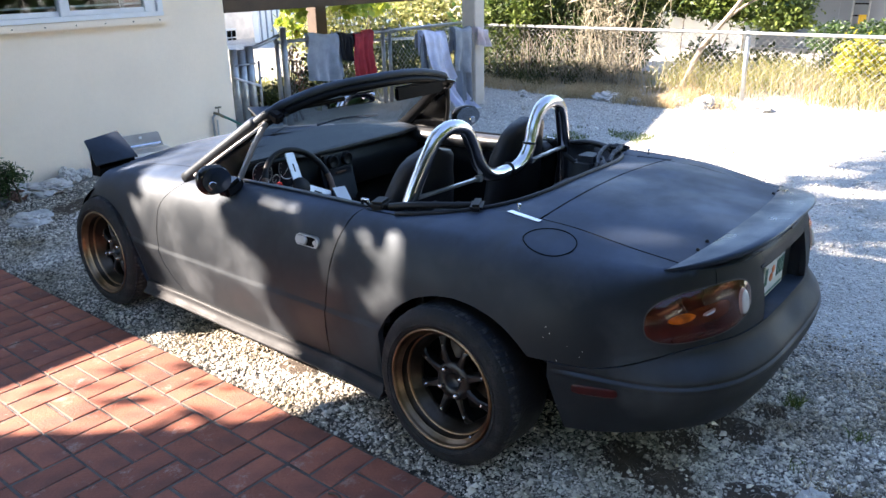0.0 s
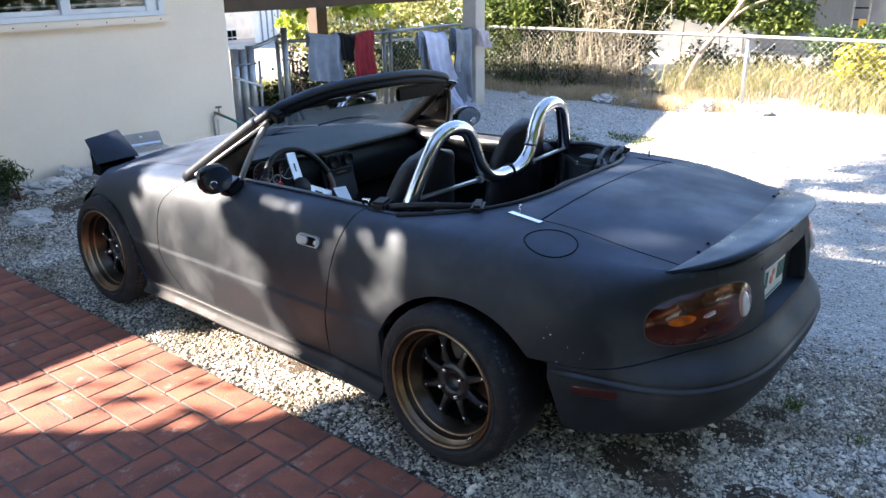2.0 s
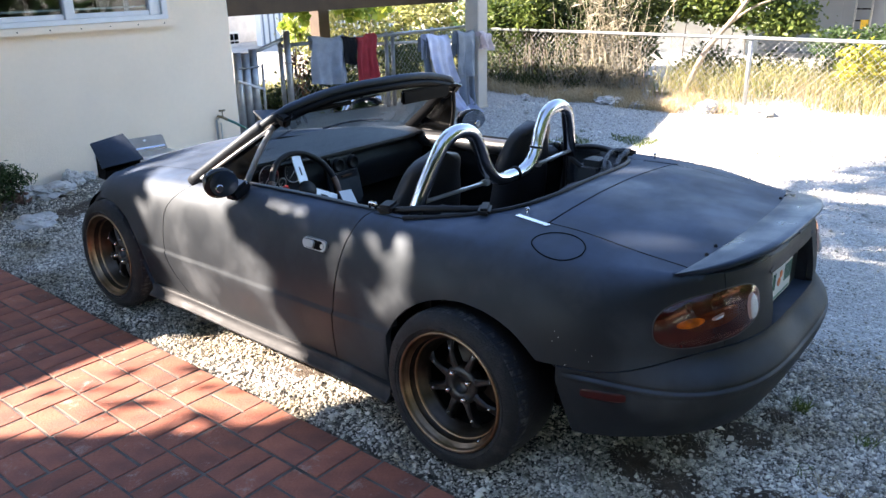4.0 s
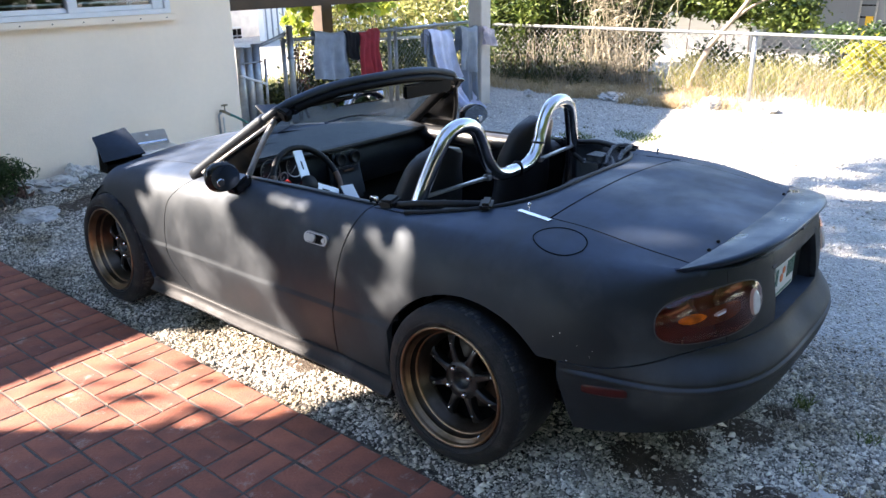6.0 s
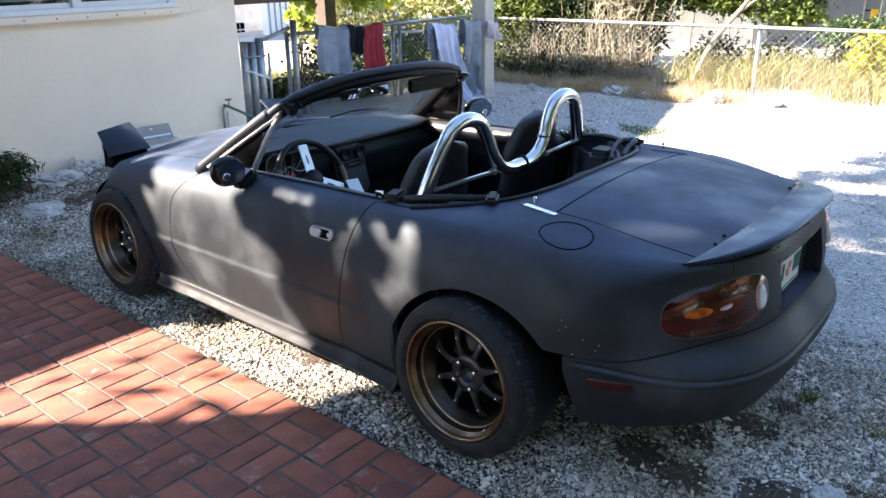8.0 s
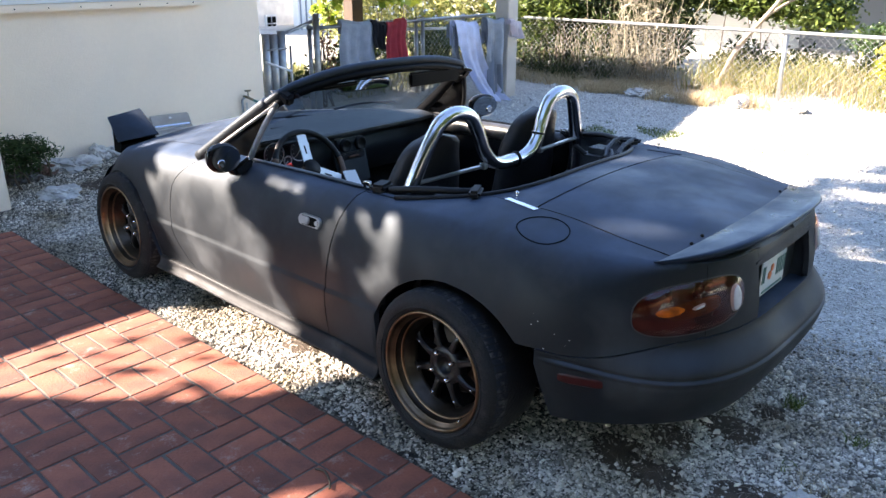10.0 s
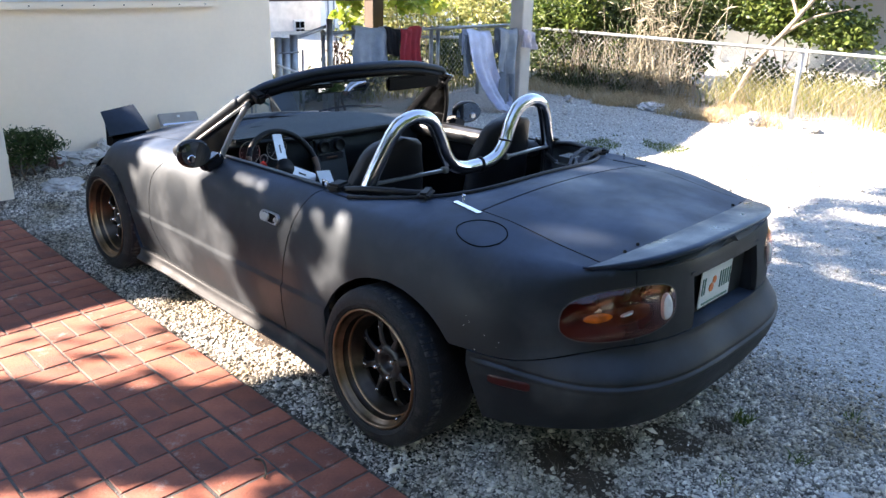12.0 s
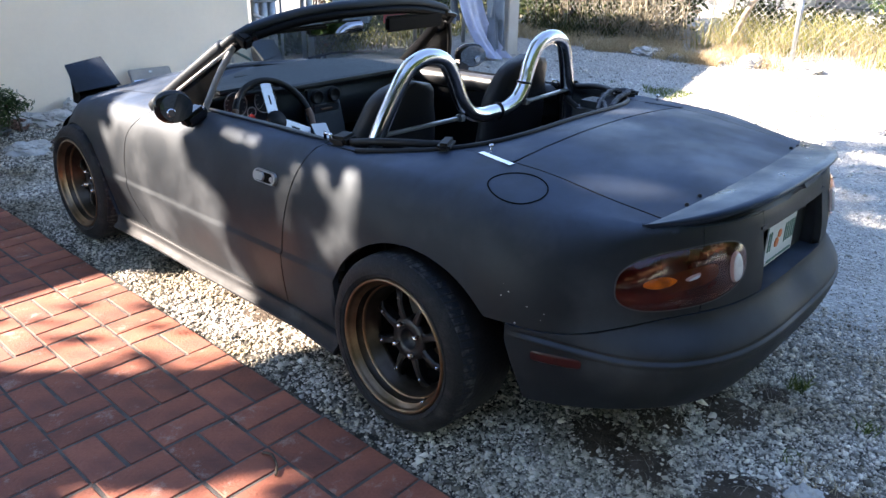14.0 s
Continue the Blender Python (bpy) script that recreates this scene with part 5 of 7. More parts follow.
# ---- fences ----
M_WIRE = mat("galvanised wire", (0.38, 0.39, 0.39), 0.5, metal=0.6, vary=0.3, scale=5)


def make_fence(p0, p1, h, posts, label, rail_z=None, grid_size=0.076):
    p0, p1 = Vector((*p0, 0)), Vector((*p1, 0))
    d = (p1 - p0)
    length = d.length
    d.normalize()
    f = thing("chain_link_fence", label, "fence", "yard fences")
    vs, fs = [], []
    side = Vector((-d.y, d.x, 0)) * 0.004
    k = -h
    while k < length:
        for s in (1, -1):
            a, e = k, k + h
            z0, z1 = (0, h) if s > 0 else (h, 0)
            if a < 0:
                z0 += (z1 - z0) * (-a) / h
                a = 0
            if e > length:
                z1 = z0 + (z1 - z0) * (length - a) / (e - a)
                e = length
            v, q = tube_data([p0 + d * a + Vector((0, 0, z0 + 0.03)) + side * s, p0 + d * e + Vector((0, 0, z1 + 0.03)) + side * s], 0.0019, 3, caps=False)
            fs += [tuple(i + len(vs) for i in x) for x in q]
            vs += v
        k += grid_size
    mesh_ob("wire_mesh", vs, fs, M_WIRE, f, "diamond wire mesh")
    tube("top_rail", [p0 + Vector((0, 0, h + 0.04)), p1 + Vector((0, 0, h + 0.04))], 0.021, M_GALV, f, "galvanised top rail", 10)
    tube("bottom_wire", [p0 + Vector((0, 0, 0.04)), p1 + Vector((0, 0, 0.04))], 0.003, M_WIRE, f, "", 6)
    for a in posts:
        q = p0 + d * a - side * 9
        tube("post", [q + Vector((0, 0, -0.1)), q + Vector((0, 0, h + 0.05))], 0.026, M_GALV, f, "galvanised fence post", 12)
        bm = bmesh.new()
        bmesh.ops.create_uvsphere(bm, u_segments=12, v_segments=8, radius=0.032, matrix=Matrix.Translation(q + Vector((0, 0, h + 0.045))))
        part("post_cap", bm, M_GALV, f, "", True)
    return f


make_fence((6.92, -5.0), (6.92, 5.45), 0.80, (0.3, 3.4, 6.64), "low galvanised chain-link fence along the gravel yard")
make_fence((6.90, 5.50), (3.05, 5.50), 0.86, (1.2, 2.0, 2.12, 3.85), "low galvanised chain-link fence behind the carport")
gate = thing("leaning_gate", "stack of galvanised gate pipes leaning by the house corner", "gate")
for gx, gz, gr in ((2.29, 0.90, 0.042), (2.39, 0.89, 0.045), (2.49, 0.92, 0.047), (2.60, 0.76, 0.014)):
    tube("pipe", [(gx - 0.03, 5.28, -0.02), (gx, 5.30, gz)], gr, M_GALV, gate, "galvanised pipe", 12)
tube("pipe_bend", bend([(2.53, 5.32, 0.90), (2.66, 5.44, 0.885), (2.85, 5.46, 0.925), (3.05, 5.48, 0.975)], 4), 0.020, M_GALV, gate, "sloping galvanised rail", 10)
tube("crosspiece", [(2.24, 5.25, 0.62), (2.56, 5.25, 0.50)], 0.013, M_WHITE, gate, "pale crosspiece", sides=8)
tube("clamp", [(2.27, 5.255, 0.74), (2.53, 5.255, 0.74)], 0.010, M_GALV, gate, sides=8)
tall = thing("gate_post", "tall galvanised gate post with a cap", "post")
tube("shaft", [(3.05, 5.42, -0.05), (3.06, 5.42, 1.06)], 0.036, M_GALV, tall, sides=14)
tube("band", [(3.055 + 0.04 * math.cos(a), 5.42 + 0.04 * math.sin(a), 0.72) for a in np.linspace(0, 2 * math.pi, 17)[:-1]], 0.008, M_GALV, tall, "", 6, closed=True)
pin = thing("pipe_brace", "thin white horizontal brace pipe behind the towels", "pipe")
tube("shaft", [(4.45, 5.62, 0.80), (6.3, 5.62, 0.72)], 0.018, M_WHITE, pin, sides=10)


# ---- laundry ----
def cloth(name, x0, x1, ztop, zbot, y, material, label, drift=0.0, sag=0.0, folds=5, fy=0.06, seed=0, spread=0.0, tail=0.0):
    """A towel over the fence rail: its folds, a slant, and the short end behind."""
    rnd = random.Random(seed)
    ph = [rnd.uniform(0, 6) for _ in range(4)]
    rows = []
    n, k = 26, 34
    for i in range(n + 1):
        v = i / n
        r = []
        for j in range(k + 1):
            u = j / k
            w = (x1 - x0) * (1 - spread * v)
            x = x0 + (x1 - x0) * 0.5 + (u - 0.5) * w + drift * v ** 1.5 + 0.012 * math.sin(7 * v + ph[0])
            fold = fy * (0.15 + v) * (math.sin(u * folds * 2 * math.pi + ph[1] + 0.8 * v) * 0.6 + math.sin(u * folds * 3.7 + ph[2]) * 0.4)
            z = ztop + (zbot - ztop) * v + 0.02 * math.sin(u * 5 + ph[3]) - sag * math.sin(math.pi * u) * (1 - v)
            yy = y - 0.035 * smooth(0, 0.06, v) - 0.02 - fold - tail * v ** 6
            r.append((x, yy, z))
        rows.append(r)
    back = []
    for i in range(8):
        v = i / 7
        r = [(p[0] - drift * 0, y + 0.03 + 0.02 * math.sin(j * 0.9), rows[0][j][2] - 0.30 * v * (ztop - zbot)) for j, p in enumerate(rows[0])]
        back.append(r)
    t = thing(name, label, "towel", "laundry on the fence")
    grid("front_drape", rows, material, t, rim=0.006)
    grid("back_drape", back[::-1], material, t, rim=0.004)


def fabric(name, c, dark=None):
    return mat(name, c, 0.95, vary=0.25, scale=9, bump=0.5, bscale=420, fine=0.12, dark=dark)


cloth("towel", 3.42, 3.92, 0.955, 0.42, 5.46, fabric("grey towel", (0.36, 0.42, 0.51)), "grey towel folded over the fence", folds=3, seed=1, spread=-0.08)
cloth("shirt", 3.88, 4.12, 0.93, 0.62, 5.45, fabric("black cloth", (0.022, 0.022, 0.028)), "black shirt bunched on the fence", folds=4, seed=2, spread=0.25)
cloth("towel", 4.14, 4.47, 0.925, 0.38, 5.46, fabric("red towel", (0.62, 0.07, 0.09)), "faded red towel over the fence", folds=4, seed=3, spread=-0.1)
cloth("towel", 4.26, 4.66, 0.955, 0.0, 4.47, fabric("pale blue towel", (0.62, 0.68, 0.88)), "pale blue towel slipping to the ground by the post", drift=0.42, folds=3, seed=4, spread=0.0, tail=0.15)
cloth("towel", 4.29, 4.40, 0.94, 0.45, 4.54, fabric("slate towel", (0.24, 0.28, 0.34)), "slate blue towel hanging behind a pale one", folds=2, seed=8)
cloth("trousers", 4.76, 5.02, 0.95, 0.08, 4.40, fabric("grey cloth", (0.22, 0.26, 0.32)), "grey trousers hanging before the carport post", drift=0.08, folds=3, seed=5, spread=0.2)
cloth("shirt", 4.74, 5.08, 0.97, 0.46, 4.37, fabric("grey shirt", (0.27, 0.31, 0.36)), "grey shirt hanging before the carport post", folds=2, seed=6, spread=0.05)
cloth("cloth", 5.16, 5.36, 0.93, 0.73, 4.36, fabric("white pink cloth", (0.72, 0.64, 0.67)), "small white and pink cloth on a line", folds=3, seed=7)
line = thing("washing_line", "thin line between the post and the fence", "line")
tube("cord", [(4.30, 4.50, 0.95), (5.3, 4.385, 0.95), (6.0, 4.6, 0.90), (6.88, 4.9, 0.86)], 0.0025, M_GALV, line, sides=6)

# ---- rocks ----
M_ROCK = mat("white coral rock", (0.55, 0.54, 0.52), 0.95, vary=0.35, scale=7, bump=0.9, bscale=26, fine=0.15)
M_ROCKD = mat("dark stone", (0.12, 0.12, 0.12), 0.9, vary=0.35, scale=7, bump=0.6, bscale=30)


def rock(x, y, r, flat, seed, m=M_ROCK, label="rough white coral rock on the gravel", z=None):
    bm = bmesh.new()
    bmesh.ops.create_icosphere(bm, subdivisions=4, radius=1)
    o = Vector((seed * 3.1, seed * 1.7, seed * 0.9))
    for v in bm.verts:
        d = v.co.normalized()
        k = 1 + 0.38 * noise.noise(d * 1.5 + o) + 0.26 * noise.noise(d * 3.6 + o) + 0.15 * noise.noise(d * 8 + o) + 0.07 * noise.noise(d * 18 + o)
        v.co = d * k
        v.co.z = max(v.co.z, -0.5) * flat
        v.co *= r
    t = part("rock", bm, m)
    t.location = (x, y, (ground_height(x, y) if z is None else z) + r * flat * 0.3)
    t.rotation_euler = (0, 0, seed * 1.3)
    return tagged(t, label, "rock", "loose rocks")


rock(-0.42, 4.17, 0.135, 0.36, 1)
rock(-0.04, 4.70, 0.16, 0.38, 2)
rock(0.19, 4.84, 0.085, 1.0, 3)
rock(0.33, 4.86, 0.065, 0.9, 4)
rock(0.56, 4.84, 0.09, 0.8, 5)
rock(-0.22, 4.78, 0.13, 0.42, 6)
rock(-0.52, 4.66, 0.13, 0.5, 7, M_ROCKD, "dark rounded stone below the shrub")
rock(-0.28, 4.70, 0.08, 0.6, 8, mat("red brown stone", (0.16, 0.09, 0.07), 0.9, vary=0.3, scale=9, bump=0.5), "red-brown stone below the shrub")
rock(-0.28, -1.08, 0.046, 0.5, 9)
rock(0.05, -1.30, 0.05, 0.5, 14)
rock(6.55, 1.95, 0.13, 0.8, 10)
rock(6.62, 1.30, 0.12, 0.5, 11)
rock(6.35, 4.42, 0.06, 0.7, 12)
rock(6.4, 2.75, 0.12, 0.5, 13)
rock(6.5, 3.2, 0.18, 0.4, 15)

# ---- plants ----
def leaf_material(name, c0, c1, rough=0.5, clear=0.4):
    """Leaves that let some light through; every leaf has its own shade between two colours."""
    m = bpy.data.materials.new(name)
    m.use_nodes = True
    n, l = m.node_tree.nodes, m.node_tree.links
    b = n["Principled BSDF"]
    b.inputs["Roughness"].default_value = rough
    g = n.new("ShaderNodeNewGeometry")
    mix = n.new("ShaderNodeMix")
    mix.data_type = "RGBA"
    mix.inputs["A"].default_value, mix.inputs["B"].default_value = (*c0, 1), (*c1, 1)
    l.new(g.outputs["Random Per Island"], mix.inputs["Factor"])
    l.new(mix.outputs["Result"], b.inputs["Base Color"])
    t = n.new("ShaderNodeBsdfTranslucent")
    l.new(mix.outputs["Result"], t.inputs["Color"])
    s = n.new("ShaderNodeMixShader")
    s.inputs[0].default_value = clear
    l.new(b.outputs[0], s.inputs[1])
    l.new(t.outputs[0], s.inputs[2])
    l.new(s.outputs[0], n["Material Output"].inputs["Surface"])
    return m


def leaves(centres, size, rnd, narrow=0.55, droop=0.2):
    """Vertices and faces of folded leaves at the given places, turned at random."""
    n = len(centres)
    C = np.asarray(centres, float)
    d = rnd.normal(size=(n, 3))
    d[:, 2] = d[:, 2] * 0.6 - droop
    d /= np.linalg.norm(d, axis=1, keepdims=True)
    s = np.cross(d, rnd.normal(size=(n, 3)))
    s /= np.linalg.norm(s, axis=1, keepdims=True)
    u = np.cross(s, d)
    L = (size * rnd.uniform(0.6, 1.35, n))[:, None]
    W = L * narrow / 2
    a, tip = C - d * L / 2, C + d * L / 2
    mid = C + u * L * 0.10
    r1, r2 = C + s * W + d * L * 0.05, C - s * W + d * L * 0.05
    V = np.stack([a, r1, tip, r2, mid], 1).reshape(-1, 3)
    k = np.arange(n)[:, None] * 5
    F = np.concatenate([k + np.array([[0, 1, 4]]), k + np.array([[1, 2, 4]]), k + np.array([[2, 3, 4]]), k + np.array([[3, 0, 4]])], 0)
    return V, F


def raw_mesh(name, V, F, material, parent=None, label="", smooth_=False):
    me = bpy.data.meshes.new(name)
    me.vertices.add(len(V))
    me.vertices.foreach_set("co", np.asarray(V, np.float32).ravel())
    F = np.asarray(F, np.int32)
    me.loops.add(F.size)
    me.loops.foreach_set("vertex_index", F.ravel())
    me.polygons.add(len(F))
    me.polygons.foreach_set("loop_start", np.arange(len(F), dtype=np.int32) * F.shape[1])
    me.polygons.foreach_set("loop_total", np.full(len(F), F.shape[1], np.int32))
    me.update(calc_edges=True)
    if smooth_:
        me.shade_smooth()
    me.materials.append(material)
    ob = new(name, me)
    if parent:
        ob.parent = parent
    if label:
        ob["label"] = label
    return ob


def clump_points(blobs, n, rnd, shell=0.55):
    """Places for leaves in uneven clumps: blobs of (x, y, z, rx, ry, rz)."""
    vol = np.array([b[3] * b[4] * b[5] for b in blobs]) ** 0.75
    pick = rnd.choice(len(blobs), n, p=vol / vol.sum())
    B = np.array(blobs)[pick]
    d = rnd.normal(size=(n, 3))
    d /= np.linalg.norm(d, axis=1, keepdims=True)
    r = shell + (1 - shell) * rnd.uniform(0, 1, n) ** 0.7
    r *= 1 + 0.25 * rnd.normal(size=n)
    return B[:, :3] + d * r[:, None] * B[:, 3:6]


M_BARK = mat("grey bark", (0.46, 0.40, 0.33), 0.9, vary=0.4, scale=12, bump=0.7, bscale=50)
M_TRUNK = mat("pale brown bark", (0.36, 0.29, 0.22), 0.9, vary=0.4, scale=12, bump=0.7, bscale=50)
M_TWIG = mat("dark twigs", (0.10, 0.075, 0.055), 0.9, vary=0.4, scale=12, bump=0.5, bscale=60)
M_LEAFY = leaf_material("yellow green leaves", (0.10, 0.14, 0.03), (0.60, 0.56, 0.24), clear=0.55)
M_LEAFM = leaf_material("mid green leaves", (0.012, 0.028, 0.009), (0.085, 0.115, 0.035))
M_LEAFD = leaf_material("dark green leaves", (0.018, 0.045, 0.012), (0.07, 0.12, 0.03))
M_LEAFG = leaf_material("green leaves", (0.018, 0.05, 0.010), (0.17, 0.215, 0.045))
M_DRY = leaf_material("dry straw", (0.38, 0.29, 0.17), (0.62, 0.52, 0.35), 0.8)
M_CANE = leaf_material("grey straw canes", (0.24, 0.21, 0.15), (0.50, 0.45, 0.34), 0.8)
M_GRASS = leaf_material("yellowing grass", (0.14, 0.17, 0.04), (0.42, 0.38, 0.16), 0.7)


def bush(name, label, blobs, n, size, material, seed, stems=6, narrow=0.55, category="bush", droop=0.2):
    rnd = np.random.default_rng(seed)
    t = thing(name, label, category)
    base = np.array(blobs)
    for k in range(stems):
        b0 = base[rnd.integers(len(base))]
        p0 = (b0[0] + rnd.normal() * b0[3] * 0.3, b0[1] + rnd.normal() * b0[4] * 0.3, -0.05)
        p2 = (b0[0] + rnd.normal() * b0[3] * 0.5, b0[1] + rnd.normal() * b0[4] * 0.5, b0[2] + b0[5] * 0.5)
        p1 = [(a + c) / 2 + rnd.normal() * 0.05 for a, c in zip(p0, p2)]
        tube("stem", bend([p0, p1, p2], 4), [0.012 - 0.0011 * i for i in range(9)], M_TWIG, t, sides=6)
    V, F = leaves(clump_points(blobs, n, rnd), size, rnd, narrow, droop)
    raw_mesh("foliage", V, F, material, t)
    return t


def blades(name, label, area, n, h, w, material, seed, lean=0.35, kind="stuff", dense=None):
    """Grass: thin bent blades over area (x0, x1, y0, y1)."""
    rnd = np.random.default_rng(seed)
    x = rnd.uniform(area[0], area[1], n)
    y = rnd.uniform(area[2], area[3], n)
    if dense is not None:
        keep = np.array([noise.noise(Vector((a * dense, c * dense, seed))) for a, c in zip(x, y)]) > -0.05
        x, y = x[keep], y[keep]
        n = len(x)
    z = np.array([ground_height(a, c) for a, c in zip(x, y)])
    a = rnd.uniform(0, 2 * np.pi, n)
    H = h * rnd.uniform(0.35, 1.25, n)
    ln = lean * H * rnd.uniform(0.2, 1.5, n)
    dx, dy = np.cos(a), np.sin(a)
    b = rnd.uniform(0, 2 * np.pi, n)
    P = np.stack([x, y, z], 1)
    S = np.stack([-np.sin(b), np.cos(b), 0 * b], 1) * w
    D = np.stack([dx * ln, dy * ln, 0 * ln], 1)
    U = np.zeros((n, 3))
    U[:, 2] = H
    V = np.stack([P - S, P + S, P + D * 0.35 + U * 0.6 + S * 0.7, P + D * 0.35 + U * 0.6 - S * 0.7, P + D + U], 1).reshape(-1, 3)
    k = np.arange(n)[:, None] * 5
    F = np.concatenate([k + np.array([[0, 1, 2]]), k + np.array([[0, 2, 3]]), k + np.array([[3, 2, 4]])], 0)
    return tagged(raw_mesh(name, V, F, material), label, "grass", kind=kind)


bush("shrub", "small dark spiky shrub among rocks by the house wall", [(-0.50, 4.62, 0.24, 0.17, 0.14, 0.10), (-0.40, 4.66, 0.28, 0.14, 0.12, 0.07), (-0.60, 4.6, 0.30, 0.14, 0.1, 0.08), (-0.50, 4.55, 0.16, 0.18, 0.1, 0.07), (-0.30, 4.60, 0.22, 0.10, 0.08, 0.05)], 2600, 0.045, M_LEAFD, 11, stems=14, narrow=0.22, droop=-0.3)
bush("hedge", "dense dark green hedge at the fence corner", [(7.35, 4.95, 0.35, 0.35, 0.5, 0.4), (7.3, 4.3, 0.7, 0.35, 0.55, 0.55), (7.4, 3.6, 0.75, 0.35, 0.5, 0.5), (7.3, 4.9, 1.0, 0.35, 0.5, 0.5), (7.5, 3.2, 1.1, 0.3, 0.4, 0.3), (7.2, 4.1, 0.2, 0.3, 0.6, 0.25), (7.2, 5.5, 0.7, 0.3, 0.4, 0.6), (7.4, 4.3, 1.35, 0.4, 0.9, 0.35)], 9000, 0.095, M_LEAFM, 12, stems=26, narrow=0.3)
bush("bush", "bright green leafy bush over the fence", [(7.05, 5.35, 1.05, 0.25, 0.4, 0.28), (7.0, 4.75, 1.15, 0.22, 0.3, 0.25), (7.1, 5.1, 0.7, 0.2, 0.3, 0.25)], 2600, 0.095, M_LEAFG, 13, narrow=0.35)
bush("yucca", "spiky green yucca at the fence corner", [(7.05, 4.95, 0.85, 0.10, 0.12, 0.10), (7.10, 4.55, 0.98, 0.10, 0.12, 0.10), (7.12, 4.2, 0.72, 0.09, 0.10, 0.10)], 420, 0.34, M_LEAFG, 24, stems=5, narrow=0.10, droop=-0.35)
bush("hedge", "sunlit yellow-green hedge behind the carport", [(8.0, 9.0, 0.5, 0.6, 0.6, 0.6), (8.9, 8.5, 0.7, 0.7, 0.6, 0.7), (9.6, 7.9, 0.8, 0.6, 0.6, 0.7), (7.1, 9.5, 0.6, 0.6, 0.5, 0.5), (9.9, 7.2, 0.8, 0.5, 0.6, 0.7), (9.3, 9.0, 1.1, 0.8, 0.6, 0.4), (7.4, 9.4, 1.1, 0.8, 0.5, 0.3)], 10000, 0.10, M_LEAFY, 14, stems=18)
bush("bush", "broad-leaved sea grape bush beside the gate post", [(4.62, 7.2, 0.98, 0.14, 0.2, 0.10), (4.86, 7.3, 1.08, 0.16, 0.2, 0.14), (4.76, 7.2, 0.82, 0.10, 0.15, 0.10), (5.9, 7.2, 1.12, 0.35, 0.2, 0.16), (6.5, 7.4, 1.15, 0.4, 0.2, 0.15)], 300, 0.125, leaf_material("round yellow green leaves", (0.16, 0.26, 0.03), (0.40, 0.44, 0.06)), 15, narrow=0.95)
bush("bush", "dark twiggy undergrowth behind the back fence", [(4.4 + 0.45 * k, 6.3 + 0.25 * (k % 3), 0.35, 0.35, 0.3, 0.32) for k in range(7)] + [(3.3, 6.35, 0.10, 0.35, 0.25, 0.20), (3.7, 6.3, 0.14, 0.35, 0.25, 0.24), (4.1, 6.4, 0.16, 0.35, 0.25, 0.26), (2.9, 6.3, 0.10, 0.35, 0.25, 0.2)], 6200, 0.07, M_LEAFM, 20, stems=16)
bush("bush", "dark dense bush behind the corner hedge", [(8.4, 3.9, 0.6, 0.4, 0.4, 0.5), (8.4, 4.6, 0.8, 0.4, 0.5, 0.6), (8.3, 5.4, 0.8, 0.4, 0.5, 0.6), (8.0, 6.2, 0.7, 0.5, 0.5, 0.5), (8.5, 4.2, 1.3, 0.4, 0.6, 0.3), (8.4, 5.2, 1.35, 0.4, 0.6, 0.3)], 6500, 0.13, M_LEAFD, 22, stems=14)
bush("vine", "thin brown vine with sparse leaves on the fence", [(3.35, 5.52, 0.55, 0.06, 0.03, 0.35), (3.22, 5.52, 0.75, 0.05, 0.03, 0.2)], 160, 0.05, leaf_material("rusty leaves", (0.10, 0.05, 0.03), (0.30, 0.14, 0.08)), 16, stems=7)
bush("bush", "yellow-leaved bush behind the fence", [(7.7, 0.5, 0.50, 0.30, 0.35, 0.28), (7.8, -0.3, 0.6, 0.4, 0.5, 0.35), (7.9, 0.5, 0.35, 0.3, 0.3, 0.25), (7.6, -1.3, 0.5, 0.4, 0.5, 0.4)], 4200, 0.085, leaf_material("lemon leaves", (0.14, 0.18, 0.02), (0.50, 0.42, 0.05)), 17, stems=10)
bush("bush", "dark twiggy bush before the white house", [(10.6, 1.55, 0.50, 0.4, 0.35, 0.24), (10.9, 0.9, 0.5, 0.4, 0.5, 0.25)], 2600, 0.06, M_LEAFD, 18, stems=12)

bush("bush", "low dark bush in the grass behind the fence", [(8.5, 1.9, 0.22, 0.3, 0.5, 0.28), (8.6, 0.9, 0.25, 0.3, 0.5, 0.25), (8.5, 2.7, 0.28, 0.3, 0.4, 0.3), (8.7, -0.2, 0.25, 0.3, 0.6, 0.3)], 5200, 0.07, M_LEAFM, 19, stems=14)
bush("bush", "tall leafy bush over the low white wall", [(11.4, 3.6 + 0.75 * k, 1.15 + 0.12 * (k % 2), 0.5, 0.55, 0.36) for k in range(5)] + [(11.4, 3.4 + 0.8 * k, 1.75, 0.5, 0.6, 0.4) for k in range(5)], 9000, 0.11, M_LEAFG, 23, stems=12)
# leaning tree
tree = thing("tree", "small tree with a leaning bare trunk behind the fence", "tree")
tube("trunk", bend([(7.22, 2.55, -0.05), (7.2, 2.46, 0.20), (7.2, 2.29, 0.61), (7.2, 2.14, 0.82), (7.25, 1.96, 1.07), (7.4, 1.75, 1.45)], 6), [0.042 - 0.0006 * i for i in range(31)], M_TRUNK, tree, "pale brown leaning trunk", 10)
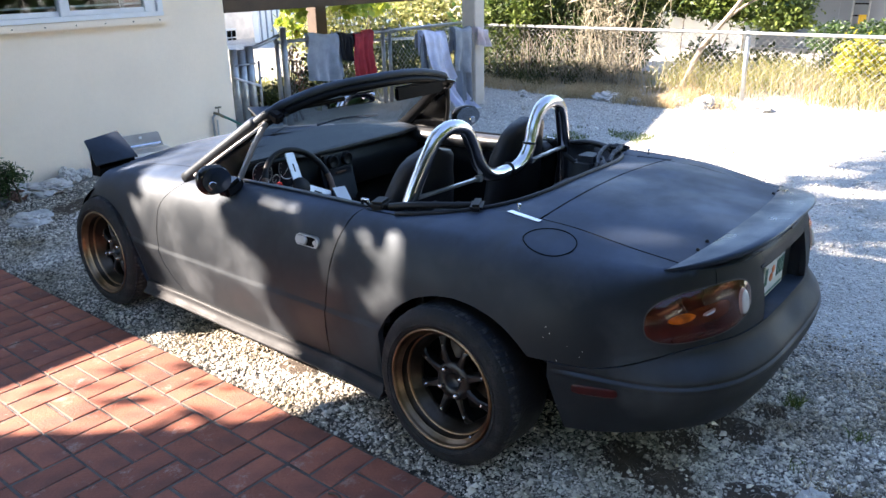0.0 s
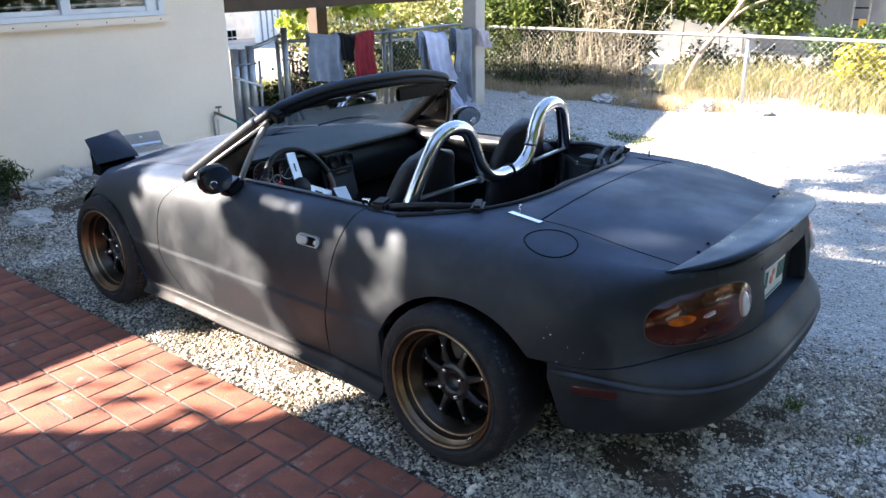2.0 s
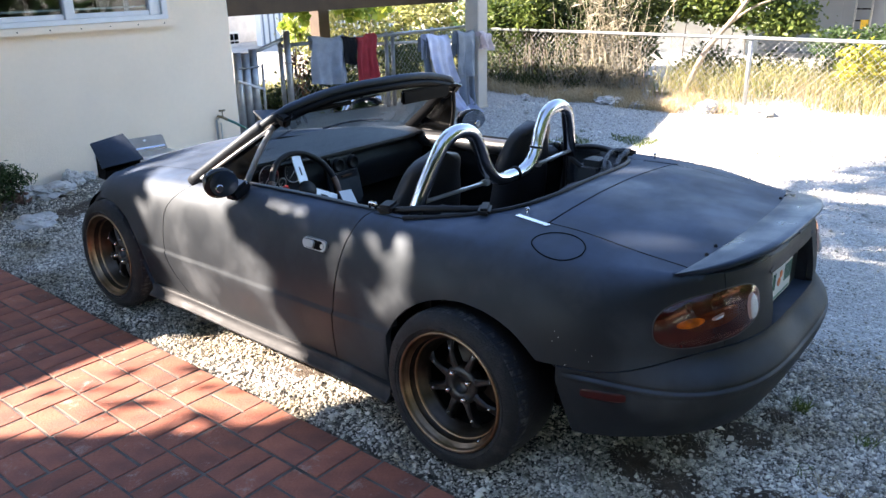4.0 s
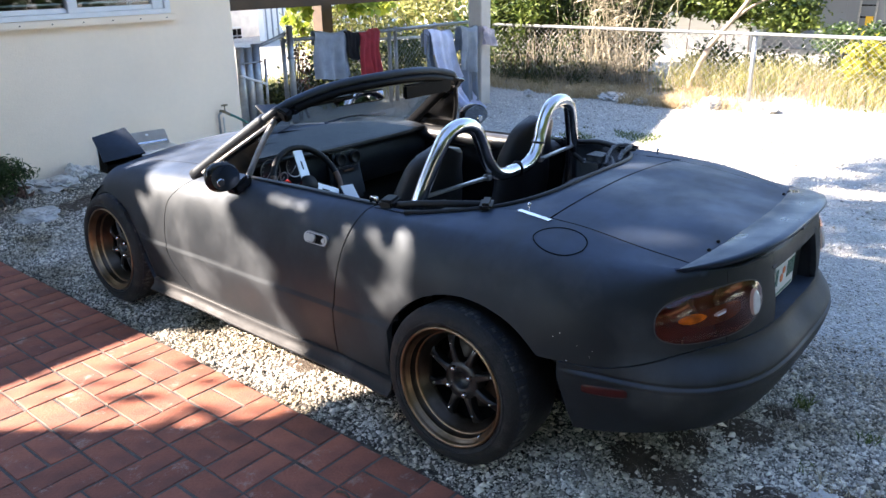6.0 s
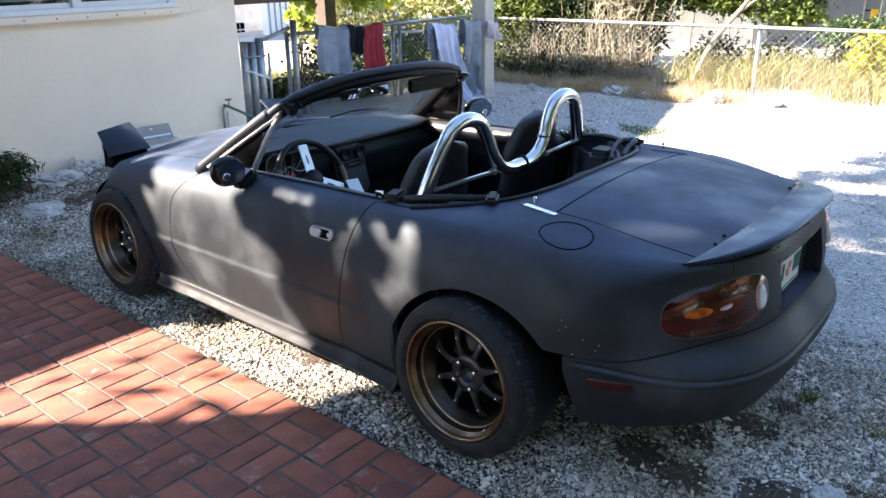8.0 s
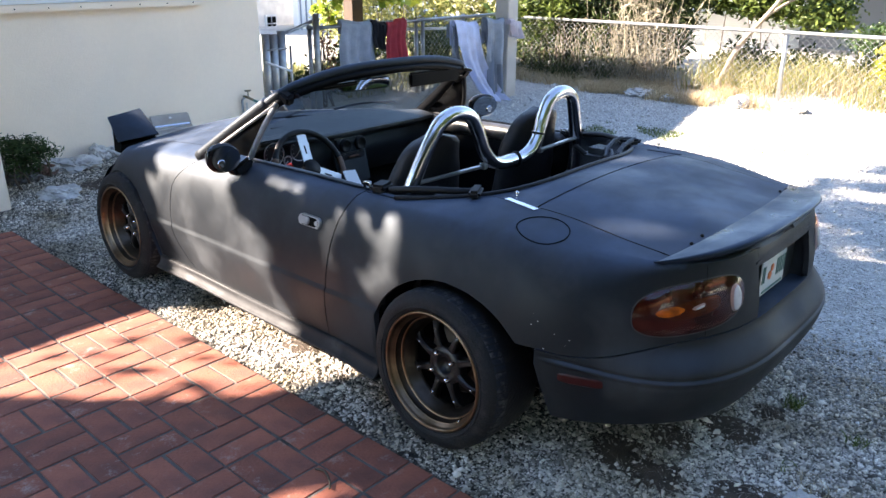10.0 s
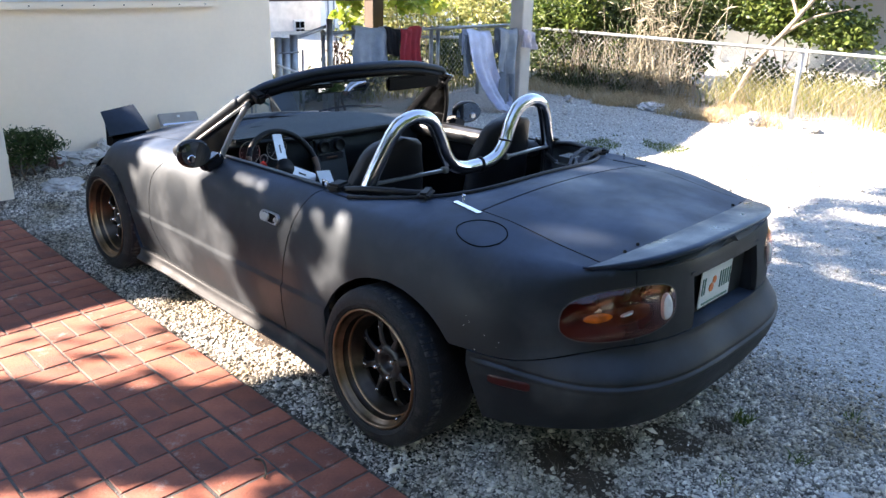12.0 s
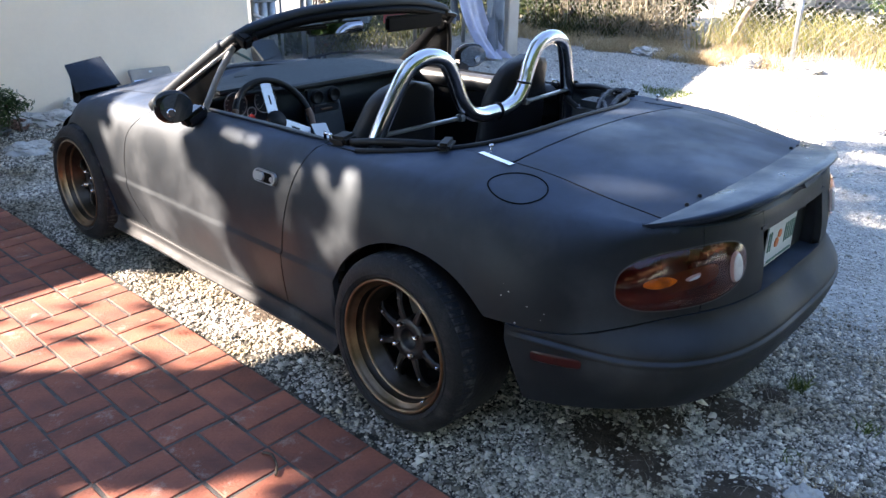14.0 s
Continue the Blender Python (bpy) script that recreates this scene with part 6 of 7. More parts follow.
for a, e in (((7.22, 2.05, 0.95), (7.6, 1.4, 1.3)), ((7.3, 1.9, 1.15), (7.8, 1.6, 1.7)), ((7.3, 1.9, 1.2), (7.5, 2.3, 1.9))):
    tube("limb", bend([a, [(p + q) / 2 + 0.06 for p, q in zip(a, e)], e], 4), [0.022 - 0.0018 * i for i in range(9)], M_TRUNK, tree, "", 7)
rnd = np.random.default_rng(21)
V, F = leaves(clump_points([(8.0, 1.50, 1.06, 0.4, 0.28, 0.17), (8.1, 1.85, 1.08, 0.5, 0.4, 0.24), (8.0, 2.5, 1.22, 0.5, 0.5, 0.28), (7.8, 1.5, 0.92, 0.3, 0.35, 0.13), (8.0, 2.35, 1.05, 0.3, 0.35, 0.16), (8.1, 3.1, 1.35, 0.5, 0.5, 0.25), (8.0, 2.2, 1.8, 0.8, 0.9, 0.4), (8.0, 3.35, 1.22, 0.35, 0.5, 0.26), (8.1, 2.9, 1.15, 0.3, 0.4, 0.2), (8.0, 3.6, 1.6, 0.4, 0.6, 0.3)], 17000, rnd), 0.075, rnd)
raw_mesh("crown", V, F, M_LEAFG, tree)

# canes, grass, dry brush
rnd = np.random.default_rng(31)
vs, fs = [], []
for k in range(90):
    x, y = rnd.uniform(6.98, 7.35), rnd.normal(3.62, 0.28)
    h = rnd.uniform(0.7, 1.6)
    v, f = tube_data(bend([(x, y, 0), (x + rnd.normal() * 0.05, y + rnd.normal() * 0.06, h * 0.5), (x + rnd.normal() * 0.1, y + rnd.normal() * 0.14, h)], 3), [0.008 - 0.0008 * i for i in range(7)], 5, caps=False)
    fs += [tuple(i + len(vs) for i in q) for q in f]
    vs += v
canes = thing("dry_canes", "tall dry straw-coloured canes at the fence", "canes", kind="stuff")
mesh_ob("canes", vs, fs, M_CANE, canes)
C = np.stack([rnd.uniform(6.95, 7.4, 600), rnd.normal(3.62, 0.32, 600), rnd.uniform(0.05, 1.45, 600)], 1)
V, F = leaves(C, 0.17, rnd, 0.09, -0.2)
raw_mesh("cane_leaves", V, F, M_CANE, canes)
vs, fs = [], []
for k in range(80):
    x, y = rnd.uniform(6.93, 7.08), rnd.triangular(3.0, 3.5, 5.3)
    h = rnd.uniform(0.35, 1.0)
    s1, s2 = rnd.normal(0, 0.12, 2)
    v, f = tube_data(bend([(x, y, 0), (x - 0.03, y + s1, h * 0.45), (x - 0.05, y + s1 + s2, h), (x - 0.08, y + s1 + 1.6 * s2, h * rnd.uniform(0.6, 0.95))], 4), [0.0055 - 0.0003 * i for i in range(13)], 5, caps=False)
    fs += [tuple(i + len(vs) for i in q) for q in f]
    vs += v
brush = thing("dead_vines", "tangled dead straw-coloured vines on the fence", "vines", kind="stuff")
mesh_ob("vines", vs, fs, M_CANE, brush)
C = np.stack([rnd.uniform(6.9, 7.1, 420), rnd.triangular(3.0, 3.5, 5.3, 420), rnd.uniform(0.02, 0.85, 420)], 1)
V, F = leaves(C, 0.07, rnd, 0.25, 0.3)
raw_mesh("dead_leaves", V, F, M_CANE, brush)
blades("dry_grass", "dry straw brush heaped at the fence foot", (6.25, 7.1, 2.2, 4.0), 9000, 0.13, 0.0032, M_DRY, 41, 1.1, dense=1.3)
blades("tall_grass", "tall yellowing grass behind the fence", (6.97, 8.6, -3.5, 2.9), 6500, 0.42, 0.005, M_GRASS, 42, 0.6, dense=0.9)
blades("straw_grass", "dead straw grass behind the fence", (6.97, 8.3, -3.5, 3.0), 4200, 0.30, 0.004, M_DRY, 48, 0.9, dense=1.1)
blades("weeds", "low dry weeds along the fence", (6.45, 6.95, -3.0, 2.6), 4200, 0.12, 0.004, M_DRY, 43, 0.8, dense=0.8)
blades("shade_grass", "tangled green weeds below the hedge", (6.70, 7.4, 3.9, 5.6), 2400, 0.22, 0.005, M_LEAFM, 44, 0.9, dense=1.6)
blades("straw_litter", "brown straw litter below the hedge", (6.45, 7.3, 3.6, 5.6), 3600, 0.14, 0.004, M_DRY, 49, 1.4, dense=1.9)
blades("far_grass", "rough grass beyond the back fence", (2.2, 9.5, 5.8, 9.5), 9000, 0.20, 0.008, M_GRASS, 45, 0.5, dense=0.5)
blades("moss", "thin green weeds in the gravel", (3.3, 4.7, 1.7, 2.6), 4500, 0.035, 0.003, M_LEAFG, 46, 0.8, dense=1.6)
blades("moss", "thin green weeds in sunny gravel", (4.3, 5.4, 0.4, 1.6), 700, 0.03, 0.003, M_GRASS, 47, 0.8, dense=1.6)
for k, (x, y, n, h) in enumerate(((0.28, -0.86, 60, 0.05), (0.19, -1.11, 40, 0.035), (-0.12, -0.98, 20, 0.03), (0.62, -1.15, 26, 0.03))):
    blades("weed_tuft", "small green weed tuft in the gravel", (x - 0.035, x + 0.035, y - 0.03, y + 0.03), n, h, 0.0028, M_LEAFG, 50 + k, 0.9, kind="")

blades("straw", "scattered dry straw beside a white rock", (-0.36, -0.10, -1.22, -1.02), 160, 0.03, 0.0018, M_DRY, 58, 2.2)

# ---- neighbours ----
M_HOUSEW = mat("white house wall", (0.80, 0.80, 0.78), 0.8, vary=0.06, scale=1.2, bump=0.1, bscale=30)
# white wall with its shade put into a grey colour; the ribs share it
M_SHADEW = mat("shade-toned white wall", (0.24, 0.27, 0.31), 0.7, vary=0.1, scale=2)
nb = thing("white_house", "white neighbouring house behind the fence with a ladder at its wall", "house")
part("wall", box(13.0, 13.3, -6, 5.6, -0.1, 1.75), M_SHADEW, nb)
part("wall", box(12.2, 13.0, 3.45, 6.3, -0.1, 0.72, 0.02), M_HOUSEW, nb)
# unseen low roof, added so that the wall below lies in shade
part("roof", box(11.45, 19, -6.5, 4.3, 1.75, 1.9), M_ROOF, nb)
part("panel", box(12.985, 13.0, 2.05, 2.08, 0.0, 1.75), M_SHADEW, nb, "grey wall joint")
ladder = thing("ladder", "narrow metal ladder against the white house wall", "ladder")
for y in (1.56, 1.82):
    tube("rail", [(12.9, y, -0.05), (12.95, y, 1.9)], 0.018, M_GALV, ladder, sides=8)
for k in range(9):
    tube("rung", [(12.91 + 0.005 * k, 1.56, 0.1 + 0.2 * k), (12.91 + 0.005 * k, 1.82, 0.1 + 0.2 * k)], 0.012, M_DARK, ladder, sides=8)
part("yellow_label", box(12.88, 12.895, 1.58, 1.70, 0.56, 0.72), mat("yellow label", (0.75, 0.45, 0.03), 0.5), ladder, "yellow label")
bh = thing("back_house", "pale neighbouring house with small white windows and siding", "house")
M_STONEY = mat("pale stone wall", (0.84, 0.80, 0.75), 0.85, vary=0.25, scale=4, bump=0.4, bscale=20)
part("wall", box(6.0, 10.4, 15.0, 15.3, -2.0, 3.0), M_STONEY, bh)
sd = part("siding", box(9.1, 14.5, 13.6, 13.8, -2.0, 3.0), M_HOUSEW, bh, "white ribbed siding")
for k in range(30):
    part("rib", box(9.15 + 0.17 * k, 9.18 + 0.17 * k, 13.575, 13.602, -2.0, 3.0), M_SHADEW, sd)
for wx in (9.12,):
    w = part("window", box(wx, wx + 0.33, 14.94, 15.002, -0.06, 0.36, 0.01), M_WHITE, bh, "small white framed window")
    for a in range(2):
        for c in range(2):
            part("pane", box(wx + 0.04 + 0.14 * a, wx + 0.15 + 0.14 * a, 14.925, 14.941, -0.02 + 0.18 * c, 0.13 + 0.18 * c), M_DARK, w)


# ---- big shade tree beyond the house ----
# out of view; its leaves are placed along sun rays to cast the yard's shade
shade = thing("shade_tree", "large leafy tree beyond the house that shades the yard", "tree")
rnd = np.random.default_rng(71)
tube("trunk", bend([(-8.2, 13.0, -0.1), (-8.0, 12.4, 2.6), (-7.7, 11.4, 5.0), (-7.2, 10.2, 7.0)], 6), [0.30 - 0.009 * i for i in range(19)], M_BARK, shade, "thick grey trunk", 12)
edge = curve([-7, -3.0, -1.75, -1.3, -0.95, -0.7, -0.5, -0.38, -0.27, -0.15, -0.02, 0.12, 0.30, 0.45, 1.32, 1.46, 2.6, 3.6, 4.2, 4.7, 6.0, 8.0], [2.3, 1.95, 1.42, 0.92, 0.68, 0.58, 0.52, 0.40, 0.27, 0.40, 0.34, 0.18, 0.30, 0.60, 0.56, 0.14, 0.36, 0.50, 0.36, 0.20, -0.25, -0.9])
N = 42000
gx, gy = rnd.uniform(-7, 8, N), rnd.uniform(-7.5, 2.2, N)
wob = np.array([noise.noise(Vector((a * 1.1, c * 1.1, 5))) + 0.6 * noise.noise(Vector((a * 3.2, c * 3.2, 9))) for a, c in zip(gx, gy)])
lim = np.array([edge(a) for a in gx])
deep = lim - gy
keep = (deep > 0.05 * wob) & (wob < 0.40 + 0.30 * np.clip(deep - 0.6, 0, 1.4))
def off_line(ax, ay, bx, by):
    """Distance of each leaf's shadow from a line on the ground."""
    t = np.clip(((gx - ax) * (bx - ax) + (gy - ay) * (by - ay)) / ((bx - ax) ** 2 + (by - ay) ** 2), 0, 1)
    return np.hypot(gx - ax - t * (bx - ax), gy - ay - t * (by - ay))


# openings cut in the unseen leaves so that sun streaks land on car and paving
GAPS = ((0.02, -0.52, -0.14, -0.55, 0.046), (0.07, -0.72, -0.14, -0.56, 0.042), (-0.14, -0.54, -0.21, -0.46, 0.062), (-0.21, -0.44, -0.29, -0.30, 0.046), (-0.01, -0.39, -0.28, -0.06, 0.026), (0.07, 0.02, 0.09, -0.20, 0.045), (1.50, 0.15, 1.50, -0.25, 0.07), (-2.2, 0.60, -1.62, 0.22, 0.11), (-1.62, 0.22, -1.25, 0.03, 0.05), (0.30, 0.22, 0.56, -0.20, 0.06))
keep |= (np.abs(gx) < 1.2) & (gy > -2.2)
keep |= (gy < -1.6) & (gx < 2.4) & (gx > -2.6) & (wob < 0.72)
keep &= deep > 0.28
for ax, ay, bx, by, r in GAPS:
    keep &= off_line(ax, ay, bx, by) > r + 0.13
for ax, ay, bx, by, r in ((3.66, -0.10, 3.60, -0.22, 0.12), (3.56, -0.34, 3.64, -0.52, 0.10), (1.95, -0.46, 2.10, -0.80, 0.14), (1.76, -0.56, 1.90, -0.86, 0.13), (2.6, -1.1, 2.9, -1.3, 0.13)):
    keep &= off_line(ax, ay, bx, by) > r
gx, gy = gx[keep], gy[keep]
hz = rnd.uniform(6.2, 7.6, len(gx))
k = hz / -SUN_WAY.z
C = np.stack([gx - SUN_WAY.x * k, gy - SUN_WAY.y * k, hz], 1)
V, F = leaves(C, 0.18, rnd, 0.75)
raw_mesh("crown", V, F, M_LEAFD, shade)
# lower unseen leaf layer, added for sharper shadow edges
N = 45000
gx, gy = rnd.uniform(-2.7, 2.1, N), rnd.uniform(-1.7, 2.2, N)
wob = np.array([noise.noise(Vector((a * 1.6, c * 1.6, 5))) + 0.7 * noise.noise(Vector((a * 5.0, c * 5.0, 9))) for a, c in zip(gx, gy)])
deep = np.array([edge(a) for a in gx]) - gy
keep = (deep > 0.05 * wob) & (deep < 1.75)
for ax, ay, bx, by, r in GAPS:
    keep &= off_line(ax, ay, bx, by) > r * (1 + 0.5 * wob)
# leaf clumps placed to shade the front wing and wheel
keep |= ((gx + 0.23) / 0.42) ** 2 + ((gy - 1.72) / 0.42) ** 2 < 1 + 0.3 * wob
keep |= ((gx + 0.16) / 0.36) ** 2 + ((gy - 1.62) / 0.36) ** 2 < 1 + 0.9 * wob
keep |= ((gx + 0.56) / 0.32) ** 2 + ((gy - 1.90) / 0.38) ** 2 < 1
keep |= (off_line(-0.06, 1.36, -0.01, 1.14) < 0.10 + 0.07 * wob) | (off_line(-0.02, 1.24, 0.08, 1.17) < 0.065 + 0.05 * wob) | (off_line(-0.08, 1.36, -0.36, 1.42) < 0.09 + 0.07 * wob)
# sparse unseen leaves added to dim the sun on the paving
keep |= (gx < -1.0) & (rnd.random(N) < 0.03 + 0.10 * (wob > 0.30))
gx, gy = gx[keep], gy[keep]
hz = rnd.uniform(3.3, 3.9, len(gx))
k = hz / -SUN_WAY.z
C = np.stack([gx - SUN_WAY.x * k, gy - SUN_WAY.y * k, hz], 1)
V, F = leaves(C, 0.085, rnd, 0.75)
raw_mesh("low_shade_layer", V, F, M_LEAFD, shade)
HUB = (-11.5, 8.2, 6.8)
tube("limb", bend([(-7.75, 11.5, 4.8), (-10.6, 10.6, 6.0), HUB], 5), [0.14 - 0.006 * i for i in range(11)], M_BARK, shade, "", 8)
for e in ((-9.5, 6.0, 7.0), (-5.0, 5.5, 7.0), (-2.5, 6.6, 6.9), (-7.0, 4.0, 7.0)):
    tube("limb", bend([HUB, [(p + q) / 2 for p, q in zip(HUB, e)], e], 5), [0.08 - 0.006 * i for i in range(11)], M_BARK, shade, "", 8)

# ---- brick paving ----
M_BRICK = mat("red clay paver", (0.35, 0.110, 0.064), 0.8, vary=0.35, scale=6, bump=0.3, bscale=90, fine=0.22, dark=(0.185, 0.066, 0.048))


def tint_by_object(m, amount, per_island=False):
    n, l = m.node_tree.nodes, m.node_tree.links
    b = n["Principled BSDF"]
    src = b.inputs["Base Color"].links[0].from_socket
    hs = n.new("ShaderNodeHueSaturation")
    rnd_ = n.new("ShaderNodeNewGeometry").outputs["Random Per Island"] if per_island else n.new("ShaderNodeObjectInfo").outputs["Random"]
    mr = n.new("ShaderNodeMapRange")
    mr.inputs[3].default_value, mr.inputs[4].default_value = 1 - amount, 1 + amount * 0.7
    l.new(rnd_, mr.inputs[0])
    l.new(mr.outputs[0], hs.inputs["Value"])
    l.new(src, hs.inputs["Color"])
    l.new(hs.outputs[0], b.inputs["Base Color"])
    return b, hs


bb, hs = tint_by_object(M_BRICK, 0.28)
n, l = M_BRICK.node_tree.nodes, M_BRICK.node_tree.links
geo = n.new("ShaderNodeNewGeometry")
lime = n.new("ShaderNodeTexNoise")
lime.inputs["Scale"].default_value, lime.inputs["Detail"].default_value, lime.inputs["Roughness"].default_value = 9.0, 10, 0.78
l.new(geo.outputs["Position"], lime.inputs["Vector"])
mr = n.new("ShaderNodeMapRange")
mr.inputs[1].default_value, mr.inputs[2].default_value, mr.inputs[4].default_value = 0.56, 0.74, 0.62
l.new(lime.outputs[0], mr.inputs[0])
mx = n.new("ShaderNodeMix")
mx.data_type = "RGBA"
mx.inputs["B"].default_value = (0.50, 0.46, 0.42, 1)
l.new(mr.outputs[0], mx.inputs["Factor"])
l.new(hs.outputs[0], mx.inputs["A"])
l.new(mx.outputs["Result"], bb.inputs["Base Color"])
M_MORTAR = mat("grey mortar bed", (0.13, 0.115, 0.105), 0.95, vary=0.5, scale=9, bump=0.6, bscale=120, dark=(0.05, 0.045, 0.042))
paving = tagged(part("paving", box(-4.8, -0.985, -3.4, 3.528, -0.12, -0.0032), M_MORTAR), "red brick paving in basket weave with grey joints", "paving", kind="structure")
PITCH, BX, BY = 0.2222, -0.982, 0.2048


def brick_mesh(w, d):
    bm = bmesh.new()
    add_box(bm, -w / 2, w / 2, -d / 2, d / 2, -0.03, 0.0, 0)
    top_e = [e for e in bm.edges if all(v.co.z > -0.001 for v in e.verts)]
    bmesh.ops.bevel(bm, geom=top_e, offset=0.0025, segments=1, affect="EDGES")
    me = bpy.data.meshes.new("brick")
    bm.to_mesh(me)
    bm.free()
    me.materials.append(M_BRICK)
    return me


BRICK_LONG, BRICK_SHORT = 0.2115, 0.1018
MX, MY = brick_mesh(BRICK_LONG, BRICK_SHORT), brick_mesh(BRICK_SHORT, BRICK_LONG)
rest_v, rest_f = [], []
rr = random.Random(5)
for i in range(17):
    for j in range(-16, 16):
        cx, cy = BX - PITCH * (i + 0.5), BY + PITCH * (j + 0.5)
        if cy + PITCH / 2 > 3.54 or cx < -4.75 or cy < -3.35:
            continue
        along_x = (i + j) % 2 == 0
        for s in (-1, 1):
            x, y = (cx, cy + s * PITCH / 4) if along_x else (cx + s * PITCH / 4, cy)
            x, y = x + rr.uniform(-0.0025, 0.0025), y + rr.uniform(-0.0025, 0.0025)
            z, a, c = rr.uniform(-0.0006, 0.0009), rr.uniform(-0.7, 0.7), rr.uniform(-0.18, 0.18)
            m = pose(x, y, z, c, c * 0.7, a)
            me = MX if along_x else MY
            if x > -2.35 and y > -0.75:
                o = new("brick", me)
                o.parent = paving
                o.matrix_local = m
            else:
                k = len(rest_v)
                rest_v += [tuple(m @ v.co) for v in me.vertices]
                rest_f += [tuple(k + q for q in p.vertices) for p in me.polygons]
far = mesh_ob("brick_field", rest_v, rest_f, M_BRICK, paving, smooth=False)
far["kind"] = "stuff"
twig = thing("twig", "thin dark curved twig on the paving", "twig")
tube("shaft", bend([(-1.235, 0.185, 0.006), (-1.225, 0.15, 0.010), (-1.245, 0.10, 0.008), (-1.27, 0.07, 0.006)], 4), 0.004, M_TWIG, twig, sides=6)

# ---- gravel ----
SOIL = [(-0.02, -0.74, 0.10), (-0.43, -0.50, 0.12), (-0.46, -0.66, 0.10), (-0.40, -0.95, 0.12), (-0.26, -1.16, 0.10), (0.18, -0.80, 0.06), (-0.66, 0.95, 0.10), (-0.22, -0.60, 0.08), (-0.12, 4.22, 0.12), (0.05, 4.30, 0.10)]
M_SOIL = mat("dark brown soil", (0.085, 0.062, 0.045), 0.95, vary=0.5, scale=16, bump=1.0, bscale=120, fine=0.3)
soil = thing("soil_patches", "dark brown soil showing through the gravel", "soil", kind="stuff")
for k, (sx, sy, sr) in enumerate(SOIL):
    bm = bmesh.new()
    cen = bm.verts.new((sx, sy, ground_height(sx, sy) + 0.012))
    loops = []
    for q in (0.35, 0.7, 1.0, 1.3):
        loops.append([bm.verts.new((px, py, ground_height(px, py) + 0.009 * (1 - q / 1.3) * (1 + noise.noise(Vector((px * 60, py * 60, k)))) + 0.003 - 0.016 * (q > 1.2))) for px, py in [(sx + sr * q * (1 + 0.35 * noise.noise(Vector((math.cos(a) * 1.5, math.sin(a) * 1.5, k * 3.3)))) * math.cos(a), sy + sr * q * (1 + 0.35 * noise.noise(Vector((math.cos(a) * 1.5, math.sin(a) * 1.5, k * 3.3)))) * math.sin(a)) for a in np.linspace(0, 2 * math.pi, 25)[:-1]]])
    for i in range(24):
        j = (i + 1) % 24
        bm.faces.new((cen, loops[0][i], loops[0][j]))
        for a, c in zip(loops, loops[1:]):
            bm.faces.new((a[i], c[i], c[j], a[j]))
    part("soil", bm, M_SOIL, soil, "", True)
    blades("dead_roots", "brown dead roots in the soil", (sx - sr, sx + sr, sy - sr, sy + sr), 60, 0.03, 0.0016, M_BARK, 300 + k, 1.6)
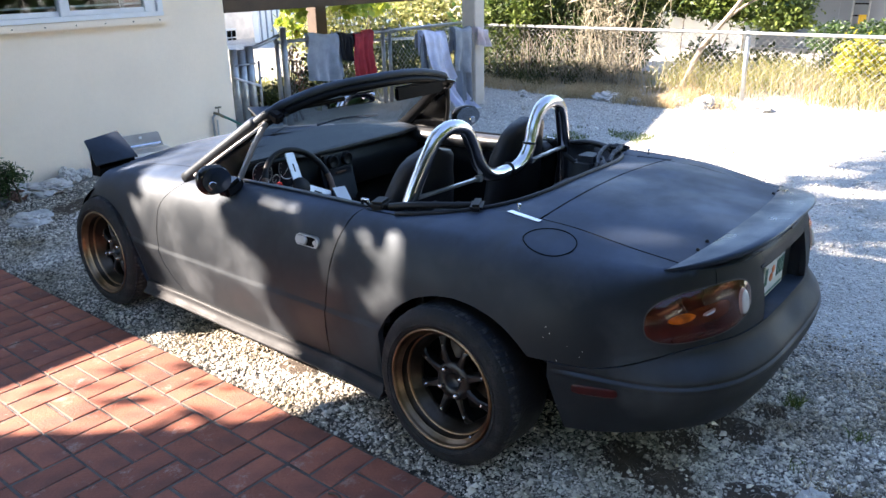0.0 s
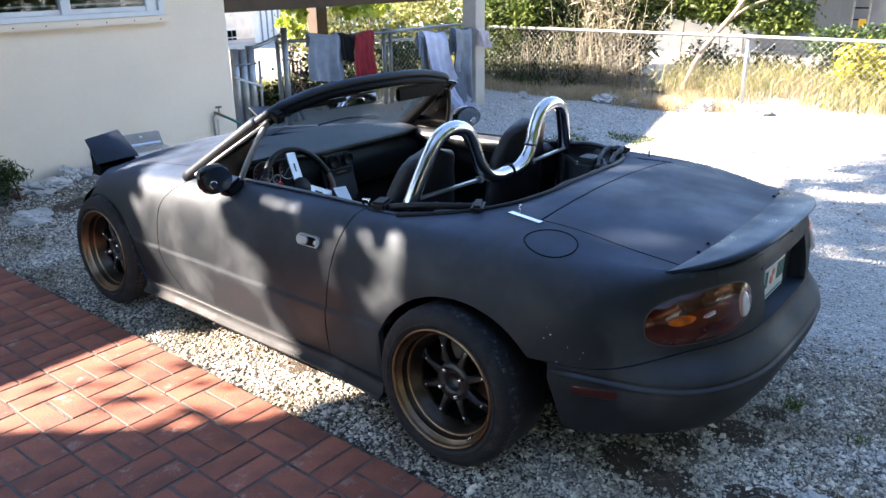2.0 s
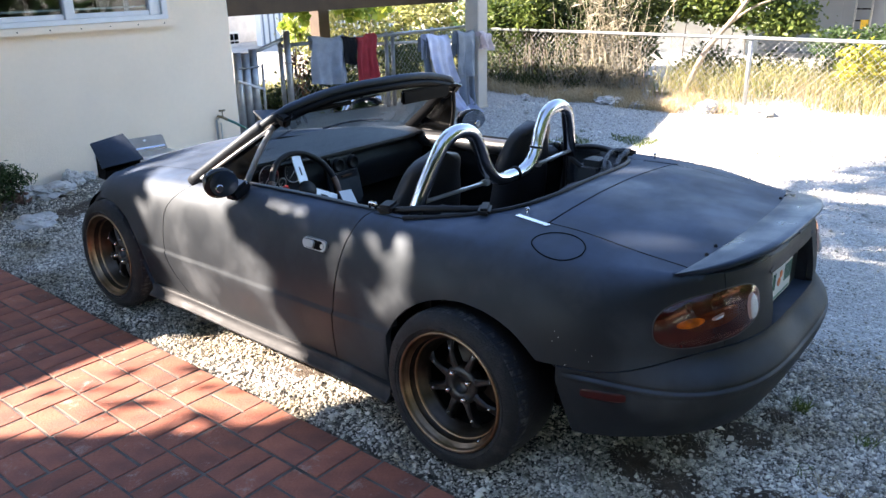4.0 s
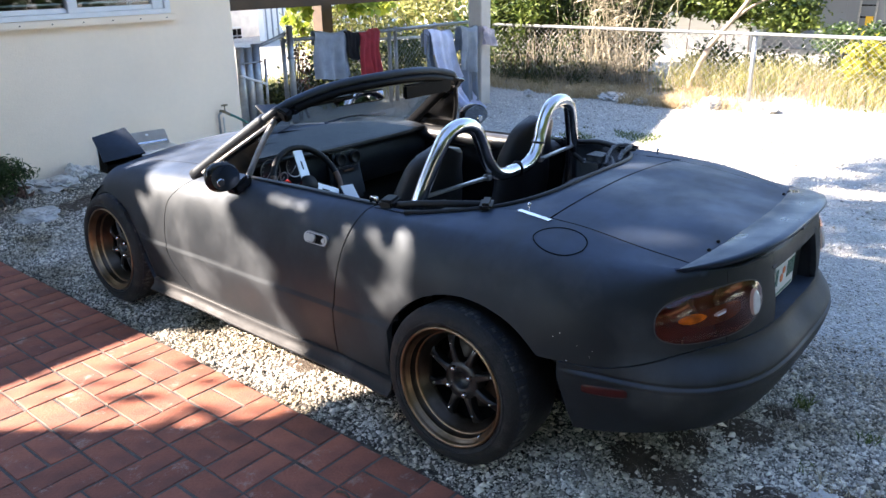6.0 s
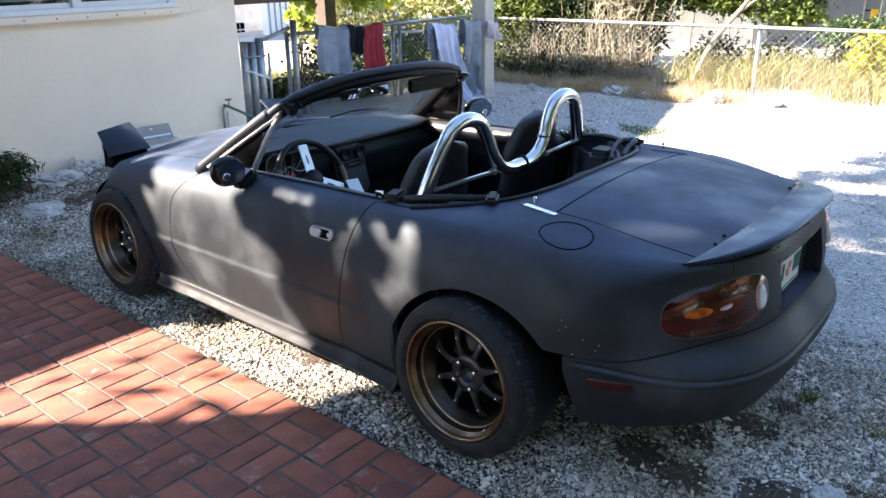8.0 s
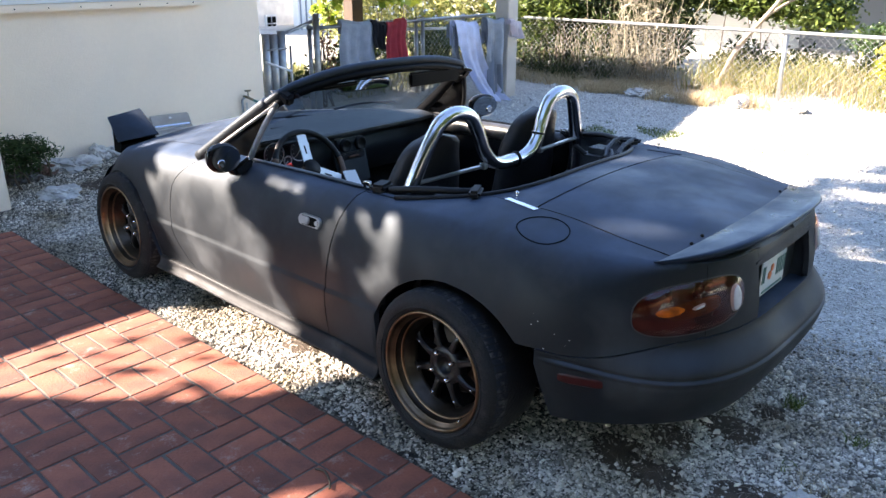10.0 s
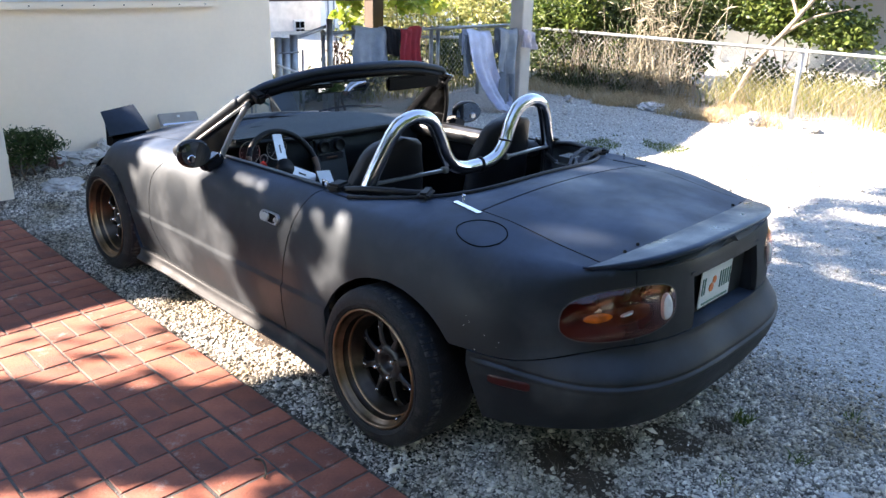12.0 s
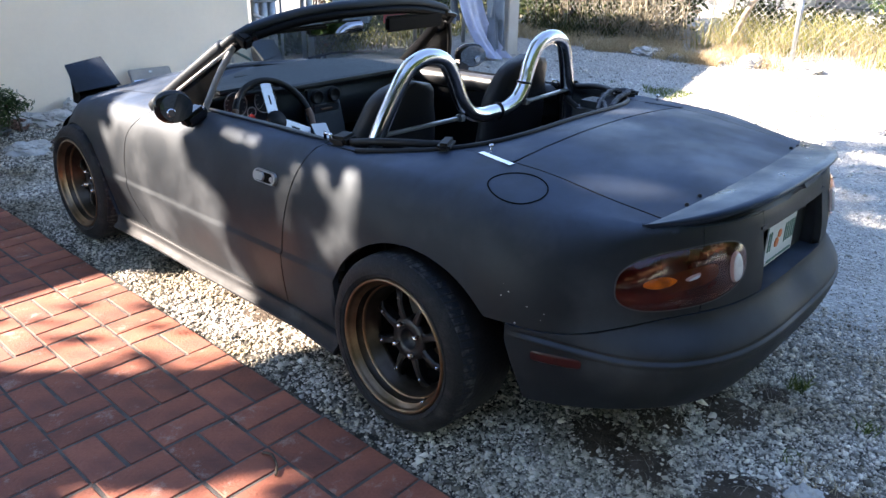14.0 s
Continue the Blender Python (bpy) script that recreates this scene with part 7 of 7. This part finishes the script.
def gravel(name, label, regions, size, seed, material):
    """Loose angular stones over rectangles (x0, x1, y0, y1, number)."""
    rnd = np.random.default_rng(seed)
    P = np.concatenate([np.stack([rnd.uniform(a, b_, n), rnd.uniform(c, d, n)], 1) for a, b_, c, d, n in regions])
    P = P + rnd.normal(0, 0.16, P.shape)
    ok = ~((P[:, 0] < -0.965) & (P[:, 1] < 3.53)) & ~((P[:, 0] < -1.06) & (P[:, 1] < 4.07)) & ~((P[:, 0] < -0.78) & (P[:, 1] > 4.04))
    for sx, sy, sr in SOIL:
        sr = sr * 0.85
        ok &= (np.hypot(P[:, 0] - sx, P[:, 1] - sy) > sr * rnd.uniform(0.3, 1.2, len(P))) | (rnd.uniform(0, 1, len(P)) < 0.58)
    P = P[ok]
    n = len(P)
    ico = np.array([(1, 0, 0), (-1, 0, 0), (0, 1, 0), (0, -1, 0), (0, 0, 1), (0, 0, -1)], float)
    tri = np.array([(0, 2, 4), (2, 1, 4), (1, 3, 4), (3, 0, 4), (2, 0, 5), (1, 2, 5), (3, 1, 5), (0, 3, 5)])
    S = size * np.exp(rnd.normal(0, 0.38, n))
    sc = np.stack([S * rnd.uniform(0.7, 1.3, n), S * rnd.uniform(0.6, 1.1, n), S * rnd.uniform(0.45, 0.85, n)], 1)
    V = (ico[None] * (1 + rnd.uniform(-0.3, 0.3, (n, 6, 1))) + rnd.uniform(-0.32, 0.32, (n, 6, 3))) * sc[:, None]
    a = rnd.uniform(0, 2 * np.pi, n)
    tl = rnd.normal(0, 0.4, n)
    ca, sa, ct, st_ = np.cos(a), np.sin(a), np.cos(tl), np.sin(tl)
    y1 = V[:, :, 1] * ct[:, None] - V[:, :, 2] * st_[:, None]
    z1 = V[:, :, 1] * st_[:, None] + V[:, :, 2] * ct[:, None]
    x2 = V[:, :, 0] * ca[:, None] - y1 * sa[:, None]
    y2 = V[:, :, 0] * sa[:, None] + y1 * ca[:, None]
    gz = np.array([ground_height(p, q) for p, q in P]) + S * rnd.uniform(0.0, 0.55, n)
    V = np.stack([x2 + P[:, :1], y2 + P[:, 1:], z1 + gz[:, None]], 2).reshape(-1, 3)
    F = (np.arange(n)[:, None, None] * 6 + tri[None]).reshape(-1, 3)
    return tagged(raw_mesh(name, V, F, material), label, "gravel", kind="stuff")


M_STONES = mat("pale crushed stones", (0.74, 0.69, 0.62), 0.95, vary=0.3, scale=2.2, bump=0.3, bscale=150, dark=(0.33, 0.26, 0.16))
tint_by_object(M_STONES, 0.82, True)
M_FARSTONES = mat("lime dusted stones", (0.66, 0.64, 0.59), 0.95, vary=0.2, scale=1.6, bump=0.3, bscale=150)
tint_by_object(M_FARSTONES, 0.45, True)
gravel("gravel_stones", "loose pale crushed coral stones", [(-1.0, -0.3, -0.9, 3.6, 60000), (-1.02, 0.35, -2.0, -0.35, 56000), (0.3, 0.8, -1.7, -0.2, 13000), (-1.0, 0.2, 3.3, 4.9, 18000), (-0.3, 0.9, -0.9, 0.3, 6000)], 0.0053, 81, M_STONES)
gravel("gravel_stones", "small pale stones on the packed drive", [(0.6, 2.6, -2.0, 0.6, 26000)], 0.0042, 83, M_FARSTONES)
gravel("gravel_stones", "scattered pale coral stones further off", [(1.0, 6.4, 0.4, 4.4, 30000), (2.6, 6.6, -3.0, 1.5, 9000)], 0.0075, 82, M_FARSTONES)


# ---- greenery added out of view behind the walk, to block skylight ----
bush("unseen_tree_row", "tall dark green trees added out of view to block skylight", [(-7.0 + 1.7 * k, -6.3 - 0.5 * (k % 2), 2.8 + 0.7 * (k % 3), 1.4, 0.9, 2.8) for k in range(9)] + [(-6.4 - 0.4 * (k % 2), -5.4 + 1.5 * k, 2.6 + 0.6 * (k % 2), 0.8, 1.2, 2.6) for k in range(4)], 30000, 0.36, M_LEAFD, 91, stems=20, category="trees")
